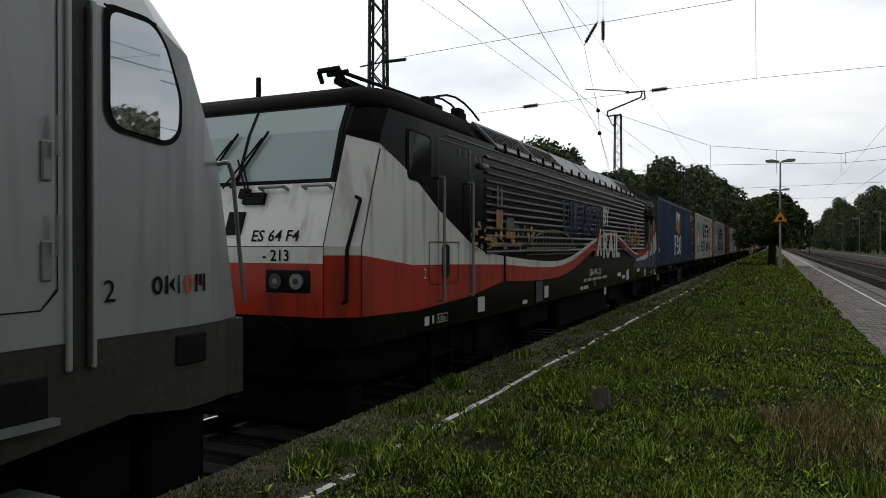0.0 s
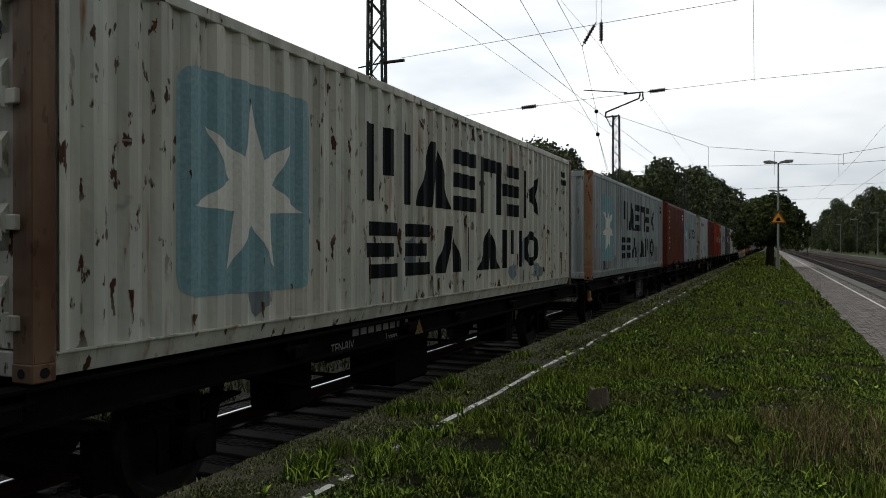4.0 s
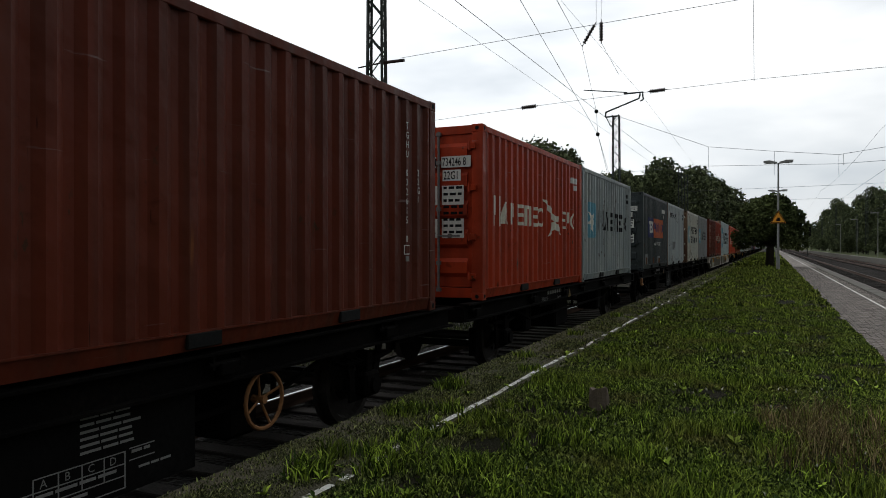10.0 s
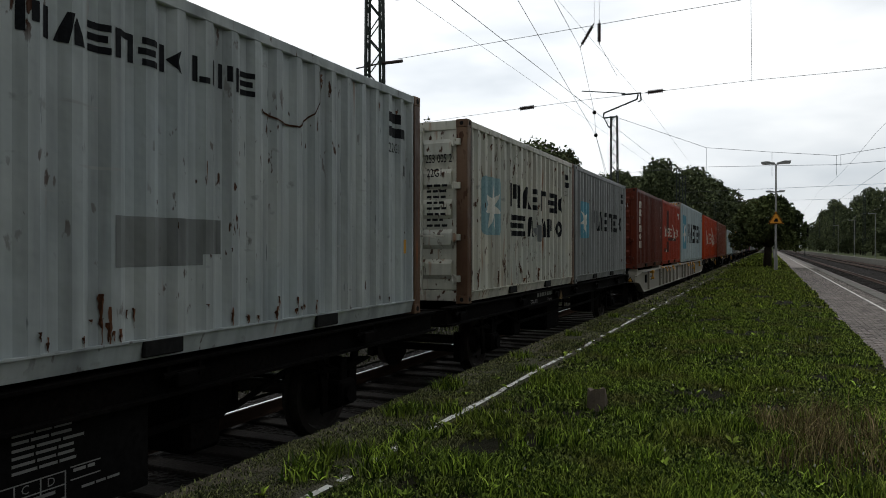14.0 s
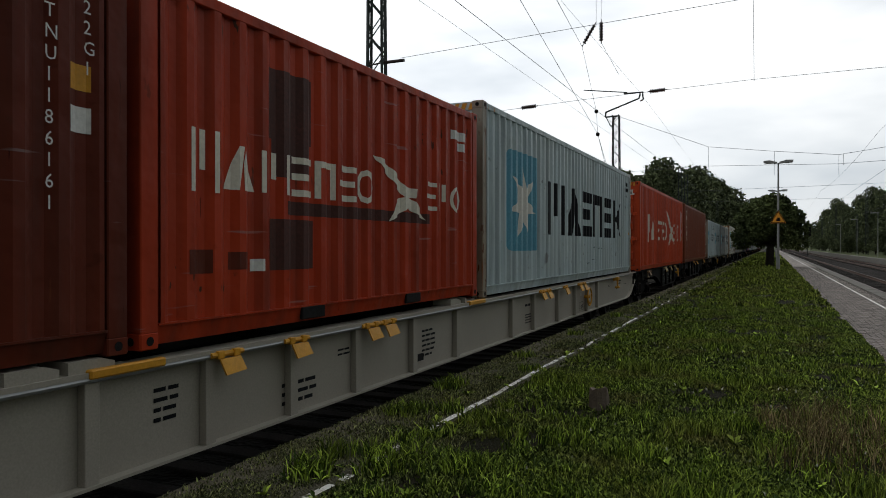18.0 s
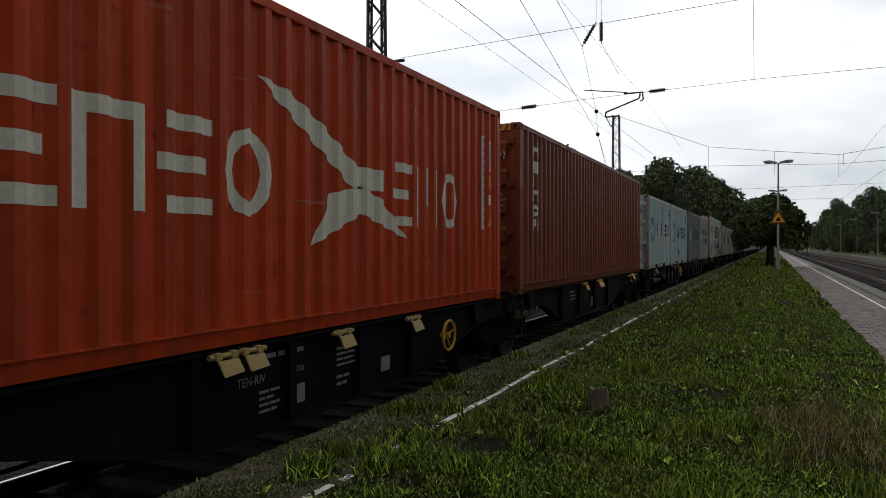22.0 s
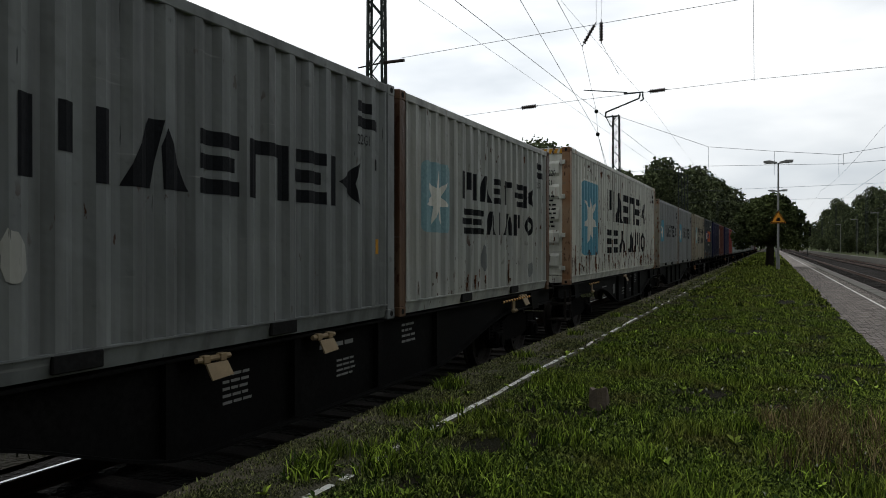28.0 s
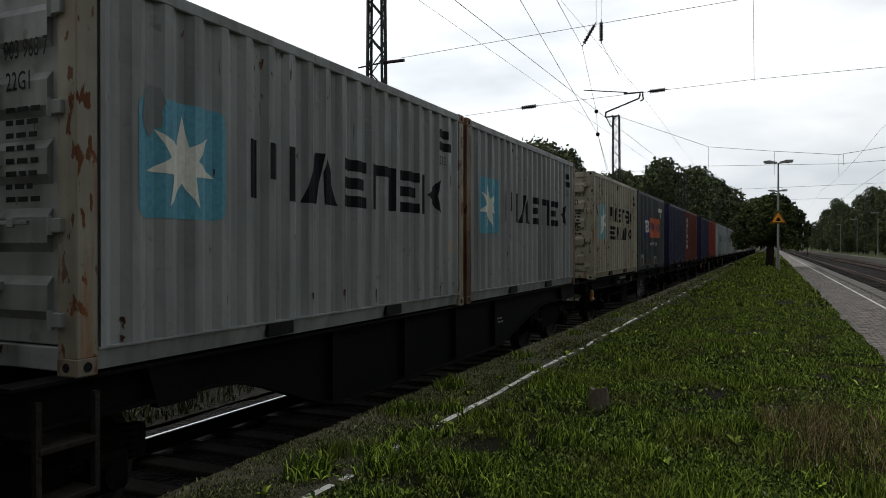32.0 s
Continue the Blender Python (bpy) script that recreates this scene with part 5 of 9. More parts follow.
for one in (rect(0.45, 0.7, 0.5, 0.68), rect(0.9, 1.12, 0.52, 0.66)):
    side_paint("repair_patch", [one], P_BROWN, MADE[145.66], T20, "dull red repair patch", 0.002)
side_paint("white_label", [rect(1.16, 1.31, 0.50, 0.60)], WHITEP, MADE[145.66], T20, "small white label")
for st in (139.50, 179.03):
    Lh = T20 if st < 150 else T40
    side_paint("yellow_label", [rect(Lh - 0.42, Lh - 0.26, 1.66, 1.82)], YELLOWP, MADE[st], Lh, "yellow height label")
    side_paint("white_label", [rect(Lh - 0.42, Lh - 0.26, 1.40, 1.56)], WHITEP, MADE[st], Lh, "white lettered label")
for st in (27.39,):
    side_paint("white_label", [rect(0.42, 0.55, 1.02, 1.10), rect(0.30, 0.42, 0.55, 0.70)], CREAMP, MADE[st], T40, "small paper label")
for one in (rect(0.35, 1.3, 0.22, 0.75), rect(1.7, 2.9, 0.22, 0.55), rect(9.6, 11.4, 0.25, 0.8)):
    side_paint("primer_field", [one], P_SILVER, MADE[55.20], T40, "dull grey primer patch", 0.002)
for one in (rect(1.6, 2.4, 0.66, 1.0), rect(2.4, 2.62, 0.74, 1.0)):
    side_paint("primer_field", [one], P_GREY, MADE[117.78], T20, "dull grey primer patch", 0.002)
def blob(g, cy, cz, ry, rz, n=14):
    """An uneven spot as a fan of triangles."""
    rim = [(cy + ry * g.uniform(0.55, 1.0) * math.cos(2 * math.pi * k / n), cz + rz * g.uniform(0.55, 1.0) * math.sin(2 * math.pi * k / n)) for k in range(n)]
    return [[(cy, cz), rim[k], rim[(k + 1) % n]] for k in range(n)]


gs = random.Random(17)
for y, z, a, b in ((3.32, 0.53, 0.13, 0.16),):
    side_paint("scuff", blob(gs, y, z, a, b), P_SILVER, MADE[151.95], T40, "bare scuffed spot", 0.0075)
for st, y, z, a, b in ((83.26, 1.4, 0.5, 0.25, 0.25), (199.17, 2.8, 0.55, 0.3, 0.2), (212.51, 2.7, 0.6, 0.1, 0.25), (212.51, 4.9, 0.4, 0.18, 0.16), (125.33, 3.5, 1.05, 0.35, 0.2), (233.34, 0.62, 1.74, 0.12, 0.22), (206.34, 1.6, 0.75, 0.10, 0.2)):
    side_paint("scuff", blob(gs, y, z, a, b), P_GREY if st != 206.34 else P_SPOT, MADE[st], T20, "dull scuffed patch", 0.0075)
# the worn name: two of its blocks are gone
worn = [o for o in MADE[192.98].children if o.name.startswith("name_block")]
for o in worn[3:5] + worn[9:11]:
    bpy.data.objects.remove(o)
g = random.Random(31)
for st, Lc, n in ((55.20, T40, 16), (83.26, T20, 3), (75.05, T20, 3), (41.12, T40, 5)):
    for k in range(n):
        y = g.uniform(0.6, Lc - 0.8)
        z = g.uniform(0.32, 0.42) if Lc == T40 and k % 2 else g.uniform(0.34, 0.75)
        side_paint("touch_up_patch", blob(g, y, z, g.uniform(0.12, 0.42), min(z - 0.19, g.uniform(0.10, 0.40))), P_TOUCH, MADE[st], Lc, "blue-grey touched-up patch", 0.0015)
def rust_run(g, y, z, wd, hh):
    """A ragged upright run, wider and uneven at its head."""
    n = 3 + int(hh / 0.05)
    left, right = [], []
    for k in range(n + 1):
        q = k / n
        w = wd * (0.25 + 0.75 * q) * g.uniform(0.45, 1.1)
        m = y + wd * g.uniform(-0.2, 0.2)
        left.append((m - w / 2, z + hh * q))
        right.append((m + w / 2, z + hh * q))
    return [[left[k], right[k], right[k + 1], left[k + 1]] for k in range(n)]


# upright code on the plain brown container
for text, y, z, step in (("TGHU 032615 0", 5.25, 2.15, 0.109), ("22G1", 5.54, 1.63, 0.105)):
    for k, ch in enumerate(text):
        if ch != " ":
            write(ch, 0.115, WHITEP, MADE[89.43], lambda u, v: (W / 2 + 0.004, y + u, z - step * k + v), squeeze=0.8)
side_paint("code_frame", [rect(5.24, 5.36, 0.80, 0.81), rect(5.24, 5.36, 0.70, 0.71), rect(5.24, 5.25, 0.71, 0.80), rect(5.35, 5.36, 0.71, 0.80)], WHITEP, MADE[89.43], T20, "small white frame")
side_paint("code_bar", [rect(5.26, 5.34, 0.62, 0.68)], DATAP, MADE[89.43], T20, "small pale mark")
# dent shading painted on the clean high container: a row of marks, some below
for k, (y, z) in enumerate(((7.31, 1.92), (7.60, 1.91), (7.85, 1.90), (8.15, 1.90), (8.46, 1.88), (8.80, 1.87), (6.85, 1.58), (7.12, 1.57), (7.49, 1.55), (7.97, 1.51), (8.26, 1.50), (7.27, 1.64), (6.72, 1.56))):
    z -= DECK_B - 0.05
    tall = 0.05 if k < 6 else 0.03
    side_paint("dent_mark", (rust_run(g, y, z - tall, 0.018, 2 * tall) if k % 2 == 0 else []) + [[(y - 0.05, z), (y + 0.045, z + 0.006), (y + 0.05, z + 0.016), (y - 0.04, z + 0.012)]], P_TOUCH if k % 3 == 1 else P_SLATE, MADE[151.95], T40, "dark mark painted for the shading of a dent", 0.008)
side_paint("scuff", blob(g, 9.33, 1.79 - DECK_B + 0.05, 0.13, 0.13), P_SILVER, MADE[151.95], T40, "dull scuffed patch", 0.0075)
# a torn crease across the folds of the dented container
crease = [(3.07, 1.93), (3.36, 1.86), (3.60, 1.86), (3.84, 2.02), (3.96, 2.20), (4.02, 2.36)]
side_paint("crease", [[(a, b), (c, d), (c, d + 0.016), (a, b + 0.02)] for (a, b), (c, d) in zip(crease, crease[1:])], RUST_DARK, MADE[117.78], T20, "dark torn crease", 0.009)
side_paint("crease", rust_run(g, 3.98, 2.26, 0.10, 0.17), PRIMER_RUST, MADE[117.78], T20, "rust round the crease", 0.008)
# rust: narrow ragged runs, thick above the bottom rail, some along the folds higher up
for st, Lc, Hc, low, mid, top, size in ((220.13, T40, HIGH, 135, 110, 22, 1.25), (27.39, T40, STD, 8, 55, 3, 0.6), (125.33, T20, STD, 20, 12, 5, 0.8), (41.12, T40, STD, 26, 14, 8, 0.8), (117.78, T20, STD, 26, 16, 2, 0.5), (83.26, T20, STD, 22, 10, 2, 0.5),
                                        (212.51, T20, STD, 16, 14, 4, 0.7), (55.20, T40, STD, 16, 8, 4, 0.7), (192.98, T20, STD, 14, 8, 2, 0.5), (233.34, T20, STD, 10, 6, 2, 0.5)):
    cells = round((Lc - 0.36) / 0.278)
    fold = lambda: 0.18 + (Lc - 0.36) * (g.randrange(cells) + g.choice((0.13, 0.37, 0.63, 0.87, 0.9))) / cells + g.uniform(-0.02, 0.02)
    dark, warm = [], []
    for k in range(low):
        hh = size * g.uniform(0.03, 0.16) * (2.2 if g.random() < 0.15 else 1.0)
        y, z = fold(), 0.18 + size * 0.34 * g.random() ** 2
        dark += rust_run(g, y, z, g.uniform(0.02, 0.055) * (0.6 + 0.4 * size), hh)
        if g.random() < 0.8:
            warm += rust_run(g, y + 0.01, max(0.172, z - hh), g.uniform(0.03, 0.07) * size, 1.9 * hh)
    for k in range(mid):
        y, z = fold(), 0.5 + (Hc - 0.9) * g.random() ** 1.5
        dark += rust_run(g, y, z, g.uniform(0.008, 0.026) * (0.5 + 0.5 * size), size * g.uniform(0.02, 0.11))
        if g.random() < 0.2:
            warm += rust_run(g, y, max(0.2, z - 0.2 * size), 0.02 * size, 0.3 * size)
    for k in range(top):
        y = g.uniform(2.9, 5.2) if st == 220.13 else g.uniform(0.3, Lc - 0.3)
        hh = size * g.uniform(0.05, 0.16)
        warm += rust_run(g, y, Hc - 0.25 - hh, g.uniform(0.02, 0.07), hh)
        dark += rust_run(g, y + 0.01, Hc - 0.23 - 0.6 * hh, g.uniform(0.01, 0.03), 0.6 * hh)
    tagged(side_paint("rust_stain", warm, PRIMER_RUST, MADE[st], Lc, "small orange rust stains", 0.0072), kind="stuff")
    tagged(side_paint("rust_stain", dark, RUST_DARK, MADE[st], Lc, "small dark rust stains", 0.0088), kind="stuff")


# --- wagons
def axle_mesh():
    bm = bmesh.new()
    rod(bm, (-1.05, 0, 0), (1.05, 0, 0), 0.075, 10)
    return mesh_of(bm, "wheelset", WHEEL)


def wheel_mesh(r):
    """A solid wheel with tread, flange and dished disc; flange towards -x."""
    prof = [(-0.085, 0.10), (-0.085, r + 0.03), (-0.055, r + 0.03), (-0.045, r), (0.07, r - 0.004), (0.07, r - 0.07), (0.015, r - 0.10), (0.0, 0.20), (0.075, 0.15), (0.085, 0.06)]
    bm = bmesh.new()
    n = 28
    rings = [[bm.verts.new((x, q * math.cos(2 * math.pi * i / n), q * math.sin(2 * math.pi * i / n))) for x, q in prof] for i in range(n)]
    for i in range(n):
        a, c = rings[i], rings[(i + 1) % n]
        for j in range(len(prof) - 1):
            bm.faces.new((a[j], a[j + 1], c[j + 1], c[j]))
    bm.faces.new([q[0] for q in rings])
    bm.faces.new([q[-1] for q in rings][::-1])
    for k in range(3):
        t = 2 * math.pi * k / 3
        rod(bm, (0.0, 0.28 * math.cos(t), 0.28 * math.sin(t)), (0.03, 0.28 * math.cos(t), 0.28 * math.sin(t)), 0.03, 6)
    return mesh_of(bm, "wheel", WHEEL)


ROLLERS = []         # (wheelset, place on its thing, wheel radius)


def wheelset(parent, y, r=0.46):
    ws = share("wheelset", WSET, parent, pose(0, y, r))
    ROLLERS.append((ws, y, r))
    me = cached(("wheel", r), lambda: wheel_mesh(r))
    share("wheel", me, ws, pose(0.75, 0, 0))
    share("wheel", me, ws, pose(-0.75, 0, 0, 0, 0, 180))
    return ws


def axlebox_mesh():
    bm = bmesh.new()
    box(bm, 0.90, 1.13, -0.15, 0.15, 0.34, 0.60, 0.03)
    rod(bm, (1.13, 0, 0.46), (1.17, 0, 0.46), 0.09, 12)
    return mesh_of(bm, "axle_box", WAGON)


def leaf_spring_mesh():
    bm = bmesh.new()
    for i in range(4):
        h = 0.55 - 0.10 * i
        pts = [(-h, 0.74 + 0.03 * i), (0, 0.66 - 0.0 * i + 0.024 * i), (h, 0.74 + 0.03 * i), (h, 0.758 + 0.03 * i), (0, 0.682 + 0.024 * i), (-h, 0.758 + 0.03 * i)]
        prism_x(bm, [(y, z - 0.02 * i) for y, z in pts], 0.95, 1.06)
    box(bm, 0.93, 1.08, -0.06, 0.06, 0.58, 0.82, 0.01)
    return mesh_of(bm, "leaf_spring", WAGON)


def buffer_mesh():
    bm = bmesh.new()
    rod(bm, (0, 0, 0), (0, 0.36, 0), 0.105, 14)
    rod(bm, (0, -0.26, 0), (0, 0.02, 0), 0.075, 14)
    rod(bm, (0, -0.31, 0), (0, -0.26, 0), 0.215, 18)
    return mesh_of(bm, "buffer", WAGON)


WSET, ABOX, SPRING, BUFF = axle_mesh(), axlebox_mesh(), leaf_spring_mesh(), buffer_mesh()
FLIP = Matrix.Rotation(math.pi, 4, "Z")


def buffers(w, y, facing):
    for x in (-0.875, 0.875):
        share("buffer", BUFF, w, pose(x, y, 1.06) if facing < 0 else pose(x, y, 1.06, 0, 0, 180))


def step_mesh(material):
    bm = bmesh.new()
    for z in (0.42, 0.74):
        box(bm, 0.86, 1.22, -0.2, 0.2, z, z + 0.035, 0.004)
    for y in (-0.2, 0.2):
        box(bm, 1.17, 1.21, y - 0.018, y + 0.018, 0.42, 1.05)
    return mesh_of(bm, "footstep", material)


STEP = step_mesh(WAGON)
STEP_WOOD = step_mesh(TIMBER)


def hook_mesh():
    bm = bmesh.new()
    box(bm, -0.04, 0.04, -0.07, 0.07, -0.18, 0.0, 0.02)
    box(bm, -0.03, 0.06, -0.12, 0.12, -0.24, -0.16, 0.03)
    return mesh_of(bm, "rope_hook", RUSTP)


DULL_YELLOW = surface("dull_yellow_plate", (0.17, 0.10, 0.016), (0.10, 0.06, 0.014), 5, 0.7)
HOOK = hook_mesh()


def spigot_mesh():
    bm = bmesh.new()
    box(bm, -0.05, 0.02, -0.17, -0.14, -0.02, 0.10, 0.004)
    box(bm, -0.05, 0.02, 0.14, 0.17, -0.02, 0.10, 0.004)
    rod(bm, (0.0, -0.2, 0.02), (0.0, 0.2, 0.02), 0.022, 8)
    box(bm, -0.02, 0.05, -0.1, 0.1, -0.07, 0.03, 0.008)
    return mesh_of(bm, "container_spigot", WAGON)


SPIGOT = spigot_mesh()


def flap_mesh(material):
    """A folding stop: bent plate on a round bar."""
    bm = bmesh.new()
    rod(bm, (0, -0.18, 0), (0, 0.18, 0), 0.022, 8)
    for y in (-0.09, 0.09):
        box(bm, -0.03, 0.03, y - 0.035, y + 0.035, -0.03, 0.03, 0.006)
    prism = [(-0.12, -0.03), (0.11, -0.03), (0.13, -0.135), (-0.10, -0.15)]
    a = [bm.verts.new((0.03 if z > -0.1 else 0.075, y, z)) for y, z in prism]
    b = [bm.verts.new((0.045 if z > -0.1 else 0.09, y, z)) for y, z in prism]
    bm.faces.new(a[::-1]), bm.faces.new(b)
    for i in range(4):
        j = (i + 1) % 4
        bm.faces.new((a[i], a[j], b[j], b[i]))
    return mesh_of(bm, "folding_stop", material)


FLAP_BRIGHT = flap_mesh(YELLOWP)
FLAP = flap_mesh(surface("worn_pale_yellow_plate", (0.42, 0.30, 0.10), (0.30, 0.23, 0.12), 6, 0.6))
TANP = surface("worn_tan_plate", (0.30, 0.22, 0.12), (0.20, 0.14, 0.08), 6, 0.6)
FLAP_PALE = flap_mesh(TANP)


def handwheel(w, x, y, z, r, material):
    bm = bmesh.new()
    ring(bm, (x, y, z), "x", r, 0.018)
    for k in range(4):
        a = radians(20 + 90 * k)
        rod(bm, (x - 0.05, y, z), (x, y + r * math.cos(a), z + r * math.sin(a)), 0.012, 5)
    rod(bm, (x - 0.12, y, z), (x + 0.01, y, z), 0.035, 8)
    part("handwheel", bm, material, w, "round handbrake wheel")


def plate_writing(w, x, y, z, width, height, rows, material=DATAP):
    tagged(flat_paint("data_table", lines_of(y, y + width, z, z + height, rows, 3 if width > 0.3 else 2), material, w, lambda u, v: (x, u, v)), kind="stuff")


def channel(sx, y0, y1, z0, z1, t=0.022, x=1.13, w=0.09):
    """An I-section beam along the wagon as one solid."""
    prof = [(-w, z0), (w, z0), (w, z0 + t), (0.012, z0 + t), (0.012, z1 - t), (w, z1 - t), (w, z1), (-w, z1), (-w, z1 - t), (-0.012, z1 - t), (-0.012, z0 + t), (-w, z0 + t)]
    bm = bmesh.new()
    a = [bm.verts.new((sx * x + px, y0, pz)) for px, pz in prof]
    b = [bm.verts.new((sx * x + px, y1, pz)) for px, pz in prof]
    bm.faces.new(a), bm.faces.new(b[::-1])
    for i in range(12):
        j = (i + 1) % 12
        bm.faces.new((a[i], a[j], b[j], b[i]))
    return bm


def guard_mesh():
    bm = bmesh.new()
    prism_x(bm, [(-0.42, 0.92), (-0.30, 0.92), (-0.20, 0.60), (-0.20, 0.36), (0.20, 0.36), (0.20, 0.60), (0.30, 0.92), (0.42, 0.92), (0.30, 0.55), (0.30, 0.30), (-0.30, 0.30), (-0.30, 0.55)], 0.985, 1.015)
    return mesh_of(bm, "axle_guard", WAGON)


GUARD = guard_mesh()


def brake_mesh():
    bm = bmesh.new()
    box(bm, -0.8, 0.8, -0.05, 0.05, 0.36, 0.46)
    for sx in (-1, 1):
        box(bm, sx * 0.75 - 0.06, sx * 0.75 + 0.06, -0.08, 0.08, 0.22, 0.66, 0.015)
    return mesh_of(bm, "brake_rigging", WAGON)


BRAKE = brake_mesh()


def two_axle_unit(s0, s1, front, back, sign_at=0.6, hook=True, variant=0):
    """One half of a low two-axle container wagon, from s0 to s1 along the train."""
    w = thing("container_wagon", "black two-axle container wagon with lattice underframe", "freight wagon", "wagons of the freight train")
    L = s1 - s0
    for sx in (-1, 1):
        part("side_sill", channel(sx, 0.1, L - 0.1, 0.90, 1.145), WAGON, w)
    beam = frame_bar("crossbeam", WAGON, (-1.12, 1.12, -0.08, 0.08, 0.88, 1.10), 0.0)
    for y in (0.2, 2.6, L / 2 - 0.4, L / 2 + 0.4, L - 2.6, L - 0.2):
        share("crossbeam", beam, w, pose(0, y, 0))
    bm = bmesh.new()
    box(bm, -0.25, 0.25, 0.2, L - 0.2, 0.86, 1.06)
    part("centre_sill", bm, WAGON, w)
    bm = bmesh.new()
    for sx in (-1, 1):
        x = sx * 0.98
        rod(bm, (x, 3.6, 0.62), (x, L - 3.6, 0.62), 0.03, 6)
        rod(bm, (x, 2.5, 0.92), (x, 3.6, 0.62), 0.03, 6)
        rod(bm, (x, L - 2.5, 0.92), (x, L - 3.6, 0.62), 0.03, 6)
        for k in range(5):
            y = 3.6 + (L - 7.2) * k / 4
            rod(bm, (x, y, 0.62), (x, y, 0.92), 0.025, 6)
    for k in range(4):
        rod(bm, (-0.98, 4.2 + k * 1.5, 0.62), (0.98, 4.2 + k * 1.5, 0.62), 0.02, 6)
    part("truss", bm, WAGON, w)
    ends = (2.05, L - 2.05)
    for y in ends:
        wheelset(w, y)
        for flip in (0, 1):
            m = Matrix.Translation((0, y, 0)) @ (FLIP if flip else Matrix.Identity(4))
            share("axle_box", ABOX, w, m)
            share("leaf_spring", SPRING, w, m)
            share("axle_guard", GUARD, w, m)
    for y in (0.45, 3.2, 5.4, 6.9, 9.1, 11.7):
        if y < L - 0.3:
            share("container_spigot", SPIGOT, w, pose(1.19, y, 1.03))
    if front:
        buffers(w, 0.0, -1)
        bm = bmesh.new()
        box(bm, -1.2, 1.2, -0.06, 0.1, 0.85, 1.12, 0.02)
        part("headstock", bm, WAGON, w)
    if back:
        buffers(w, L, 1)
        bm = bmesh.new()
        box(bm, -1.2, 1.2, L - 0.1, L + 0.06, 0.85, 1.12, 0.02)
        part("headstock", bm, WAGON, w)
    # data board, brake gear, tank
    if front:
        y = 7.32
        bm = bmesh.new()
        box(bm, 1.08, 1.12, y, y + 1.52, 0.30, 0.93, 0.006)
        b = part("data_board", bm, WAGON_GREY, w, "dark board with white data lines")
        tagged(flat_paint("data_lines", lines_of(y + 0.52, y + 1.02, 0.62, 0.88, 6, 3) + lines_of(y + 0.1, y + 1.3, 0.88, 0.92, 1, 5) + lines_of(y + 0.98, y + 1.36, 0.42, 0.46, 1, 3), DATAP, b, lambda u, v: (1.125, u, v)), kind="stuff")
        grid = [rect(y + 0.04, y + 0.86, z, z + 0.008) for z in (0.34, 0.42, 0.50)] + [rect(y + 0.20, y + 0.86, 0.58, 0.588)] + [rect(y + u, y + u + 0.01, 0.34 if u < 0.3 or u > 0.8 else 0.42, 0.588 if u > 0.1 else 0.50) for u in (0.04, 0.20, 0.365, 0.53, 0.695, 0.86)] + [rect(y + 0.90, y + 1.12, z, z + 0.008) for z in (0.51, 0.59)]
        flat_paint("data_grid", grid, DATAP, b, lambda u, v: (1.125, u, v), "ruled load table")
        for k, ch in enumerate("ABCD"):
            write(ch, 0.075, DATAP, b, lambda u, v: (1.126, y + 0.245 + 0.165 * k + u, 0.52 + v))
        write("S", 0.075, DATAP, b, lambda u, v: (1.126, y + 0.09 + u, 0.435 + v))
        tagged(flat_paint("data_figures", lines_of(y + 0.22, y + 0.84, 0.435, 0.485, 1, 4) + lines_of(y + 0.30, y + 0.70, 0.355, 0.405, 1, 2) + lines_of(y + 0.92, y + 1.10, 0.53, 0.58, 1, 2), DATAP, b, lambda u, v: (1.125, u, v)), kind="stuff")
    for y0, y1, x0, x1, z0 in ((5.40, 6.35, 0.35, 0.98, 0.28), (9.35, 9.75, 0.45, 0.98, 0.34), (3.35, 3.75, 0.5, 0.98, 0.40)):
        bm = bmesh.new()
        box(bm, x0, x1, y0, y1, z0, 0.92, 0.04)
        part("brake_box", bm, WAGON, w, "black brake gear box")
    bm = bmesh.new()
    box(bm, 1.10, 1.125, L * 0.28, L * 0.28 + 2.3, 0.82, 0.99)
    nb = part("number_board", bm, WAGON, w)
    for k in range(8):
        flat_paint("number_bar", [rect(L * 0.28 + 0.45 + 0.16 * k, L * 0.28 + 0.57 + 0.16 * k, 1.03, 1.10)], DATAP, nb, lambda u, v: (1.147, u, v))
    write("TEN-RIV", 0.13, DATAP, nb, lambda u, v: (1.147, L * 0.28 + 0.05 + u, 0.905 + v), squeeze=0.9)
    write("Laagrs", 0.12, DATAP, nb, lambda u, v: (1.147, L * 0.28 + 1.15 + u, 0.905 + v), squeeze=0.9)
    flat_paint("warning_triangle", [[(5.46, 0.915), (5.68, 0.915), (5.57, 1.09)]], DULL_YELLOW, nb, lambda u, v: (1.232, u, v), "dull yellow warning triangle")
    write("C", 0.09, BLACKP, nb, lambda u, v: (1.235, 5.54 + u, 0.935 + v))
    bm = bmesh.new()
    rod(bm, (-0.3, L * 0.42, 0.62), (-0.3, L * 0.42 + 1.2, 0.62), 0.17, 14)
    part("air_tank", bm, WAGON, w)
    for yy in (2.05 - 0.62, L - 2.05 + 0.62):
        share("brake_rigging", BRAKE, w, pose(0, yy, 0))
    if variant == 1:
        handwheel(w, 1.16, L - 3.95, 0.66, 0.24, RUSTP)
    if front:
        share("rope_hook", HOOK, w, pose(1.22, 0.4, 0.92))
        ringpts = [(-0.95, -0.12, 1.0), (-0.95, -0.18, 0.55), (-0.35, -0.18, 0.55), (-0.35, -0.12, 1.0)]
        for sx in (1, -1):
            bm = bmesh.new()
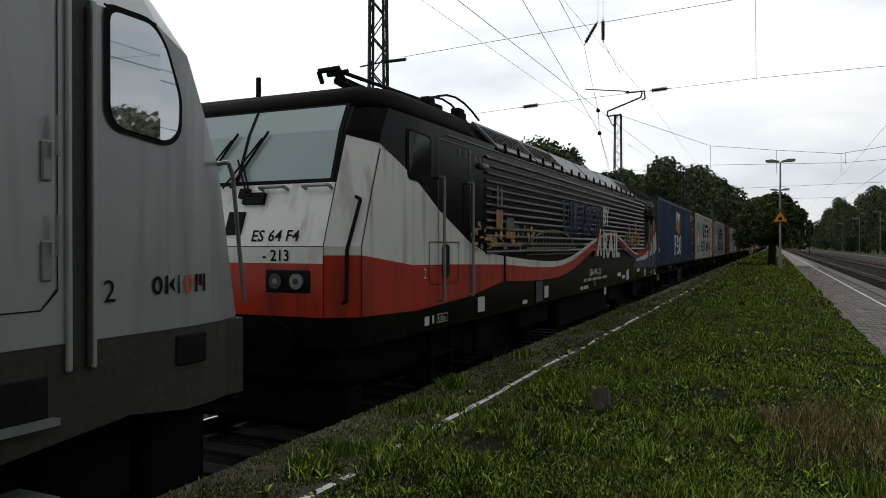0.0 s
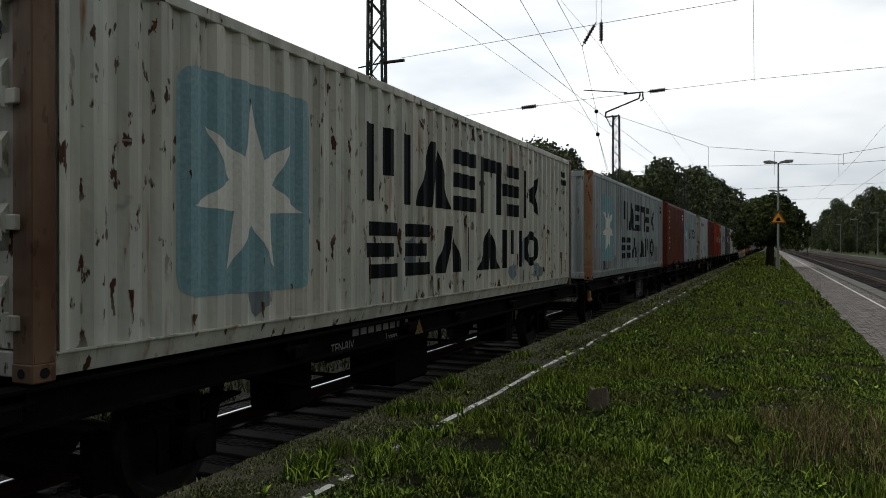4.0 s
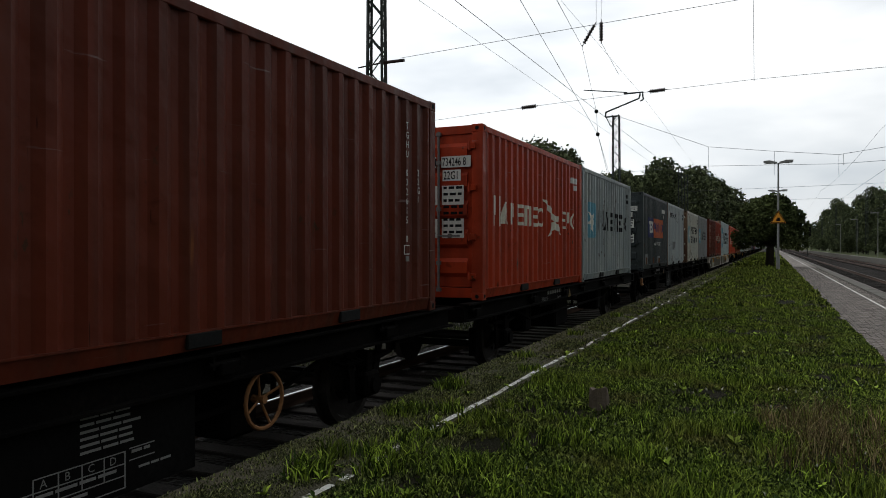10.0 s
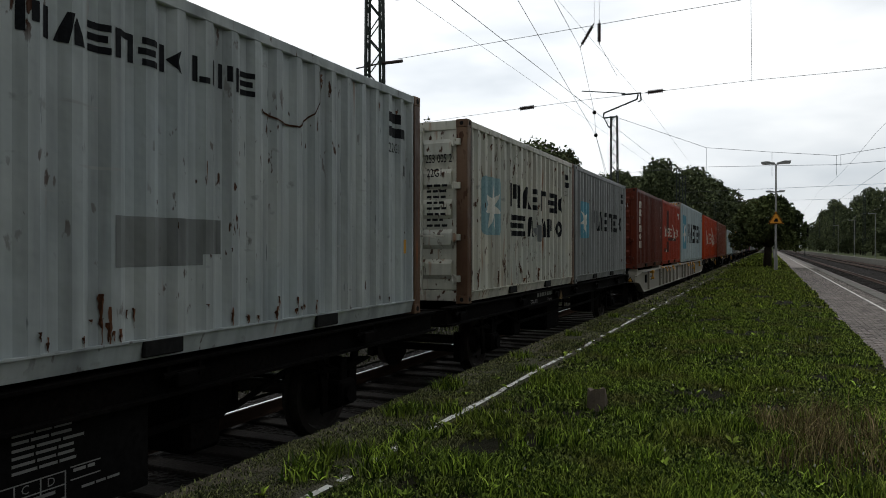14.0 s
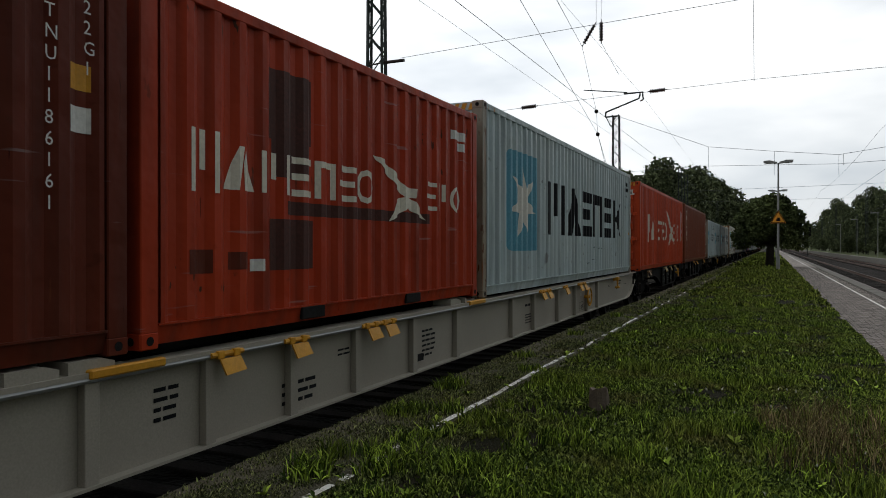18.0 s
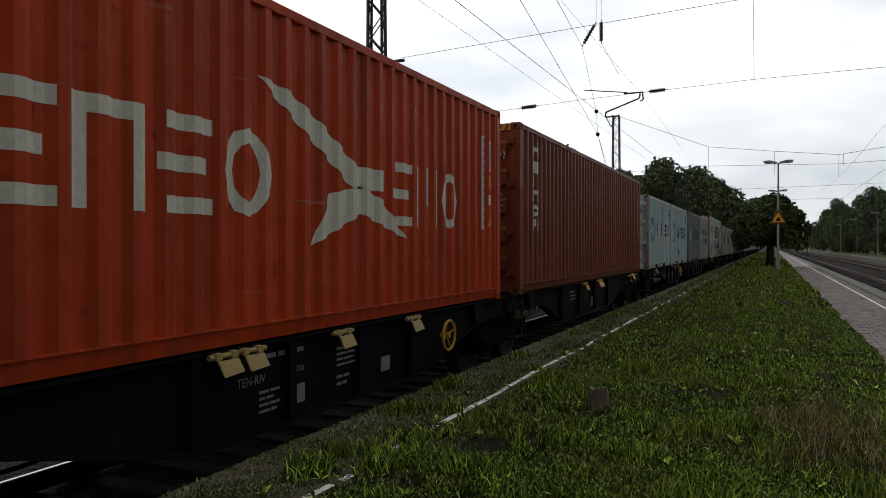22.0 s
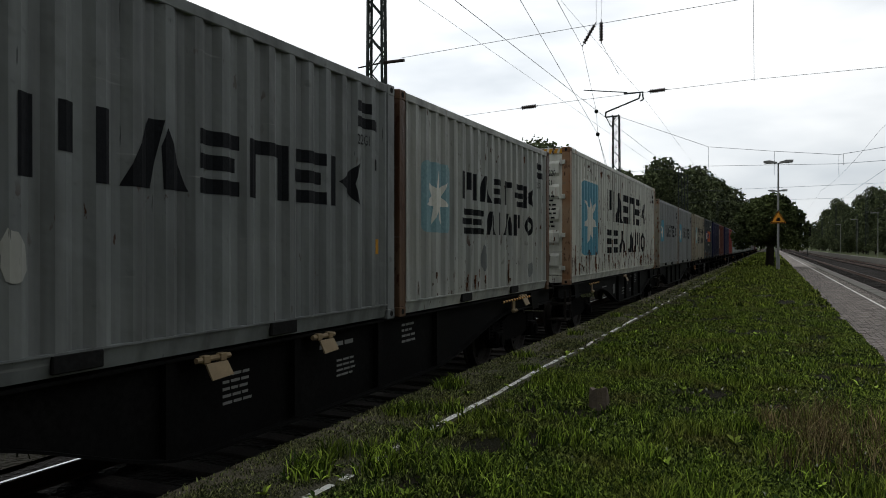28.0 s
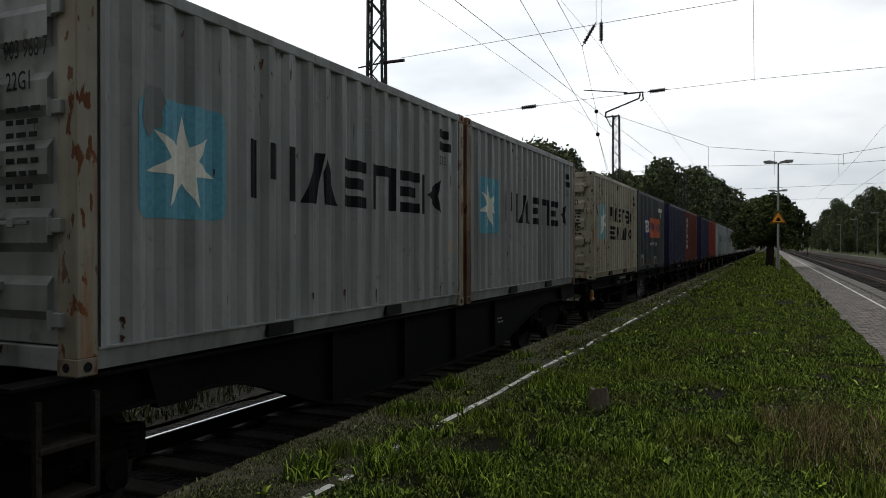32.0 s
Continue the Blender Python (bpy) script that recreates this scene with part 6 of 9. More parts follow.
            for a, c in zip(ringpts, ringpts[1:]):
                rod(bm, (a[0] * sx, a[1], a[2]), (c[0] * sx, c[1], c[2]), 0.014, 6)
            part("shunter_handle", bm, WHEEL, w, "bent steel hand rail")
    return on_train(w, s0, 0.0)


def coil_mesh():
    bm = bmesh.new()
    last = None
    for k in range(11):
        ring_v = [bm.verts.new(((0.085 if k % 2 else 0.06) * math.cos(a * math.pi / 5), (0.085 if k % 2 else 0.06) * math.sin(a * math.pi / 5), 0.023 * k)) for a in range(10)]
        if last:
            for i in range(10):
                j = (i + 1) % 10
                bm.faces.new((last[i], last[j], ring_v[j], ring_v[i]))
        else:
            bm.faces.new(ring_v[::-1])
        last = ring_v
    bm.faces.new(last)
    return mesh_of(bm, "coil_spring", WAGON)


def bogie(s, shrouded=False):
    b = thing("bogie", "black two-axle freight bogie with coil springs", "bogie", "bogies of the freight train")
    bm = bmesh.new()
    for sx in (-1, 1):
        pts = [(-1.25, 0.50), (-1.25, 0.72), (-0.55, 0.74), (-0.3, 0.82), (0.3, 0.82), (0.55, 0.74), (1.25, 0.72), (1.25, 0.50), (0.65, 0.48), (0.4, 0.40), (-0.4, 0.40), (-0.65, 0.48)]
        prism_x(bm, pts, sx * 1.0 - 0.05, sx * 1.0 + 0.05)
    box(bm, -1.0, 1.0, -0.18, 0.18, 0.50, 0.80, 0.02)
    part("bogie_frame", bm, WAGON, b)
    for y in (-0.9, 0.9):
        wheelset(b, y)
        for flip in () if shrouded else (0, 1):
            share("axle_box", ABOX, b, Matrix.Translation((0, y, 0)) @ (FLIP if flip else Matrix.Identity(4)))
    for y in (-1.12, -0.68, 0.68, 1.12):
        for sx in (-1, 1):
            share("coil_spring", cached("coil", coil_mesh), b, pose(sx * 1.0, y, 0.50))
    return on_train(b, s, 0.0)


def belly_outline(L, a, b, low, top, lean, lean2):
    """Fish-bellied girder: shallow over the bogies, deep between them."""
    pts = [(0, top), (0, top - 0.24), (a, top - 0.24)]
    for k in range(1, 8):
        f = k / 8
        e = f * f * (3 - 2 * f)
        pts.append((a + lean * f, top - 0.24 - (top - 0.24 - low) * e))
    pts += [(a + lean, low), (b - lean2, low)]
    for k in range(1, 8):
        f = k / 8
        e = f * f * (3 - 2 * f)
        pts.append((b - lean2 + lean2 * f, low + (top - 0.24 - low) * e))
    pts += [(b, top - 0.24), (L, top - 0.24), (L, top)]
    return pts


def hazard_rod(w, y0, y1, z):
    """A locking rod with yellow bands, and the hook under it."""
    bm = bmesh.new()
    rod(bm, (1.235, y0, z), (1.235, y1, z + 0.01), 0.018, 8)
    r = part("hazard_rod", bm, RUBBER, w, "black and yellow banded rod")
    bm = bmesh.new()
    rod(bm, (1.235, 0, 0), (1.235, 0.06, 0), 0.0195, 8)
    me = mesh_of(bm, "yellow_band", YELLOWP)
    n = int((y1 - y0) / 0.13)
    for k in range(n):
        share("yellow_band", me, r, pose(0, y0 + 0.03 + 0.13 * k, z + 0.01 * k / n))
    ym = (y0 + y1) / 2 - 0.1
    bm = bmesh.new()
    box(bm, 1.19, 1.21, ym - 0.06, ym + 0.06, z - 0.16, z)
    box(bm, 1.19, 1.25, ym - 0.10, ym + 0.10, z - 0.21, z - 0.15, 0.02)
    part("rope_hook", bm, TANP, w, "worn steel rope hook")


def belly_unit(s0, s1, deck, paint_mat, label, flaps, wheel_y=None, front=True, back=False, texts=(), plates=(), tables=(), rods=()):
    w = thing("container_wagon", label, "freight wagon", "wagons of the freight train")
    L = s1 - s0
    top = deck - 0.02
    a, lean, b, lean2 = (3.8, 2.6, 12.4, 3.0) if front else (1.65, 2.0, 10.8, 3.2)
    out = belly_outline(L, a, b, 0.40, top, lean, lean2)
    for sx in (1, -1):
        bm = bmesh.new()
        prism_x(bm, out, sx * 1.08 - 0.012, sx * 1.08 + 0.012)
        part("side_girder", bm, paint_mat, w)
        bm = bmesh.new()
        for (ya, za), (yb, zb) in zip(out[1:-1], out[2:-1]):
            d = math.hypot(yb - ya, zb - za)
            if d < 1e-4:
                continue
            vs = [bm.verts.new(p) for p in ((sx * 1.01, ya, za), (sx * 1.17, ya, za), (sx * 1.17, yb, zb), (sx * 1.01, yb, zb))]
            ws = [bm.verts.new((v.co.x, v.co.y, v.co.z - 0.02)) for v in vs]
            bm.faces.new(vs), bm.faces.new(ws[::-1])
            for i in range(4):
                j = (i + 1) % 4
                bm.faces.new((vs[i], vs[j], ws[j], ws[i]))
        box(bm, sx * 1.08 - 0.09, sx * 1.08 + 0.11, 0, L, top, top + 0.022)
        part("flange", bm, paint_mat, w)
        for k in range(4):
            y = a + lean - 0.3 + (b - lean2 - a - lean + 0.6) * k / 3
            bm = bmesh.new()
            prism_x(bm, [(y - 0.05, 0.43), (y + 0.05, 0.43), (y + 0.05, top), (y - 0.05, top)], sx * 1.09, sx * 1.16)
            part("stiffener", bm, paint_mat, w)
    bm = bmesh.new()
    for k in range(9):
        y = 0.15 + (L - 0.3) * k / 8
        box(bm, -1.07, 1.07, y - 0.07, y + 0.07, top - 0.22, top - 0.02)
    box(bm, -0.3, 0.3, 0, L, top - 0.28, top - 0.04)
    part("cross_beam", bm, WAGON, w)
    for y, m in flaps:
        share("folding_stop", m, w, pose(1.21, y, top - 0.02))
    if wheel_y:
        handwheel(w, 1.24, wheel_y, 0.80, 0.19, YELLOWP)
    if front:
        buffers(w, -0.05, -1)
    if back:
        buffers(w, L + 0.05, 1)
    share("footstep", STEP_WOOD, w, pose(0, 0.35, 0))
    for body, y, z, size in texts:
        write(body, size, DATAP, w, lambda u, v, y=y, z=z: (1.098, y + u, z + v), squeeze=0.9)
    for y, z, wd, h, rows in tables:
        plate_writing(w, 1.098, y, z, wd, h, rows)
    for y, z, wd, h in plates:
        bm = bmesh.new()
        box(bm, 1.095, 1.104, y, y + wd, z, z + h)
        part("label_plate", bm, DATAP, w, "pale label plate")
    for y0, y1 in rods:
        hazard_rod(w, y0, y1, top - 0.05)
    for y in (1.2, L - 1.2):
        bm = bmesh.new()
        prism_x(bm, [(y - 0.22, top), (y + 0.10, top), (y + 0.26, top - 0.30), (y - 0.12, top - 0.30)], 1.095, 1.175)
        part("end_bracket", bm, paint_mat, w)
    return on_train(w, s0, 0.0)


# loads on low two-axle units
units = [(26.75, 40.1, 1, 0, 0.62, 0), (40.50, 53.9, 0, 1, 0.62, 0), (54.55, 67.95, 1, 0, 0.68, 0), (68.25, 81.75, 0, 1, 0.5, 0), (82.6, 96.15, 1, 0, 0.5, 1),
         (96.50, 110.0, 0, 1, 0.55, 0), (110.9, 124.4, 1, 0, 0.48, 0), (124.7, 138.1, 0, 1, 0.5, 0), (246.75, 260.3, 1, 0, 0.5, 0), (260.8, 274.6, 0, 1, 0.5, 0), (275.6, 289.2, 1, 0, 0.5, 0)]
for s0, s1, fr, bk, sg, va in units:
    two_axle_unit(s0, s1, fr, bk, sg, True, va)
for i in range(11):
    a = 290.35 + 14.2 * i
    two_axle_unit(a, a + 13.45, i % 2 == 0, i % 2 == 1, 0.5, True, 0)

# the long light grey wagon
def long_wagon(s0, s1):
    w = thing("container_wagon", "light grey long container wagon with yellow folding stops", "freight wagon", "wagons of the freight train")
    L = s1 - s0
    top, low = 1.16, 0.46
    for sx in (1, -1):
        bm = bmesh.new()
        out = [(0.47, 1.05), (0.47, 0.84), (0.95, 0.82), (1.25, 0.72), (1.7, 0.55), (2.0, low), (L - 2.4, low), (L - 1.8, low), (L - 1.4, 0.49), (L - 1.0, 0.60), (L - 0.7, 0.76), (L - 0.42, 0.90), (L - 0.3, 0.93), (L - 0.3, top - 0.02), (1.7, top - 0.02)]
        prism_x(bm, out, sx * 1.12 - 0.012, sx * 1.12 + 0.012)
        part("side_girder", bm, WAGON_LIGHT, w)
        bm = bmesh.new()
        box(bm, sx * 1.12 - 0.10, sx * 1.12 + 0.11, 1.7, L - 0.35, top - 0.02, top + 0.012)
        vs = [bm.verts.new(p) for p in ((sx * 1.02, 0.47, 1.04), (sx * 1.23, 0.47, 1.04), (sx * 1.23, 1.7, top + 0.012), (sx * 1.02, 1.7, top + 0.012))]
        ws = [bm.verts.new((v.co.x, v.co.y, v.co.z - 0.03)) for v in vs]
        bm.faces.new(vs), bm.faces.new(ws[::-1])
        for i in range(4):
            j = (i + 1) % 4
            bm.faces.new((vs[i], vs[j], ws[j], ws[i]))
        for (ya, za), (yb, zb) in zip(out[1:-2], out[2:-1]):
            vs = [bm.verts.new(p) for p in ((sx * 1.04, ya, za), (sx * 1.22, ya, za), (sx * 1.22, yb, zb), (sx * 1.04, yb, zb))]
            ws = [bm.verts.new((v.co.x, v.co.y, v.co.z - 0.02)) for v in vs]
            bm.faces.new(vs), bm.faces.new(ws[::-1])
            for i in range(4):
                j = (i + 1) % 4
                bm.faces.new((vs[i], vs[j], ws[j], ws[i]))
        part("flange", bm, WAGON_LIGHT, w)
        for y in (3.4, 6.3, 7.35, 8.4, 9.5, 10.8, 12.1, 14.4, 15.6, 17.2, 18.6, 19.7, 20.8):
            m = frame_bar("stiffener", WAGON_LIGHT, (1.132, 1.20, -0.055, 0.055, low, top - 0.02), 0.004)
            share("stiffener", m, w, pose(0, y, 0) if sx == 1 else Matrix.Translation((0, y, 0)) @ FLIP)
    bm = bmesh.new()
    for k in range(16):
        y = 0.9 + (L - 2.0) * k / 15
        box(bm, -1.11, 1.11, y - 0.07, y + 0.07, 0.85, 1.12)
    box(bm, -0.3, 0.3, 0.5, L - 0.8, 0.70, 1.06)
    part("cross_beam", bm, WAGON, w)
    bm = bmesh.new()
    rod(bm, (1.21, 1.7, top - 0.035), (1.21, L - 1.6, top - 0.035), 0.022, 8)
    part("locking_shaft", bm, STEEL, w, "thin bare steel shaft")
    for y in (7.49, 8.39, 9.69, 10.06, 15.9, 16.3, 17.55, 18.75, 19.15):
        share("folding_stop", FLAP_BRIGHT, w, pose(1.23, y, top - 0.03))
    bm = bmesh.new()
    box(bm, 1.19, 1.25, 6.25, 6.86, top - 0.03, top + 0.03, 0.01)
    part("yellow_sleeve", bm, YELLOWP, w)
    bm = bmesh.new()
    box(bm, 1.19, 1.25, 12.4, 13.0, top - 0.03, top + 0.03, 0.01)
    part("yellow_sleeve", bm, YELLOWP, w)
    for y in (3.75, 22.9):
        bm = bmesh.new()
        box(bm, 1.15, 1.30, y - 0.12, y + 0.12, top - 0.13, top - 0.03, 0.015)
        box(bm, 1.24, 1.28, y - 0.04, y + 0.04, top - 0.30, top - 0.10, 0.01)
        box(bm, 1.20, 1.32, y - 0.08, y + 0.08, top - 0.34, top - 0.28, 0.02)
        part("rope_hook", bm, YELLOWP, w, "yellow rope hook")
    bm = bmesh.new()
    box(bm, -1.18, 1.18, 0.43, 0.47, 0.82, 1.10, 0.006)
    part("headstock", bm, WAGON_LIGHT, w, "light grey front plate")
    bm = bmesh.new()
    box(bm, 0.86, 0.96, 0.39, 0.43, 1.0, 1.09, 0.01)
    part("tail_lamp", bm, REDP, w, "small red lamp")
    # black disc painted for the dark inside of the hole
    bm = bmesh.new()
    wheel_disc(bm, 1.130, 1.135, 23.45, 0.80, 0.045, 14)
    part("girder_hole", bm, RUBBER, w)
    write("19.30m", 0.09, BLACKP, w, lambda u, v: (1.136, 22.25 + u, 0.88 + v))
    handwheel(w, 1.26, 19.6, 0.80, 0.20, YELLOWP)
    # a bordered plate with a hatched figure under the hand wheel
    side = lambda u, v: (1.135, 19.14 + u, v)
    flat_paint("plate_border", [rect(0, 0.36, 0.515, 0.522), rect(0, 0.36, 0.693, 0.70), rect(0, 0.007, 0.522, 0.693), rect(0.353, 0.36, 0.522, 0.693)], BLACKP, w, side, "thin black border")
    flat_paint("hatched_figure", [[(0.13, 0.535 + 0.045 * k), (0.32, 0.575 + 0.045 * k), (0.32, 0.597 + 0.045 * k), (0.13, 0.557 + 0.045 * k)] for k in range(2)], BLACKP, w, side, "black hatched figure")
    flat_paint("small_figure", [rect(0.02, 0.09, 0.545, 0.565), rect(0.03, 0.08, 0.60, 0.612)], BLACKP, w, side, "small black figure")
    flat_paint("white_label", [rect(0.11, 0.15, 0.84, 0.90)], WHITEP, w, side, "small white label")
    for y in (0.75, 5.9, 6.3, 12.0, 12.5, L - 1.2):
        bm = bmesh.new()
        zt, zb = (1.25 if y < 12.2 else 1.2), (top if y > 1 else 1.05)
        prism_x(bm, [(y - 0.17, zb), (y + 0.17, zb), (y + 0.17, zb + 0.06), (y + 0.07, zt), (y - 0.10, zt), (y - 0.17, zb + 0.09)], 0.94, 1.20)
        part("pedestal", bm, WAGON_LIGHT, w)
    bm = bmesh.new()
    box(bm, 1.135, 1.17, 2.72, 3.02, 0.72, 1.0, 0.01)
    part("label_holder", bm, WAGON_GREY, w)
    write("R 75m", 0.075, BLACKP, w, lambda u, v: (1.137, 3.08 + u, 0.73 + v))
    flat_paint("warning_triangle", [[(0.93, 0.845), (1.13, 0.845), (1.03, 1.02)]], RUBBER, w, lambda u, v: (u, 0.427, v), "black-edged warning triangle")
    flat_paint("warning_face", [[(0.965, 0.863), (1.095, 0.863), (1.03, 0.98)]], YELLOWP, w, lambda u, v: (u, 0.424, v), "yellow warning triangle face")
    for y, z, wd, h, r in ((6.85, 0.68, 0.26, 0.28, 4), (8.3, 0.50, 0.6, 0.24, 3), (11.1, 0.56, 0.4, 0.36, 6), (15.2, 0.84, 0.5, 0.1, 1), (15.2, 0.58, 0.6, 0.18, 4), (4.0, 0.7, 0.3, 0.22, 2), (9.2, 0.84, 0.25, 0.09, 2), (23.6, 0.86, 0.5, 0.14, 2), (24.5, 0.82, 0.5, 0.05, 1)):
        plate_writing(w, 1.136, y, z, wd, h, r, BLACKP)
    # black box stands for the dark inside of the opening
    bm = bmesh.new()
    box(bm, 1.133, 1.16, 10.9, 11.1, 0.56, 0.64)
    part("drain_opening", bm, RUBBER, w)
    buffers(w, 0.10, -1)
    buffers(w, L - 0.6, 1)
    share("footstep", STEP, w, pose(0, L - 0.4, 0))
    return on_train(w, s0, 0.0)


long_wagon(139.0, 165.35)
bogie(141.5, True)
bogie(161.8, True)

GREY_LABEL = "dark grey articulated container wagon with fish-bellied girder"
belly_unit(165.5, 178.5, DECK_C, WAGON_GREY, GREY_LABEL, [(2.25, FLAP_PALE), (6.35, FLAP), (6.66, FLAP), (8.04, FLAP), (9.58, FLAP)], 10.55, True, False,
           (("TEN-RIV", 6.62, 0.79, 0.11), ("Sggrss", 7.3, 0.81, 0.11)), ((7.35, 0.52, 0.2, 0.17), (9.0, 0.56, 0.2, 0.16)), ((6.9, 0.93, 0.75, 0.10, 1), (6.9, 0.50, 0.3, 0.22, 4), (8.1, 0.72, 0.6, 0.22, 4), (8.1, 0.52, 0.25, 0.14, 2)), [(1.7, 2.7)])
belly_unit(178.65, 191.7, DECK_C, WAGON_GREY, GREY_LABEL, [(5.08, FLAP_BRIGHT), (6.48, FLAP_BRIGHT), (6.71, FLAP_BRIGHT), (11.15, FLAP_BRIGHT)], None, False, True,
           (), ((6.15, 0.53, 0.16, 0.2),), ((4.15, 0.74, 0.6, 0.24, 3), (11.8, 0.93, 0.5, 0.07, 1)), [(10.2, 12.0)])
belly_unit(192.5, 205.6, DECK_C, WAGON_GREY, GREY_LABEL, [(2.2, FLAP_PALE), (7.6, FLAP_PALE), (8.9, FLAP_PALE)], 10.0, True, False,
           (("Sggrss", 6.6, 0.80, 0.12),), ((5.2, 0.6, 0.2, 0.2),), ((6.2, 0.52, 0.7, 0.22, 4), (8.0, 0.55, 0.4, 0.3, 5)), [(1.6, 2.6)])
belly_unit(205.8, 219.0, DECK_C, WAGON_GREY, GREY_LABEL, [(3.72, FLAP_PALE), (5.2, FLAP_PALE), (11.2, FLAP_PALE)], None, False, True,
           (), (), ((3.95, 0.66, 0.35, 0.28, 5), (5.3, 0.90, 0.9, 0.10, 1), (5.6, 0.62, 0.4, 0.2, 4), (7.0, 0.78, 0.35, 0.26, 4)), [(10.1, 11.6)])
belly_unit(219.7, 232.8, DECK_C, WAGON_GREY, GREY_LABEL, [(6.73, FLAP_PALE)], None, True, False,
           (("Sggrss", 7.55, 0.83, 0.11),), ((5.6, 0.66, 0.16, 0.26),), ((7.45, 0.95, 0.45, 0.07, 1), (6.9, 0.52, 0.45, 0.24, 3), (8.95, 0.80, 0.4, 0.28, 5), (8.2, 0.99, 0.5, 0.07, 2), (8.1, 0.56, 0.3, 0.12, 2), (4.2, 0.86, 0.6, 0.06, 1)), [(2.1, 3.2)])
belly_unit(232.95, 246.0, DECK_C, WAGON_GREY, GREY_LABEL, [], None, False, True, (), (), ((8.0, 0.7, 0.4, 0.12, 2),))
ring_at = lambda q, a: (184.3 - 178.65 + q * math.cos(a * math.pi / 8), 0.79 + q * math.sin(a * math.pi / 8))
flat_paint("round_emblem", [[ring_at(0.085, k), ring_at(0.13, k), ring_at(0.13, k + 1), ring_at(0.085, k + 1)] for k in range(16)] + [rect(184.3 - 178.65 - 0.19, 184.3 - 178.65 + 0.19, 0.775, 0.805)], P_BROWN, [m[0] for m in MOVERS if m[1] == 178.65][-1], lambda u, v: (1.098, u, v), "dull red round emblem")
for a in (165.5, 192.5, 219.7):
    bogie(a + 1.75)
    bogie(a + 13.08)
    bogie(a + 24.55)

# ------------------------------------------------------------------ locomotives
def livery(name, a, b, grime, rough, spec, amount=1.0):
    """Glossy locomotive paint with faint runs of road dirt."""
    m, n, l, p = nodes_of(name)
    v = spread(n, l, (1, 1, 1))
    c = blend(n, l, noise_fac(n, l, v, 1.3, 0.35, 0.68), a, b)
    run = noise_fac(n, l, spread(n, l, (6.0, 6.0, 0.45)), 1.0, 0.56 - 0.06 * amount, 0.80 - 0.06 * amount, 6)
    c = blend(n, l, run, c, grime)
    spot = noise_fac(n, l, v, 4.5, 0.60, 0.78, 6)
    c = blend(n, l, spot, c, tuple(0.6 * x + 0.4 * y for x, y in zip(a, grime)))
    l.new(c, p.inputs["Base Color"])
    p.inputs["Roughness"].default_value = rough
    p.inputs["Specular IOR Level"].default_value = spec
    return m


LOCO_BLACK = livery("loco_black_paint", (0.0055, 0.0055, 0.006), (0.008, 0.008, 0.0085), (0.016, 0.013, 0.011), 0.2, 0.05)
LOCO_WHITE = livery("loco_white_paint", (0.80, 0.79, 0.76), (0.70, 0.69, 0.66), (0.42, 0.39, 0.35), 0.22, 0.45, 0.7)
LOCO_RED = livery("loco_red_paint", (0.50, 0.042, 0.020), (0.44, 0.038, 0.020), (0.16, 0.03, 0.02), 0.22, 0.35)
LOCO_BLUE = surface("loco_blue_paint", (0.022, 0.05, 0.22), (0.02, 0.04, 0.17), 1.2, 0.2, 0.0, 15, 0.0)
LOCO_GREY = livery("loco_silver_grey_paint", (0.34, 0.36, 0.36), (0.38, 0.40, 0.395), (0.27, 0.28, 0.275), 0.33, 0.5, 0.3)
LOCO_GREY.node_tree.nodes["Principled BSDF"].inputs["Metallic"].default_value = 0.35
LOCO_LOW = surface("loco_lower_grey", (0.042, 0.040, 0.036), (0.060, 0.056, 0.050), 1.4, 0.55, 0.0, 20, 0.1)
LOCO_ROOF = surface("loco_roof_grey", (0.092, 0.096, 0.102), (0.070, 0.074, 0.079), 1.2, 0.4, 0.0, 20, 0.1)
# near-black with hardly any gloss, for running gear and roof
MATT_BLACK = surface("matt_black_steel", (0.007, 0.0065, 0.006), (0.014, 0.013, 0.012), 2.0, 0.85, 0.0, 25, 0.4, 0.004, 0.03)
CITY_GREEN = surface("printed_copper_green", (0.06, 0.13, 0.10), (0.04, 0.08, 0.06), 3, 0.4)
BLUE_DIM = surface("printed_dim_blue", (0.017, 0.024, 0.095), (0.012, 0.017, 0.055), 2.0, 0.25)
GLOW_GOLD = surface("printed_gold_specks", (0.62, 0.36, 0.09), (0.40, 0.20, 0.05), 6.0, 0.4, 0.0, 12, 0.0)
PALE_PRINT = surface("printed_pale_stone", (0.20, 0.17, 0.12), (0.10, 0.08, 0.055), 4.0, 0.4)
DIM_PRINT = surface("printed_dim_letters", (0.055, 0.055, 0.058), (0.035, 0.035, 0.037), 4.0, 0.4)
LAMP_RIM = glass("lamp_rim_glass", (0.20, 0.21, 0.21), 0.2)
LAMP_DARK = glass("unlit_lamp_glass", (0.015, 0.015, 0.016), 0.1)
CAB_MIRROR = glass("sky_reflecting_cab_glass", (0.80, 0.82, 0.83), 0.02, 1.0)
CAB_MIRROR.node_tree.nodes["Principled BSDF"].inputs["Metallic"].default_value = 0.9
CAB_DUSK = glass("dusty_cab_glass", (0.05, 0.055, 0.055), 0.05, 0.9)
AMBER = surface("printed_amber_lights", (0.42, 0.20, 0.05), (0.20, 0.09, 0.03), 3.0, 0.4, 0.0, 9, 0.05)


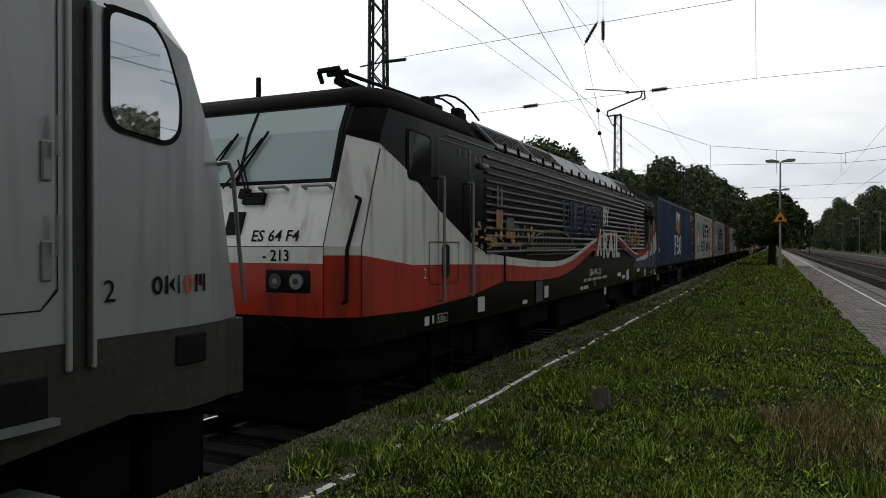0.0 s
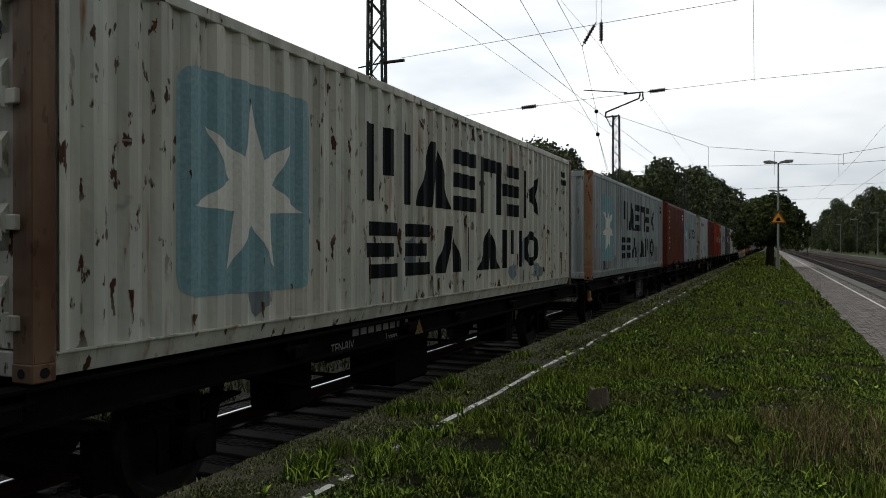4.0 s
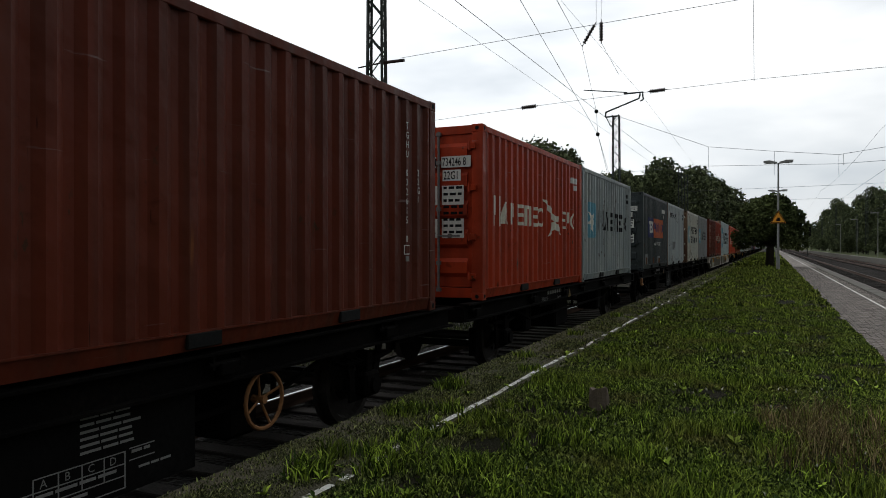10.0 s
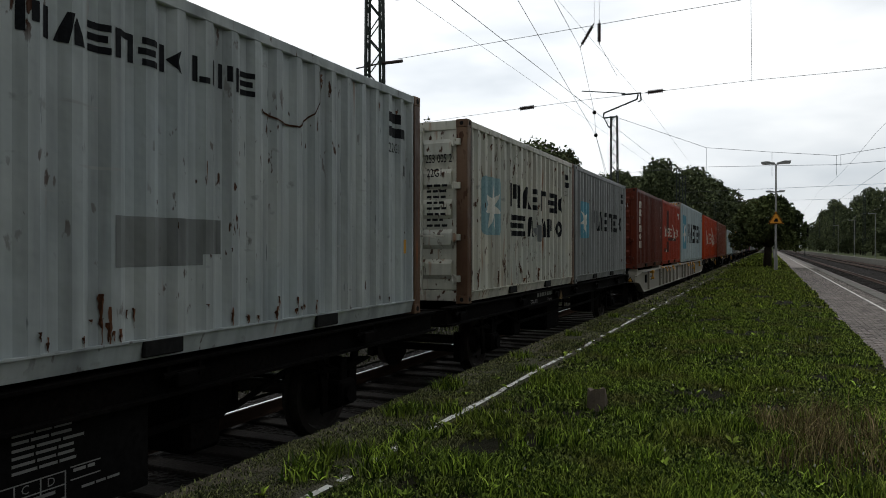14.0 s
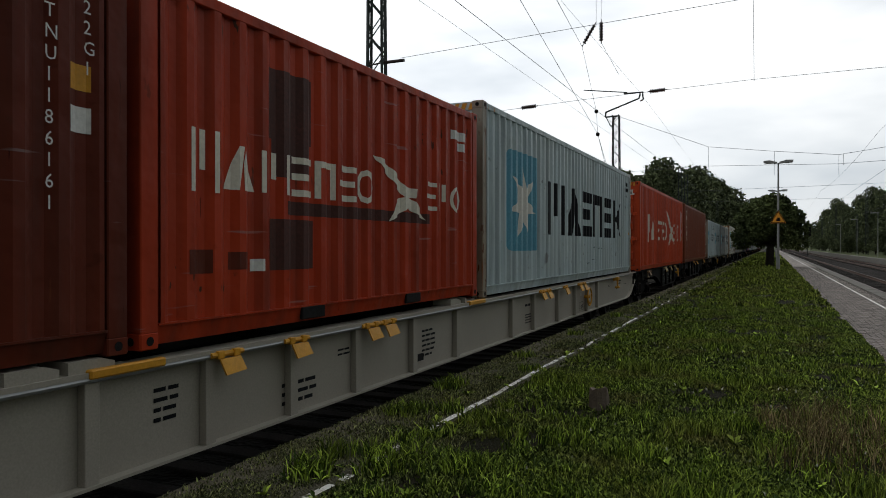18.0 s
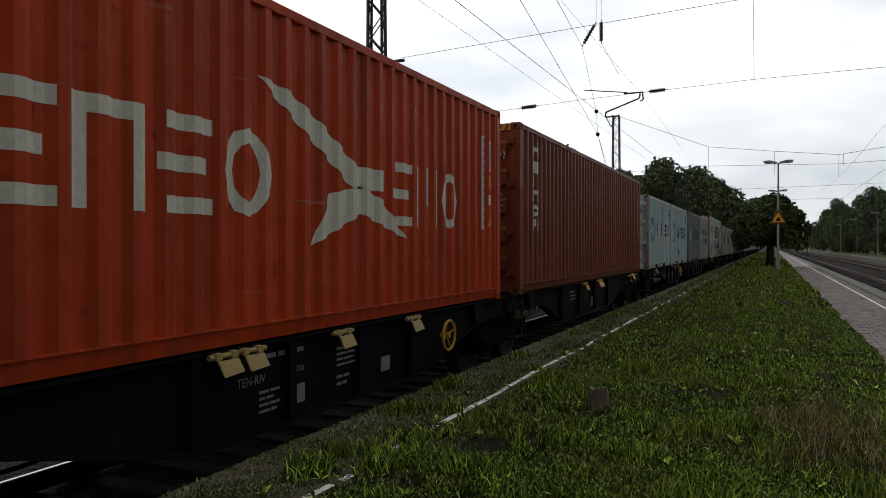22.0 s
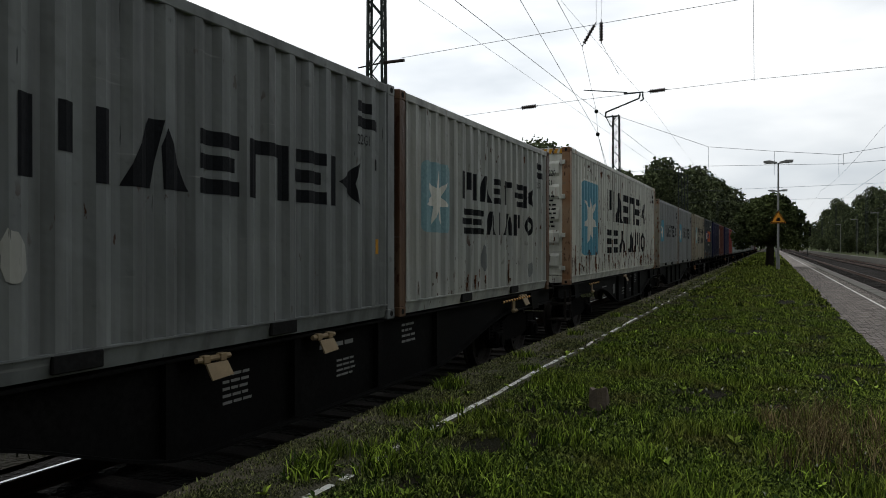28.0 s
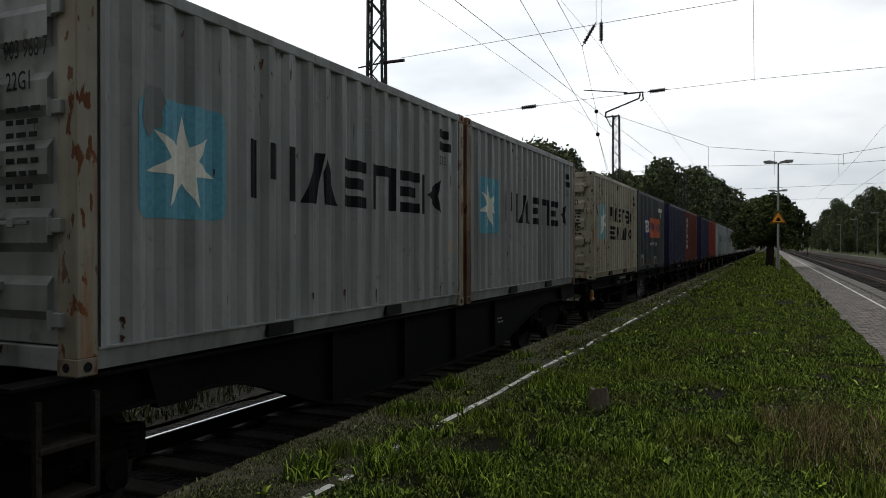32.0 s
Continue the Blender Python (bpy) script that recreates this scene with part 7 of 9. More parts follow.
class Shell:
    """A locomotive's outer shape. stations: (y, half width, z of the shoulder, z of the roof)."""

    def __init__(self, stations, low):
        self.st, self.low = stations, low

    def half(self, y):
        st = self.st
        for a, b in zip(st, st[1:]):
            if a[0] <= y <= b[0]:
                f = (y - a[0]) / (b[0] - a[0])
                return a[1] + (b[1] - a[1]) * f
        return st[0][1] if y < st[0][0] else st[-1][1]

    def body(self, inset=0.42):
        bm = bmesh.new()
        rings = []
        for y, w, zs, zr in self.st:
            i = min(inset, 0.3 * w)
            pts = [(-w, self.low), (-w, zs), (-w + i, zr), (w - i, zr), (w, zs), (w, self.low)]
            rings.append([bm.verts.new((x, y, z)) for x, z in pts])
        for a, b in zip(rings, rings[1:]):
            for k in range(6):
                j = (k + 1) % 6
                bm.faces.new((a[k], a[j], b[j], b[k]))
        bm.faces.new(rings[0][::-1]), bm.faces.new(rings[-1])
        bmesh.ops.remove_doubles(bm, verts=bm.verts, dist=0.001)
        return bm

    def panel(self, name, shapes, material, parent, lift=0.006, label="", sign=1):
        bm = bmesh.new()
        for s in shapes:
            bm.faces.new([bm.verts.new((0, y, z)) for y, z in s])
        bmesh.ops.triangulate(bm, faces=[f for f in bm.faces if len(f.verts) > 4])
        for y, *_ in self.st:
            bmesh.ops.bisect_plane(bm, geom=bm.verts[:] + bm.edges[:] + bm.faces[:], plane_co=(0, y, 0), plane_no=(0, 1, 0))
        for v in bm.verts:
            v.co.x = sign * (self.half(v.co.y) + lift)
        return part(name, bm, material, parent, label)


class NoseShell(Shell):
    """Both ends raked and chamfered: levels are (z, setback of the front, half width)."""

    def __init__(self, length, levels, front=1.20, crease=0.22):
        self.E, self.levels, self.front, self.crease = length, levels, front, crease

    def setback(self, z):
        lv = self.levels
        if z <= lv[0][0]:
            return lv[0][1]
        for a, b in zip(lv, lv[1:]):
            if a[0] <= z <= b[0]:
                return a[1] + (b[1] - a[1]) * (z - a[0]) / (b[0] - a[0])
        return lv[-1][1]

    def half(self, y, z=2.0):
        f = self.setback(z)
        d = min(y - f, self.E - f - y)
        if d < self.crease:
            return self.front + (1.47 - self.front) * max(0.0, d) / self.crease
        return min(1.49, 1.47 + 0.02 * (d - self.crease) / 0.7)

    def body(self):
        bm = bmesh.new()
        rings = []
        for z, f, w in self.levels:
            k = w / 1.49
            side = [(self.front * k, f), (1.47 * k, f + self.crease), (w, f + 0.92), (w, self.E - f - 0.92), (1.47 * k, self.E - f - self.crease), (self.front * k, self.E - f)]
            rings.append([bm.verts.new((x, y, z)) for x, y in side] + [bm.verts.new((-x, y, z)) for x, y in reversed(side)])
        n = len(rings[0])
        for a, b in zip(rings, rings[1:]):
            for i in range(n):
                j = (i + 1) % n
                bm.faces.new((a[i], a[j], b[j], b[i]))
        bm.faces.new(rings[0][::-1]), bm.faces.new(rings[-1])
        return bm

    def panel(self, name, shapes, material, parent, lift=0.006, label="", sign=1):
        bm = bmesh.new()
        for s in shapes:
            bm.faces.new([bm.verts.new((0, y, z)) for y, z in s])
        bmesh.ops.triangulate(bm, faces=[f for f in bm.faces if len(f.verts) > 4])
        ys = [y for s in shapes for y, z in s]
        cuts = []
        if min(ys) < 1.6 or max(ys) > self.E - 1.6:
            for a, b in zip(self.levels, self.levels[1:]):
                dz, dy = b[0] - a[0], b[1] - a[1]
                cuts.append(((0, 0, a[0]), (0, 0, 1)))
                for off in (self.crease, 0.92):
                    cuts += [((0, a[1] + off, a[0]), (0, dz, -dy)), ((0, self.E - a[1] - off, a[0]), (0, dz, dy))]
        for co, no in cuts:
            bmesh.ops.bisect_plane(bm, geom=bm.verts[:] + bm.edges[:] + bm.faces[:], plane_co=co, plane_no=no)
        for v in bm.verts:
            v.co.x = sign * (self.half(v.co.y, v.co.z) + lift)
        return part(name, bm, material, parent, label)


def handrail(parent, sh, y, z0, z1, r=0.02, off=0.07, material=STEEL):
    bm = bmesh.new()
    x = sh.half(y) + off
    rod(bm, (x, y, z0), (x, y, z1), r, 8)
    for z in (z0, z1):
        rod(bm, (x - off, y, z), (x, y, z), r, 8)
    return part("grab_rail", bm, material, parent)


def soften(pts, r=0.07, steps=4):
    """An outline with its corners rounded."""
    out = []
    n = len(pts)
    for i in range(n):
        p, a, b = Vector(pts[i]), Vector(pts[i - 1]), Vector(pts[(i + 1) % n])
        u, v = p + (a - p).normalized() * min(r, (a - p).length * 0.48), p + (b - p).normalized() * min(r, (b - p).length * 0.48)
        for k in range(steps + 1):
            f = k / steps
            q = u * (1 - f) ** 2 + p * 2 * f * (1 - f) + v * f ** 2
            out.append((q.x, q.y))
    return out


def window_frame(parent, sh, pts, glass_mat, label):
    pts = soften(pts)
    cy = sum(p[0] for p in pts) / len(pts)
    cz = sum(p[1] for p in pts) / len(pts)
    big = [(cy + (y - cy) * 1.14, cz + (z - cz) * 1.10) for y, z in pts]
    f = sh.panel("window_frame", [big], RUBBER, parent, 0.010, "black rubber window frame")
    sh.panel("pane", [pts], glass_mat, f, 0.016, label)


def loco_bogies(l, centres, label="", low=0.0):
    for c in centres:
        bm = bmesh.new()
        for sx in (-1, 1):
            pts = [(-2.1, 0.62), (-2.1, 0.86), (-0.7, 0.95), (0.7, 0.95), (2.1, 0.86), (2.1, 0.62), (1.2, 0.50), (0.6, 0.34), (-0.6, 0.34), (-1.2, 0.50)]
            prism_x(bm, [(c + y, z) for y, z in pts], sx * 1.12 - 0.07, sx * 1.12 + 0.07)
            for y in (-1.5, -0.9, 0.9, 1.5):
                for k in range(5):
                    rod(bm, (sx * 1.14, c + y, 0.72 + 0.06 * k), (sx * 1.14, c + y, 0.755 + 0.06 * k), 0.1, 10)
        part("bogie_frame", bm, MATT_BLACK, l)
        for y in (-1.3, 1.3):
            wheelset(l, c + y, 0.62)
            bm = bmesh.new()
            box(bm, 1.10, 1.32, c + y - 0.2, c + y + 0.2, 0.45, 0.80, 0.04)
            part("axle_box", bm, MATT_BLACK, l)


def white_loco():
    l = thing("electric_locomotive", "black electric locomotive with red, white and blue livery", "locomotive")
    E = 19.62
    sh = NoseShell(E, [(0.98, 0.0, 1.49), (1.945, 0.0, 1.49), (2.505, 0.20, 1.49), (3.105, 0.42, 1.49), (3.36, 0.563, 1.49)])
    part("body", sh.body(), LOCO_BLACK, l)
    bm = bmesh.new()
    roof = []
    for z, f, w, mid in ((3.362, 0.563, 1.44, 1.38), (3.46, 0.60, 1.40, 1.27), (3.55, 0.69, 1.34, 1.19), (3.63, 0.84, 1.27, 1.13), (3.69, 1.15, 1.19, 1.08), (3.73, 1.6, 1.10, 1.05)):
        half = [(w * 0.86, f), (w * 0.97, f + 0.22), (w, f + 0.55), (w, 3.1), (mid, 3.7), (mid, E - 3.7), (w, E - 3.1), (w, E - f - 0.55), (w * 0.97, E - f - 0.22), (w * 0.86, E - f)]
        roof.append([bm.verts.new((x, y, z)) for x, y in half] + [bm.verts.new((-x, y, z)) for x, y in reversed(half)])
    for a, b in zip(roof, roof[1:]):
        for i in range(20):
            j = (i + 1) % 20
            bm.faces.new((a[i], a[j], b[j], b[i]))
    bm.faces.new(roof[0][::-1]), bm.faces.new(roof[-1])
    part("roof", bm, MATT_BLACK, l, "matt black cab and machine roof", True)
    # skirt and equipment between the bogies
    # the long underframe box is an added filler that hides the track behind
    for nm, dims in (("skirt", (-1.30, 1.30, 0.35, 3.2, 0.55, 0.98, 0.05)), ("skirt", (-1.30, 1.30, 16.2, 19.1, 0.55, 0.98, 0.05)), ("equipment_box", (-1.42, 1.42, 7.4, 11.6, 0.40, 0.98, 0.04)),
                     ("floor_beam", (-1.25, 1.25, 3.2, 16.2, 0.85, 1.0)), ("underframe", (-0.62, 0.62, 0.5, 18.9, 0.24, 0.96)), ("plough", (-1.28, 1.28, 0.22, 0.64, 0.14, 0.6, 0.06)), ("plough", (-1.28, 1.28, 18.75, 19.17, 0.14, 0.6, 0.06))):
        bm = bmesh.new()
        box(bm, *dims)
        part(nm, bm, MATT_BLACK, l)
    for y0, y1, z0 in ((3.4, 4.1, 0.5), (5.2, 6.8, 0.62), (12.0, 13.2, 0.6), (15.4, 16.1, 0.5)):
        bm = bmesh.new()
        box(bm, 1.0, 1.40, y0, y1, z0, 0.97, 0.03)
        part("underfloor_locker", bm, MATT_BLACK, l)
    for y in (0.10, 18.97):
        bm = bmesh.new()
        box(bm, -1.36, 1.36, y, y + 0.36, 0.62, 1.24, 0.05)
        part("buffer_beam", bm, MATT_BLACK, l)
    loco_bogies(l, (4.6, 14.85))
    # livery
    edge = [(0.0, 1.86), (0.25, 1.86), (1.29, 1.74), (2.1, 1.73), (4.2, 1.68)]
    sh.panel("white_band", [edge + [(4.2, 1.80), (3.4, 1.87), (2.89, 2.0), (1.98, 2.36), (1.45, 2.63), (1.0, 2.82), (0.64, 2.94), (0.40, 3.05), (0.2, 2.505), (0, 1.945)]], LOCO_WHITE, l, 0.006, "white flank of the front cab")
    sh.panel("red_band", [[(0, 1.27), (0.25, 1.27), (1.4, 1.24), (2.9, 1.30), (4.2, 1.44)] + edge[::-1]], LOCO_RED, l, 0.006, "red flank of the front cab")

    def ribbon(name, line, below, above, material, lift, label):
        quads = []
        for (y0, z0, w0), (y1, z1, w1) in zip(line, line[1:]):
            quads.append([(y0, z0 + below * w0), (y1, z1 + below * w1), (y1, z1 + above * w1), (y0, z0 + above * w0)])
        sh.panel(name, quads, material, l, lift, label)

    swing = []
    for k in range(49):
        y = 4.2 + (15.6 - 4.2) * k / 48
        z = 1.68 - 0.10 * math.sin(min(1, (y - 4.2) / 2.6) * math.pi / 2) if y < 6.8 else 1.58 + 0.31 * (1 - math.cos((y - 6.8) / 4.9 * math.pi)) if y < 11.7 else 1.70 + 0.25 * (1 + math.cos((y - 11.7) / 3.9 * math.pi))
        swing.append((y, z, max(0.25, 1.0 - 0.5 * (y - 4.2) / 7.5)))
    ribbon("white_wave", swing, 0.0, 0.12, LOCO_WHITE, 0.033, "white wave of the livery")
    ribbon("red_wave", swing, -0.24, 0.0, LOCO_RED, 0.033, "red wave of the livery")
    ribbon("blue_wave", [s for s in swing if s[0] > 11.5], -0.45, -0.24, LOCO_BLUE, 0.033, "blue wave of the livery")
    sh.panel("rear_red_band", [[(15.5, 1.58), (16.8, 1.67), (17.5, 1.80), (17.5, 2.12), (16.8, 1.86), (15.5, 1.80)], [(17.5, 1.80), (18.3, 2.08), (18.9, 2.30), (18.9, 2.80), (18.3, 2.53), (17.5, 2.12)], [(18.9, 2.30), (19.42, 2.46), (19.20, 2.98), (18.9, 2.80)]], LOCO_RED, l, 0.006, "red stripe rising to the rear nose")
    sh.panel("rear_white_band", [[(15.3, 1.50), (16.8, 1.53), (17.3, 1.55), (17.5, 1.58), (17.5, 1.80), (16.8, 1.67), (15.3, 1.58)], [(17.5, 1.58), (17.9, 1.61), (18.3, 1.65), (18.6, 1.67), (18.8, 1.69), (19.1, 1.77), (19.62, 1.90), (19.62, 1.94), (19.42, 2.46), (18.9, 2.30), (18.3, 2.08), (17.5, 1.80)]], LOCO_WHITE, l, 0.008, "white stripe of the rear cab")
    sh.panel("rear_blue_band", [[(15.0, 1.34), (19.62, 1.22), (19.62, 1.90), (19.1, 1.77), (18.8, 1.69), (18.6, 1.67), (18.3, 1.65), (17.9, 1.61), (17.5, 1.58), (17.3, 1.55), (16.8, 1.53), (15.0, 1.50)]], LOCO_BLUE, l, 0.010, "blue stripe of the rear cab")
    # front: white nose, red apron
    f = lambda u, v: (u, -0.006, v)
    flat_paint("nose_white", [[(-1.2, 1.782), (1.2, 1.782), (1.2, 1.94), (-1.2, 1.94)]], LOCO_WHITE, l, f)
    flat_paint("nose_red", [[(-1.2, 1.27), (1.2, 1.27), (1.2, 1.78), (-1.2, 1.78)]], LOCO_RED, l, f)
    def nose(u, v, d):
        """A place on the sloping nose: v runs up the slope from its foot, d stands proud of it."""
        pts = [(0.0, 1.945), (0.20, 2.505), (0.42, 3.105), (0.60, 3.425)]
        for (ya, za), (yb, zb) in zip(pts, pts[1:]):
            ln = math.hypot(yb - ya, zb - za)
            if v <= ln or (yb, zb) == pts[-1]:
                f = v / ln
                ny, nz = -(zb - za) / ln, (yb - ya) / ln
                return (u, ya + (yb - ya) * f + ny * d, za + (zb - za) * f + nz * d)
            v -= ln

    def nose_panel(name, u0, u1, v0, v1, material, d, label="", narrow=0.0):
        cuts = [v0] + [c for c in (0.595, 1.234) if v0 < c < v1] + [v1]
        bm = bmesh.new()
        for a, b in zip(cuts, cuts[1:]):
            fa, fb = (a - v0) / (v1 - v0), (b - v0) / (v1 - v0)
            bm.faces.new([bm.verts.new(nose(*p, d)) for p in ((u0 - narrow * fa, a), (u1 + narrow * fa, a), (u1 + narrow * fb, b), (u0 - narrow * fb, b))])
        return part(name, bm, material, l, label)

    nose_panel("nose_white", -1.2, 1.2, 0.0, 0.66, LOCO_WHITE, 0.008, "white nose of the cab", 0.0)
    nose_panel("windscreen_frame", -1.17, 1.17, 0.67, 1.57, RUBBER, 0.009, "black windscreen frame", -0.02)
    nose_panel("windscreen", -1.135, 1.135, 0.70, 1.54, GLASS_SKY, 0.016, "pale green windscreen glass with the sky's reflection in its colour", -0.03)
    nose_panel("centre_pillar", -0.02, 0.02, 0.69, 1.55, RUBBER, 0.02, "thin black bar down the windscreen")
    write("ES 64 F4", 0.165, BLACKP, l, lambda u, v: nose(0.34 + u, 0.05 + v, 0.014), bold=0.015)
    write("- 213", 0.155, BLACKP, l, lambda u, v: (0.50 + u, -0.014, 1.805 + v), bold=0.015)
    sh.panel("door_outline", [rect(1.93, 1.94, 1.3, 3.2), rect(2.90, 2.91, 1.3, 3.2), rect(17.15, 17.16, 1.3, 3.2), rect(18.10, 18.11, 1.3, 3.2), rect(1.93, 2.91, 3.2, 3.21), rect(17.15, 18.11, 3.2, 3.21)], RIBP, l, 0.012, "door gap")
    for x in (-0.80, 0.80):
        bm = bmesh.new()
        box(bm, x - 0.26, x + 0.26, -0.02, 0.01, 1.50, 1.72, 0.01)
        part("headlight_box", bm, RUBBER, l)
    for x in (-0.92, -0.68, 0.68, 0.92):
        bm = bmesh.new()
        rod(bm, (x, -0.05, 1.61), (x, -0.01, 1.61), 0.075, 16)
        lamp = part("headlight", bm, LAMP_RIM if abs(x) > 0.8 else LAMP_DARK, l, "round headlight in a dull rim")
        bm = bmesh.new()
        rod(bm, (x, -0.055, 1.61), (x, -0.05, 1.61), 0.03, 12)
        part("lens", bm, LAMP_DARK if abs(x) > 0.8 else LAMP_RIM, lamp)
    for x in (-0.45, -0.05):
        bm = bmesh.new()
        rod(bm, nose(x, 0.62, 0.05), nose(x + 0.32, 1.25, 0.05), 0.013, 6)
        rod(bm, nose(x - 0.1, 0.62, 0.05), nose(x + 0.26, 1.18, 0.05), 0.010, 6)
        part("wiper", bm, RUBBER, l)
    for x, v, a, b, d in ((0.28, 0.50, 0.13, 0.06, 0.05), (0.14, 0.56, 0.06, 0.05, 0.05), (0.10, 0.24, 0.10, 0.12, 0.03), (-0.5, 0.54, 0.13, 0.05, 0.05)):
        bm = bmesh.new()
        vs = [bm.verts.new(nose(x + du * a, v + dv * b, dd)) for dd in (0.0, d) for du, dv in ((-1, -1), (1, -1), (1, 1), (-1, 1))]
        for q in ((0, 1, 2, 3), (7, 6, 5, 4), (0, 4, 5, 1), (1, 5, 6, 2), (2, 6, 7, 3), (3, 7, 4, 0)):
            bm.faces.new([vs[i] for i in q])
        part("wiper_pivot", bm, RUBBER, l, "dark wiper gear on the nose")
    bm = bmesh.new()
    rod(bm, nose(0.24, 0.52, 0.06), nose(0.02, 0.92, 0.05), 0.010, 6)
    rod(bm, nose(0.18, 0.56, 0.06), nose(-0.04, 0.94, 0.05), 0.010, 6)
    part("wiper_arm", bm, RUBBER, l)
    for x in (-0.75, 0.50, 1.02):
        bm = bmesh.new()
        rod(bm, nose(x - 0.15, 0.60, 0.08), nose(x + 0.15, 0.60, 0.08), 0.018, 8)
        for dx in (-0.15, 0.15):
            rod(bm, nose(x + dx, 0.60, 0.0), nose(x + dx, 0.60, 0.08), 0.018, 8)
        part("nose_handle", bm, STEEL, l)
    for x in (-0.875, 0.875):
        share("buffer", BUFF, l, pose(x, -0.05, 1.06))
        share("buffer", BUFF, l, pose(x, 19.5, 1.06, 0, 0, 180))
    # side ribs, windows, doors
    # ribs take the lighter black, so their bright edges are partly painted
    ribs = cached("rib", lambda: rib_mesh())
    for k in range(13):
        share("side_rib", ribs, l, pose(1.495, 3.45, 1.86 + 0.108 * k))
    sh.panel("city_lights", [rect(3.80, 4.08, 2.19, 2.46), rect(4.2, 4.62, 2.06, 2.16), rect(14.0, 14.15, 1.95, 2.5), rect(14.3, 14.75, 1.95, 2.2), rect(13.5, 13.62, 1.9, 2.25), rect(15.0, 15.2, 2.0, 2.6), rect(15.4, 15.7, 1.95, 2.3)], AMBER, l, 0.036, "printed amber night lights of a town")
    gt = random.Random(44)
    for nm, mat, count in (("gold_specks", GLOW_GOLD, 70), ("pale_specks", PALE_PRINT, 60)):
        spots = []
        for _ in range(count):
            y, z = (gt.uniform(2.86, 5.6), gt.uniform(1.86, 2.22)) if gt.random() < 0.6 else (gt.uniform(13.3, 15.9), gt.uniform(1.85, 2.45))
            spots.append(rect(y, y + gt.uniform(0.02, 0.16), z, z + gt.uniform(0.015, 0.07)))
        tagged(sh.panel(nm, spots, mat, l, 0.0375 if mat == GLOW_GOLD else 0.0365, "printed specks of light of the night town"), kind="stuff")
    tagged(sh.panel("bridge_frames", [rect(5.5 + 0.19 * k, 5.52 + 0.19 * k, 1.80, 2.0 + 0.2 * math.sin(math.pi * (k + 1.5) / 14)) for k in range(13)] + [rect(5.2, 8.3, 1.90, 1.93), rect(5.2, 8.3, 1.80, 1.815)], PALE_PRINT, l, 0.0362, "printed frames of a lit bridge"), kind="stuff")
    sh.panel("slanted_stripe", [[(9.88, 1.72), (10.12, 1.72), (10.50, 2.34), (10.36, 2.34)]], LOCO_RED, l, 0.038, "red slanted stripe")
    sh.panel("slanted_stripe", [[(10.12, 1.72), (10.30, 1.72), (10.58, 2.30), (10.50, 2.34)], [(10.38, 2.10), (10.52, 2.22), (10.66, 1.72), (10.52, 1.72)]], LOCO_WHITE, l, 0.038, "white slanted stripe")
    for k, ch in enumerate("POZNAN"):
        write(ch, 0.13, DIM_PRINT, l, lambda u, v: (1.500, 2.52 + 0.17 * k + u, 3.06 + v))
    for k, ch in enumerate("ROTTERDAM"):
        write(ch, 0.11, DIM_PRINT, l, lambda u, v: (1.500, 16.72 + 0.142 * k + u, 3.06 + v))
    sh.panel("city_towers", [rect(3.82, 3.91, 2.50, 2.72), rect(3.98, 4.07, 2.50, 2.72), [(3.82, 2.72), (3.91, 2.72), (3.865, 2.82)], [(3.98, 2.72), (4.07, 2.72), (4.025, 2.82)], rect(13.7, 13.85, 1.95, 2.3)], LOCO_ROOF, l, 0.036, "printed pale church towers")
    sh.panel("city_roof", [[(4.18, 2.20), (4.62, 2.20), (4.55, 2.36), (4.25, 2.36)]], CITY_GREEN, l, 0.036, "printed green roof")
    sh.panel("bridge_deck", [rect(3.5, 5.0, 1.94, 1.97), rect(5.0, 9.0, 1.97, 2.0)], PALE_PRINT, l, 0.0365, "printed bridge deck")
    arch = []
    for k in range(9):
        a = math.pi * k / 8
        arch.append((6.75 + 1.40 * math.cos(a), 1.95 + 0.29 * math.sin(a)))
    for k in range(8, -1, -1):
        a = math.pi * k / 8
        arch.append((6.75 + 1.34 * math.cos(a), 1.95 + 0.25 * math.sin(a)))
    sh.panel("bridge_arch", [arch], PALE_PRINT, l, 0.037, "printed bridge arch")
    tagged(sh.panel("blue_lettering", flat(plain_row(7.35, 10.75, 2.17, 2.80, ("corner", "bar", "posts", "fork", "bar", "posts", "ring", "stack", "gate", "ring"), 0.33, 0.08)), BLUE_DIM, l, 0.036, "row of dark blue painted shapes"), kind="stuff")
    write("BY", 0.54, WHITEP, l, lambda u, v: (1.536, 10.74 + u, 2.45 + v), squeeze=1.0, bold=0.03)
    write("RAIL", 0.82, WHITEP, l, lambda u, v: (1.539, 10.70 + u, 1.69 + v), squeeze=1.18, bold=0.03)
    write("ES 64 F4 - 213", 0.19, WHITEP, l, lambda u, v: (1.503, 9.58 + u, 1.31 + v), bold=0.02)
    tagged(sh.panel("data_table", [rect(9.06 + 0.078 * k, 9.112 + 0.078 * k, 1.20, 1.262) for k in range(29) if k not in (4, 9, 14, 21)] + [rect(8.77, 9.0, 1.05, 1.12), rect(9.06, 9.22, 1.05, 1.12), rect(9.28, 9.44, 1.05, 1.12), rect(10.05, 10.1, 1.08, 1.18), rect(13.2, 13.6, 1.1, 1.18), rect(14.0, 14.14, 1.12, 1.32)], WHITEP, l, 0.012), kind="stuff")
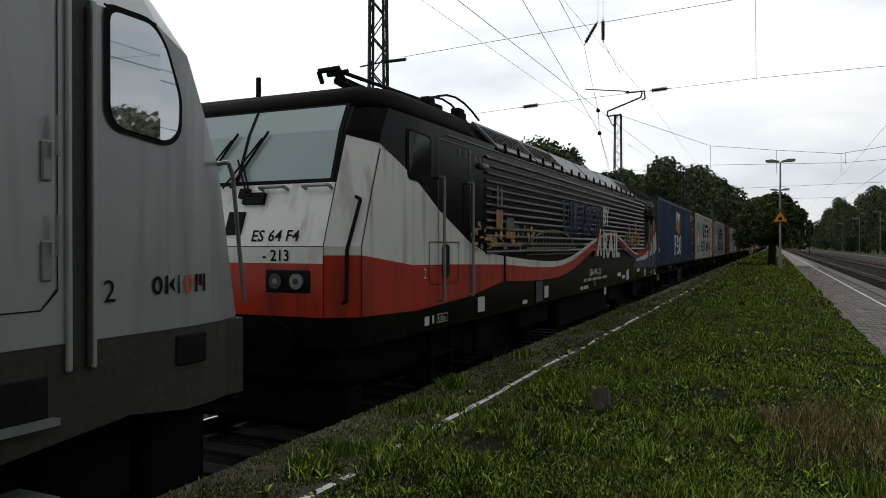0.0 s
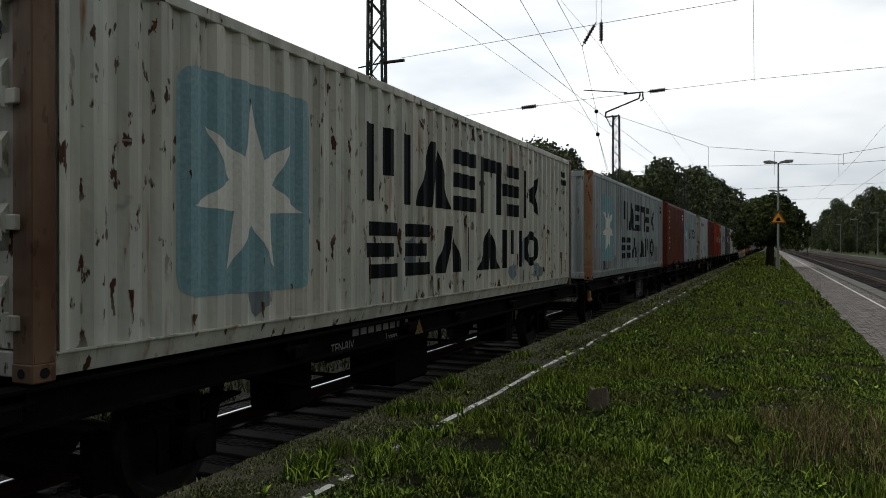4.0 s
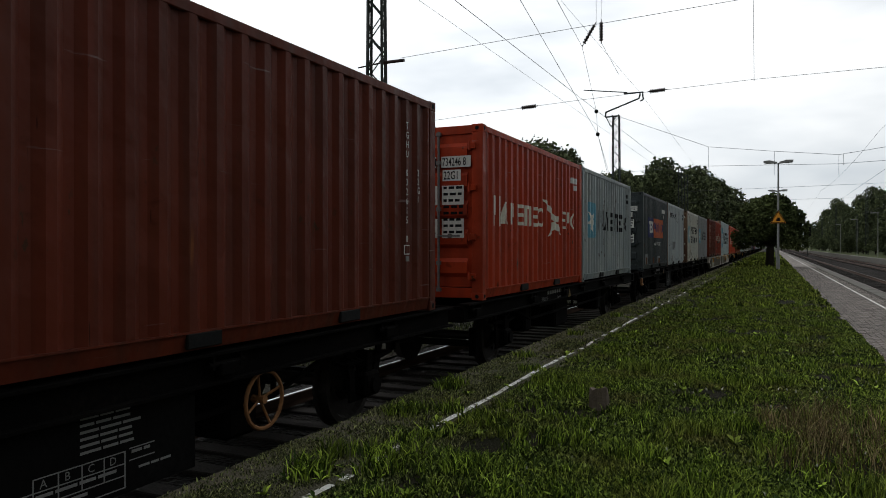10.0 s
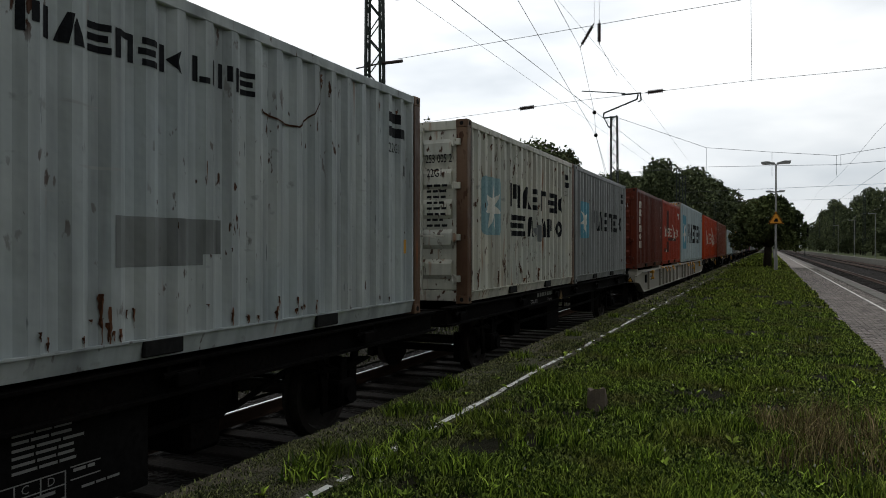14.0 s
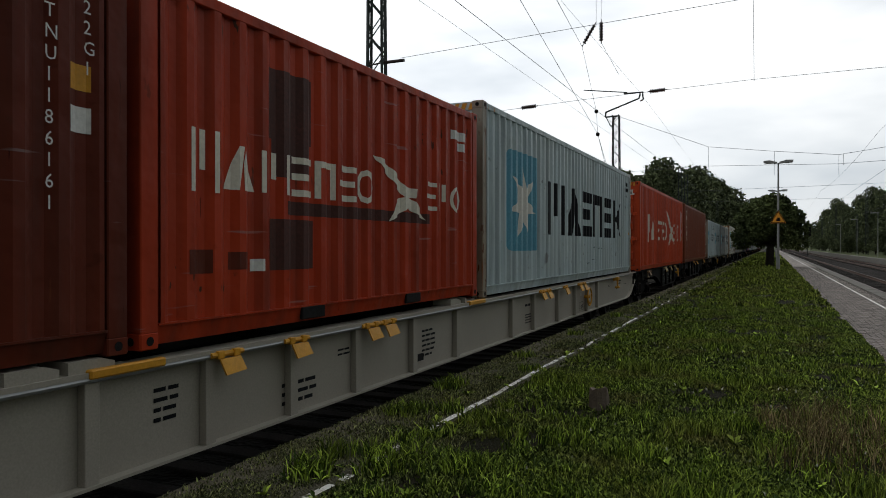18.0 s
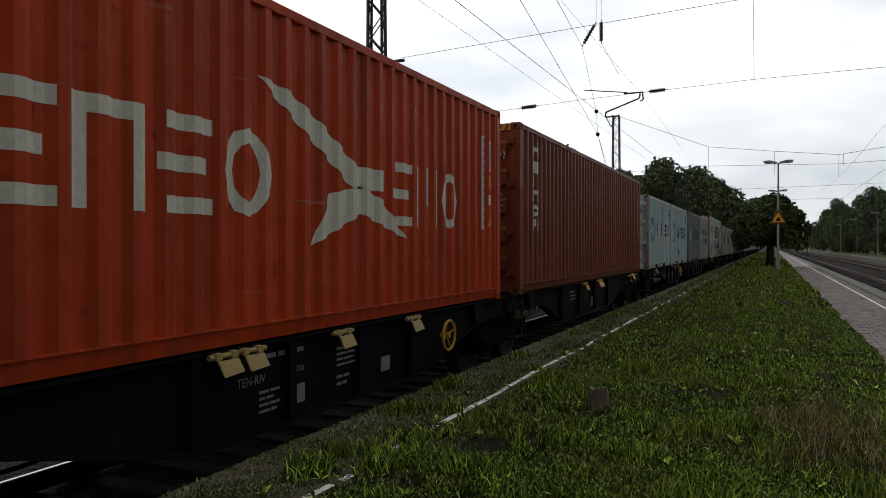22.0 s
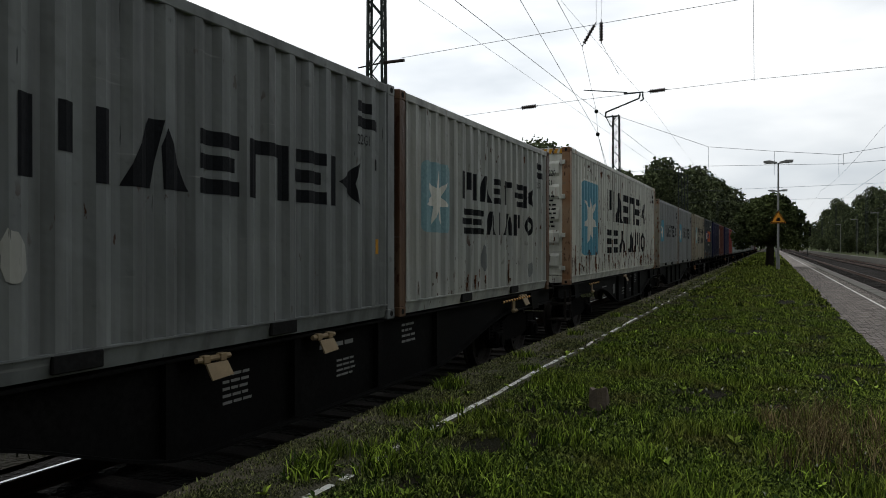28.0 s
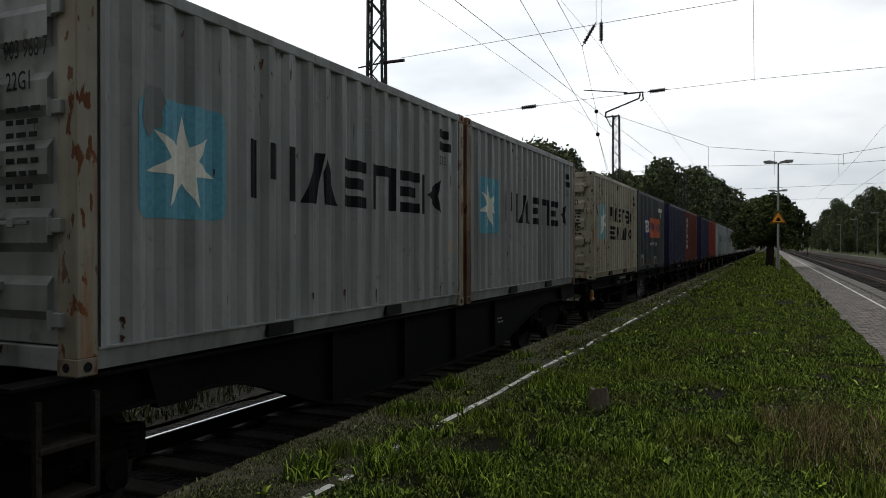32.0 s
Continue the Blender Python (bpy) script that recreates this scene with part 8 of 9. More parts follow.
    for y, z, w, h in ((3.16, 1.07, 0.25, 0.20), (6.22, 1.06, 0.24, 0.20), (13.79, 1.04, 0.34, 0.26), (11.0, 0.82, 0.24, 0.16), (12.6, 1.18, 0.42, 0.09), (5.04, 1.04, 0.24, 0.06), (15.4, 1.2, 0.5, 0.09)):
        sh.panel("white_plate", [rect(y, y + w, z, z + h)], WHITEP, l, 0.014, "white lettered plate")
    window_frame(l, sh, [(1.18, 2.69), (1.70, 2.66), (1.70, 3.17), (1.18, 3.19)], GLASS_BLACK, "dark cab side glass")
    window_frame(l, sh, [(18.13, 2.68), (18.57, 2.68), (18.57, 3.21), (18.13, 3.19)], CAB_DUSK, "cab side glass reflecting the sky")
    out, inn = soften([(18.115, 2.665), (18.585, 2.665), (18.585, 3.225), (18.115, 3.205)]), soften([(18.13, 2.68), (18.57, 2.68), (18.57, 3.21), (18.13, 3.19)])
    sh.panel("window_trim", [[out[k], out[(k + 1) % len(out)], inn[(k + 1) % len(out)], inn[k]] for k in range(len(out))], DIM_PRINT, l, 0.018, "thin worn window trim")
    # latches and rail heads of the rear cab door
    for y, z in ((17.84, 2.40), (17.82, 1.90)):
        # dark patch painted for the shade inside the latch recess
        sh.panel("latch_recess", [rounded(y - 0.06, y + 0.05, z - 0.16, z + 0.16, 0.04)], RUBBER, l, 0.015, "dark patch painted for the latch recess")
        bm = bmesh.new()
        box(bm, 1.50, 1.55, y - 0.028, y + 0.002, z - 0.08, z + 0.20, 0.01)
        box(bm, 1.50, 1.54, y - 0.05, y + 0.03, z - 0.06, z + 0.02, 0.01)
        part("door_latch", bm, STEEL, l, "grey steel door latch")
    for y in (17.25, 18.04):
        bm = bmesh.new()
        box(bm, 1.49, 1.56, y - 0.035, y + 0.035, 2.72, 2.90, 0.01)
        part("rail_head", bm, RUBBER, l, "black rail bracket")
    bm = bmesh.new()
    box(bm, 1.47, 1.58, 16.86, 17.06, 2.93, 3.04, 0.03)
    part("side_lamp", bm, RUBBER, l, "black side lamp housing")
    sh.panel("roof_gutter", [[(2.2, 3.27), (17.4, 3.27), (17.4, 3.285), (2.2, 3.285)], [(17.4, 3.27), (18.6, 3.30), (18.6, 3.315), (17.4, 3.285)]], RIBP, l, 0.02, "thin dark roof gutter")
    for y in (1.97, 2.86, 17.25, 18.04):
        handrail(l, sh, y, 1.32, 2.75)
    bm = bmesh.new()
    bend = [(sh.half(0.12) + 0.01, 0.12, 1.40), (sh.half(0.12) + 0.06, 0.12, 1.43), (sh.half(0.12) + 0.06, 0.13, 1.92), (sh.half(0.30, 2.40) + 0.06, 0.30, 2.40), (sh.half(0.30, 2.42) + 0.01, 0.31, 2.43)]
    for p, q in zip(bend, bend[1:]):
        rod(bm, p, q, 0.018, 8)
    part("grab_rail", bm, RUBBER, l, "bent black grab rail on the nose")
    # painted dark line stands for the shading along the corner crease
    sh.panel("corner_gap", [[(0.225, 1.28), (0.24, 1.28), (0.24, 1.945), (0.225, 1.945)], [(0.225, 1.945), (0.24, 1.945), (0.44, 2.505), (0.425, 2.505)], [(0.425, 2.505), (0.44, 2.505), (0.60, 2.92), (0.585, 2.93)]], RUBBER, l, 0.012, "crease shading painted as a dark line on the cab corner")
    for y in (2.13, 17.65):
        if y < 9:
            sh.panel("door_pocket", [rounded(y - 0.10, y + 0.12, 1.58, 1.97, 0.05)], RUBBER, l, 0.012)
        rim = [(y - 0.38, 1.50), (y + 0.33, 1.50), (y + 0.40, 1.57), (y + 0.40, 2.0), (y - 0.45, 2.0), (y - 0.45, 1.57)]
        inner = [(yy + (0.012 if yy < y else -0.012), zz + (0.012 if zz < 1.9 else -0.012)) for yy, zz in rim]
        quads = [[rim[i], rim[(i + 1) % 6], inner[(i + 1) % 6], inner[i]] for i in range(6)]
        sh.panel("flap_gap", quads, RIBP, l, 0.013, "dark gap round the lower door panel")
        for z in (0.35, 0.66, 0.95):
            bm = bmesh.new()
            box(bm, 1.05, 1.46, y - 0.26, y + 0.26, z, z + 0.04)
            part("cab_step", bm, MATT_BLACK, l)
        for dy in (-0.28, 0.28):
            bm = bmesh.new()
            box(bm, 1.40, 1.46, y + dy - 0.02, y + dy + 0.02, 0.35, 1.1)
            part("step_stringer", bm, MATT_BLACK, l)
    sh.panel("grey_plate", [rect(5.74, 6.12, 1.02, 1.36)], LOCO_ROOF, l, 0.014, "dull grey plate")
    sh.panel("plate_border", [rect(1.88, 2.19, 1.055, 1.063), rect(1.88, 2.19, 1.147, 1.155), rect(1.88, 1.888, 1.055, 1.155), rect(2.182, 2.19, 1.055, 1.155)], WHITEP, l, 0.014, "thin white border")
    write("R 80m", 0.085, WHITEP, l, lambda u, v: (1.506, 1.90 + u, 1.075 + v))
    write("2dx", 0.05, BLACKP, l, lambda u, v: (1.508, 2.70 + u, 1.68 + v))
    bm = bmesh.new()
    box(bm, 1.48, 1.56, 3.24, 3.45, 2.98, 3.05, 0.02)
    part("side_lamp", bm, LAMP_RIM, l, "small pale lamp beside the door")
    write("2", 0.17, WHITEP, l, lambda u, v: (1.508, 1.52 + u, 1.58 + v))
    write("1", 0.20, WHITEP, l, lambda u, v: (1.522, 18.17 + u, 1.43 + v), bold=0.022)
    write("1dx", 0.065, BLACKP, l, lambda u, v: (1.522, 17.36 + u, 1.66 + v), bold=0.01)
    for one in (rect(1.56, 1.68, 1.05, 1.15), rect(1.76, 1.81, 1.06, 1.15), rounded(16.75, 16.97, 1.035, 1.25, 0.02), rect(16.83, 16.91, 1.258, 1.335), rect(17.83, 17.88, 1.05, 1.14), rect(18.2, 18.25, 1.07, 1.16)):
        sh.panel("white_label", [one], WHITEP, l, 0.012)
    # figures on the rear plate
    for y, z, w in ((16.87, 1.195, 0.04), (16.80, 1.095, 0.045), (16.86, 1.095, 0.045)):
        sh.panel("plate_disc", [rounded(y, y + w, z - 0.01, z + 0.045, 0.02)], BLACKP, l, 0.018, "dark oval figure")
    for z in (1.19, 1.085):
        write("1", 0.065, BLACKP, l, lambda u, v: (1.522, 16.925 + u, z + v), bold=0.01)
    sh.panel("plate_star", [[(16.875, 1.322), (16.862, 1.30), (16.84, 1.29), (16.862, 1.28), (16.875, 1.258), (16.888, 1.28), (16.91, 1.29), (16.888, 1.30)]], BLACKP, l, 0.018, "dark star figure")
    # operator's mark low on the rear cab: two rows of plain blocks and a red dash
    for k in range(3):
        y = 18.62 + 0.085 * k
        sh.panel("mark_block", [[(y, 1.10), (y + 0.065, 1.10), (y + 0.075, 1.185), (y + 0.01, 1.185)]], WHITEP, l, 0.018, "small white slanted block")
    for k in range(4):
        y = 18.74 + 0.095 * k
        sh.panel("mark_block", [[(y, 1.00), (y + 0.07, 1.00), (y + 0.08, 1.075), (y + 0.01, 1.075)]], WHITEP, l, 0.018, "small white slanted block")
    for y, z in ((18.90, 1.13), (18.62, 1.04)):
        sh.panel("mark_dash", [rect(y, y + 0.10, z, z + 0.018)], LOCO_RED, l, 0.018, "thin red dash")
    # roof: grey hoods, pantograph, insulators
    bm = bmesh.new()
    for y0, y1 in ((3.9, 5.7), (5.8, 7.6), (7.7, 9.5), (9.6, 11.4), (11.5, 13.3), (13.4, 15.2)):
        bm = bmesh.new()
        vs = [bm.verts.new(p) for p in ((1.505, y0, 3.30), (1.505, y1, 3.30), (1.10, y1, 3.71), (1.10, y0, 3.71))]
        ws = [bm.verts.new((v.co.x + 0.02, v.co.y, v.co.z + 0.03)) for v in vs]
        bm.faces.new(vs[::-1]), bm.faces.new(ws)
        for i in range(4):
            j = (i + 1) % 4
            bm.faces.new((vs[i], vs[j], ws[j], ws[i]))
        rp = part("roof_panel", bm, LOCO_ROOF, l, "light grey sloping roof panel")
        if y0 < 7 or y0 > 13:
            # a dark grille behind a pale frame
            bm = bmesh.new()
            bm.faces.new([bm.verts.new(p) for p in ((1.445, y0 + 0.07, 3.415), (1.445, y1 - 0.07, 3.415), (1.155, y1 - 0.07, 3.71), (1.155, y0 + 0.07, 3.71))])
            part("roof_grille", bm, LOCO_LOW, rp, "dark grille in a pale frame")
            bm = bmesh.new()
            for k in range(7):
                z = 3.44 + 0.036 * k
                rod(bm, (1.435 - 0.0355 * k, y0 + 0.07, z), (1.435 - 0.0355 * k, y1 - 0.07, z), 0.006, 4)
            tagged(part("grille_mesh", bm, MATT_BLACK, rp), kind="stuff")
        for k in range(3):
            y = y0 + 0.3 + 0.6 * k
            bm = bmesh.new()
            prism_x(bm, [(y - 0.03, 3.30), (y + 0.05, 3.30), (y - 0.03, 3.42)], 1.50, 1.535)
            part("roof_bracket", bm, MATT_BLACK, rp, "small dark bracket")
    for y0 in (2.0, 14.2):
        bm = bmesh.new()
        for sx in (-0.4, 0.4):
            rod(bm, (sx, y0 + 0.9, 3.86), (sx, y0 + 3.3, 3.86), 0.03, 6)
            for dy in (1.1, 3.1):
                rod(bm, (sx, y0 + dy, 3.62), (sx, y0 + dy, 3.88), 0.06, 8)
        for dy in (1.1, 2.2, 3.1):
            rod(bm, (-0.55, y0 + dy, 3.88), (0.55, y0 + dy, 3.88), 0.03, 6)
        for sx in (-0.06, 0.10):
            rod(bm, (sx, y0 + 0.05, 4.14), (sx * 3, y0 + 2.6, 4.13), 0.028, 6)
        rod(bm, (0.0, y0 + 0.1, 4.05), (0.0, y0 + 1.9, 3.93), 0.055, 8)
        for dy in (-0.1, 0.1):
            rod(bm, (-0.14, y0 + dy, 4.14), (0.16, y0 + dy, 4.15), 0.035, 6)
        for sx in (-0.14, 0.16):
            rod(bm, (sx, y0 - 0.1, 4.13), (sx * 1.1, y0, 4.01), 0.03, 6)
        # springs, links and bowed cables at the foot of the arm
        for sx in (0.1, 0.4, 0.62):
            pts = [(sx, y0 + 1.5 + 0.32 * k, 4.0 + 0.2 * math.sin(k / 6 * math.pi) + 0.04 * sx) for k in range(7)]
            for p, q in zip(pts, pts[1:]):
                rod(bm, p, q, 0.018, 5)
        for dy, sx in ((1.7, 0.45), (2.3, 0.3), (2.7, 0.5), (3.0, 0.4)):
            box(bm, sx - 0.08, sx + 0.08, y0 + dy, y0 + dy + 0.22, 3.88, 4.12, 0.02)
        part("pantograph", bm, RUBBER, l, "folded black pantograph")
    bm = bmesh.new()
    rod(bm, (-0.72, 1.45, 3.6), (-0.72, 1.45, 4.02), 0.03, 8)
    part("roof_antenna", bm, RUBBER, l, "short dark roof antenna")
    bm = bmesh.new()
    for k in range(12):
        y = 4.6 + k * 0.9
        rod(bm, (0.25, y, 3.72), (0.25, y, 3.90), 0.07, 8)
    rod(bm, (0.25, 4.4, 3.92), (0.25, 14.8, 3.92), 0.025, 6)
    box(bm, -0.5, 0.6, 6.0, 7.2, 3.7, 3.84, 0.03)
    part("roof_insulator", bm, CERAMIC, l)
    return on_train(l, 5.72, 0.0)


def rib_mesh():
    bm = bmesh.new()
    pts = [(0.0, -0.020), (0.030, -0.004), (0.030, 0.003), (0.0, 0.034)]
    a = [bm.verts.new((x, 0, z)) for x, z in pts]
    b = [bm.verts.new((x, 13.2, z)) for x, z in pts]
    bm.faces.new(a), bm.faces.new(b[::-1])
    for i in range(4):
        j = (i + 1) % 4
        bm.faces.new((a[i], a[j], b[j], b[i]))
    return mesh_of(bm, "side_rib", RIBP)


def grey_loco():
    """Only its rear cab passes the camera; y = 0 is its rear nose, the body runs to negative y."""
    l = thing("electric_locomotive", "silver-grey electric locomotive with dark lower band", "locomotive")
    st = [(-18.2, 1.2, 2.0, 2.05), (-17.3, 1.49, 3.3, 3.7), (-0.98, 1.49, 3.35, 3.78), (-0.72, 1.48, 3.22, 3.60), (-0.54, 1.46, 2.86, 2.96), (-0.34, 1.41, 2.48, 2.54), (-0.06, 1.31, 1.50, 1.52), (0.0, 1.27, 1.43, 1.44)]
    sh = Shell(st, 1.41)
    part("body", sh.body(0.30), LOCO_GREY, l)
    bm = bmesh.new()
    prism_x(bm, [(-18.0, 1.405), (-18.0, 0.95), (-3.2, 0.95), (-2.4, 0.80), (-1.2, 0.92), (-0.75, 0.86), (-0.02, 0.84), (-0.02, 1.405)], -1.36, 1.36)
    part("lower_band", bm, LOCO_LOW, l, "dirty dark grey lower band")
    sh.panel("lower_side", [[(-3.2, 0.95), (-2.4, 0.80), (-1.2, 0.92), (-1.2, 1.405), (-3.2, 1.405)], [(-1.2, 0.92), (-0.75, 0.86), (-0.02, 0.84), (-0.02, 1.405), (-1.2, 1.405)], rect(-17.5, -3.2, 0.95, 1.405)], LOCO_LOW, l, -0.004)
    loco_bogies(l, (-3.6, -13.4))
    window_frame(l, sh, [(-1.36, 2.74), (-1.30, 2.66), (-0.92, 2.62), (-0.82, 2.70), (-0.81, 2.92), (-0.93, 3.22), (-1.04, 3.34), (-1.36, 3.34)], CAB_MIRROR, "cab side window reflecting the sky")
    # dark strip painted on the flat side for the shaded door groove
    sh.panel("door_groove", [rect(-1.62, -1.455, 1.28, 3.36)], LOCO_LOW, l, 0.004, "dark strip painted for the recess beside the cab door")
    for y in (-1.475, -1.635):
        bm = bmesh.new()
        box(bm, 1.485, 1.515, y - 0.018, y + 0.018, 1.25, 3.36, 0.008)
        part("groove_rim", bm, LOCO_GREY, l)
    handrail(l, sh, -1.51, 1.28, 3.30, 0.016, 0.02, LOCO_LOW)
    bm = bmesh.new()
    bend = [(sh.half(-0.36) + 0.01, -0.37, 2.54), (sh.half(-0.36) + 0.09, -0.35, 2.55), (sh.half(-0.30) + 0.09, -0.28, 2.46), (sh.half(-0.1) + 0.08, -0.06, 1.52)]
    for p, q in zip(bend, bend[1:]):
        rod(bm, p, q, 0.017, 8)
    part("grab_rail", bm, STEEL, l, "bent steel grab rail along the nose")
    sh.panel("roof_seam", [[(-1.40, 3.37), (-1.40, 3.355), (-1.0, 3.345), (-1.0, 3.36)]], RUBBER, l, 0.008, "dark seam under the roof")
    sh.panel("door_outline", [rect(-2.5, -2.49, 1.60, 3.3), rect(-1.705, -1.697, 1.72, 3.3), rect(-2.5, -1.80, 1.60, 1.608), [(-1.80, 1.60), (-1.70, 1.70), (-1.695, 1.72), (-1.705, 1.72), (-1.80, 1.612)]], RUBBER, l, 0.006)
    for z in (1.88, 2.42):
        bm = bmesh.new()
        x = 1.49
        box(bm, x, x + 0.02, -1.80, -1.74, z - 0.12, z + 0.10, 0.008)
        rod(bm, (x + 0.05, -1.73, z + 0.02), (x + 0.05, -1.73, z + 0.24), 0.016, 6)
        part("door_handle", bm, STEEL, l)
    write("2", 0.19, BLACKP, l, lambda u, v: (1.500, -1.41 + u, 1.62 + v))
    for k, one in enumerate(plain_row(-1.04, -0.54, 1.64, 1.76, ("ring", "fork", "bar", "ring", "posts"), 0.2, 0.25)):
        sh.panel("name_block", one, (BLACKP, BLACKP, BLACKP, ORANGEP, BLACKP)[k], l, 0.008, "small painted shape")
    bm = bmesh.new()
    box(bm, 1.40, 1.495, -0.83, -0.55, 1.16, 1.36, 0.01)
    part("lamp_recess", bm, RUBBER, l)
    bm = bmesh.new()
    box(bm, 1.40, 1.495, -2.2, -1.75, 1.02, 1.25, 0.01)
    part("step_recess", bm, RUBBER, l)
    for z in (0.55, 0.98):
        bm = bmesh.new()
        box(bm, 1.2, 1.54, -2.3, -1.72, z, z + 0.04)
        part("cab_step", bm, STEEL, l)
    for x in (-0.875, 0.875):
        share("buffer", BUFF, l, pose(x, 0.05, 1.06, 0, 0, 180))
    bm = bmesh.new()
    box(bm, -1.25, 1.25, -0.05, 0.10, 0.72, 1.18, 0.04)
    part("headstock", bm, MATT_BLACK, l)
    bm = bmesh.new()
    # added filler along the middle, blocks the view through below the body
    box(bm, -0.62, 0.62, -17.8, -0.4, 0.24, 1.0)
    box(bm, -1.28, 1.28, -0.9, -0.3, 0.14, 0.86, 0.06)
    box(bm, -1.25, 1.25, -1.65, -0.95, 0.3, 0.95, 0.05)
    part("underframe", bm, MATT_BLACK, l)
    return on_train(l, 4.42, 0.0)


white_loco()
grey_loco()

# ------------------------------------------------------------------ masts and overhead line
def lattice_mast(x, y, height, base, top, label, deep=1.0):
    m = thing("lattice_mast", label, "catenary mast", "overhead line masts", at=pose(x, y, -0.7))
    half = lambda z: (base + (top - base) * z / height) / 2
    for sx in (-1, 1):
        for sy in (-1, 1):
            bm = bmesh.new()
            rod(bm, (sx * half(0), sy * deep * half(0), 0), (sx * half(height), sy * deep * half(height), height), 0.042, 4)
            part("chord", bm, MAST, m)
    n = int(height / 0.42)
    for side in range(4):
        bm = bmesh.new()
        for i in range(n):
            z0, z1 = height * i / n, height * (i + 1) / n
            a, b = half(z0), half(z1)
            s = 1 if (i + side) % 2 else -1
            p = {0: ((-s * a, -a, z0), (s * b, -b, z1)), 1: ((a, -s * a, z0), (b, s * b, z1)), 2: ((-s * a, a, z0), (s * b, b, z1)), 3: ((-a, -s * a, z0), (-b, s * b, z1))}[side]
            rod(bm, *((px, py * deep, pz) for px, py, pz in p), 0.018, 4)
        tagged(part("lacing", bm, MAST, m), kind="stuff")
    bm = bmesh.new()
    box(bm, -base * 0.8, base * 0.8, -base * 0.8, base * 0.8, -0.2, 0.25, 0.02)
    part("footing", bm, KERB, m)
    # added rod in the mast's centre that the wire ends touch
    if x > 16:
        bm = bmesh.new()
        rod(bm, (0, 0, 0), (0, 0, height), 0.03, 6)
        part("earth_cable", bm, MAST, m)
    return m


mast_a = lattice_mast(-8.54, 15.0, 12.8, 0.50, 0.28, "tall dark steel lattice mast beside the track", 0.45)
bm = bmesh.new()
rod(bm, (0.12, 0, 6.60), (0.74, 0.0, 6.60), 0.04, 8)
rod(bm, (-0.5, 0, 6.55), (0.12, 0, 6.60), 0.02, 6)
part("wire_anchor", bm, CERAMIC, mast_a)
mast_b = lattice_mast(-8.55, 44.2, 10.2, 0.50, 0.36, "dark steel lattice mast with a bracket for the overhead line")
bm = bmesh.new()
rod(bm, (0.1, 0, 10.15), (-0.65, 0, 10.12), 0.05, 6)
rod(bm, (-0.65, 0, 10.12), (-0.62, 0, 10.45), 0.05, 6)
rod(bm, (-0.62, 0, 10.42), (1.35, 0, 11.1), 0.05, 6)
rod(bm, (1.35, 0, 11.1), (1.42, 0, 11.4), 0.05, 6)
rod(bm, (-0.6, 0, 10.1), (-0.3, 0, 9.5), 0.03, 6)
rod(bm, (-0.05, 0, 10.1), (-0.3, 0, 9.5), 0.03, 6)
part("bracket", bm, MAST, mast_b)
for xx, yy, hh in ((-9.2, 84, 11.0), (-9.4, 92, 11.0), (-9.6, 150, 11), (17.0, 163, 13.6), (17.0, 236, 14), (16.6, 176, 9), (17.4, 118, 9.0), (17.0, 300, 13), (17.5, 15, 13), (17.5, 30, 14), (17.5, 44, 11), (17.0, 92, 10)):
    lattice_mast(xx, yy, hh, 0.5, 0.32, "distant dark steel lattice mast")


def wire(name, pts, r, label, sag=0.0, parent=None):
    cu = bpy.data.curves.new(name, "CURVE")
    cu.dimensions = "3D"
    cu.bevel_depth = r
    cu.bevel_resolution = 0
    for a, b in zip(pts, pts[1:]):
        sp = cu.splines.new("POLY")
        n = 9 if sag else 2
        sp.points.add(n - 1)
        for i in range(n):
            f = i / (n - 1)
            p = Vector(a).lerp(Vector(b), f)
            sp.points[i].co = (p.x, p.y, p.z - sag * 4 * f * (1 - f), 1)
    cu.materials.append(WIRE)
    ob = new(name, cu)
    if parent is not None:
        ob.parent = parent
        return tagged(ob, label)
    return tagged(ob, label, "overhead wire", "overhead wires")


def insulator(parent, a, b, label, discs=7):
    """A string of ribbed discs between a and b."""
    a, b = Vector(a), Vector(b)
    bm = bmesh.new()
    rod(bm, a, b, 0.022, 6)
    rod(bm, a.lerp(b, 0.14), a.lerp(b, 0.86), 0.05, 8)
    for k in range(discs):
        f = 0.16 + 0.68 * k / (discs - 1)
        p = a.lerp(b, f)
        d = (b - a).normalized() * 0.022
        rod(bm, p - d, p + d, 0.085, 10)
    return part("insulator", bm, CERAMIC, parent, label)


wire("contact_wire", [(TRACK_X, -15, 5.43), (TRACK_X, 330, 5.43)], 0.004, "straight contact wire over the train")
wire("carrying_wire", [(TRACK_X, -15, 5.87), (TRACK_X, 44, 5.87), (TRACK_X, 330, 5.87)], 0.008, "straight carrying wire above the contact wire")
wire("upper_wire", [(TRACK_X, -15, 8.0), (TRACK_X, 31, 8.05), (TRACK_X, 60, 7.3), (TRACK_X, 110, 7.6)], 0.0055, "thin upper wire along the track")
wire("tension_wire", [(-4.97, 15, 6.91), (-6.56, 30, 6.21), (-6.2, 30.2, 4.6)], 0.0075, "thin slanting tension wire")


wire("cross_wire", [(-7.86, 14.9, 5.93), (-0.54, 14.9, 6.26), (7.0, 14.9, 6.75), (17.5, 15.0, 7.3)], 0.0055, "cross wire from the tall mast over the tracks")
low_span = wire("cross_wire", [(-16.0, 30, 7.2), (-12.06, 30, 7.45), (-7.2, 30, 7.70), (-0.6, 30, 7.92), (3.72, 30, 7.95), (17.5, 30, 8.5)], 0.008, "cross wire carrying the registration arms")
high_span = wire("cross_wire", [(-16.0, 30, 13.1), (17.5, 30, 13.1)], 0.0065, "upper cross wire over all tracks")
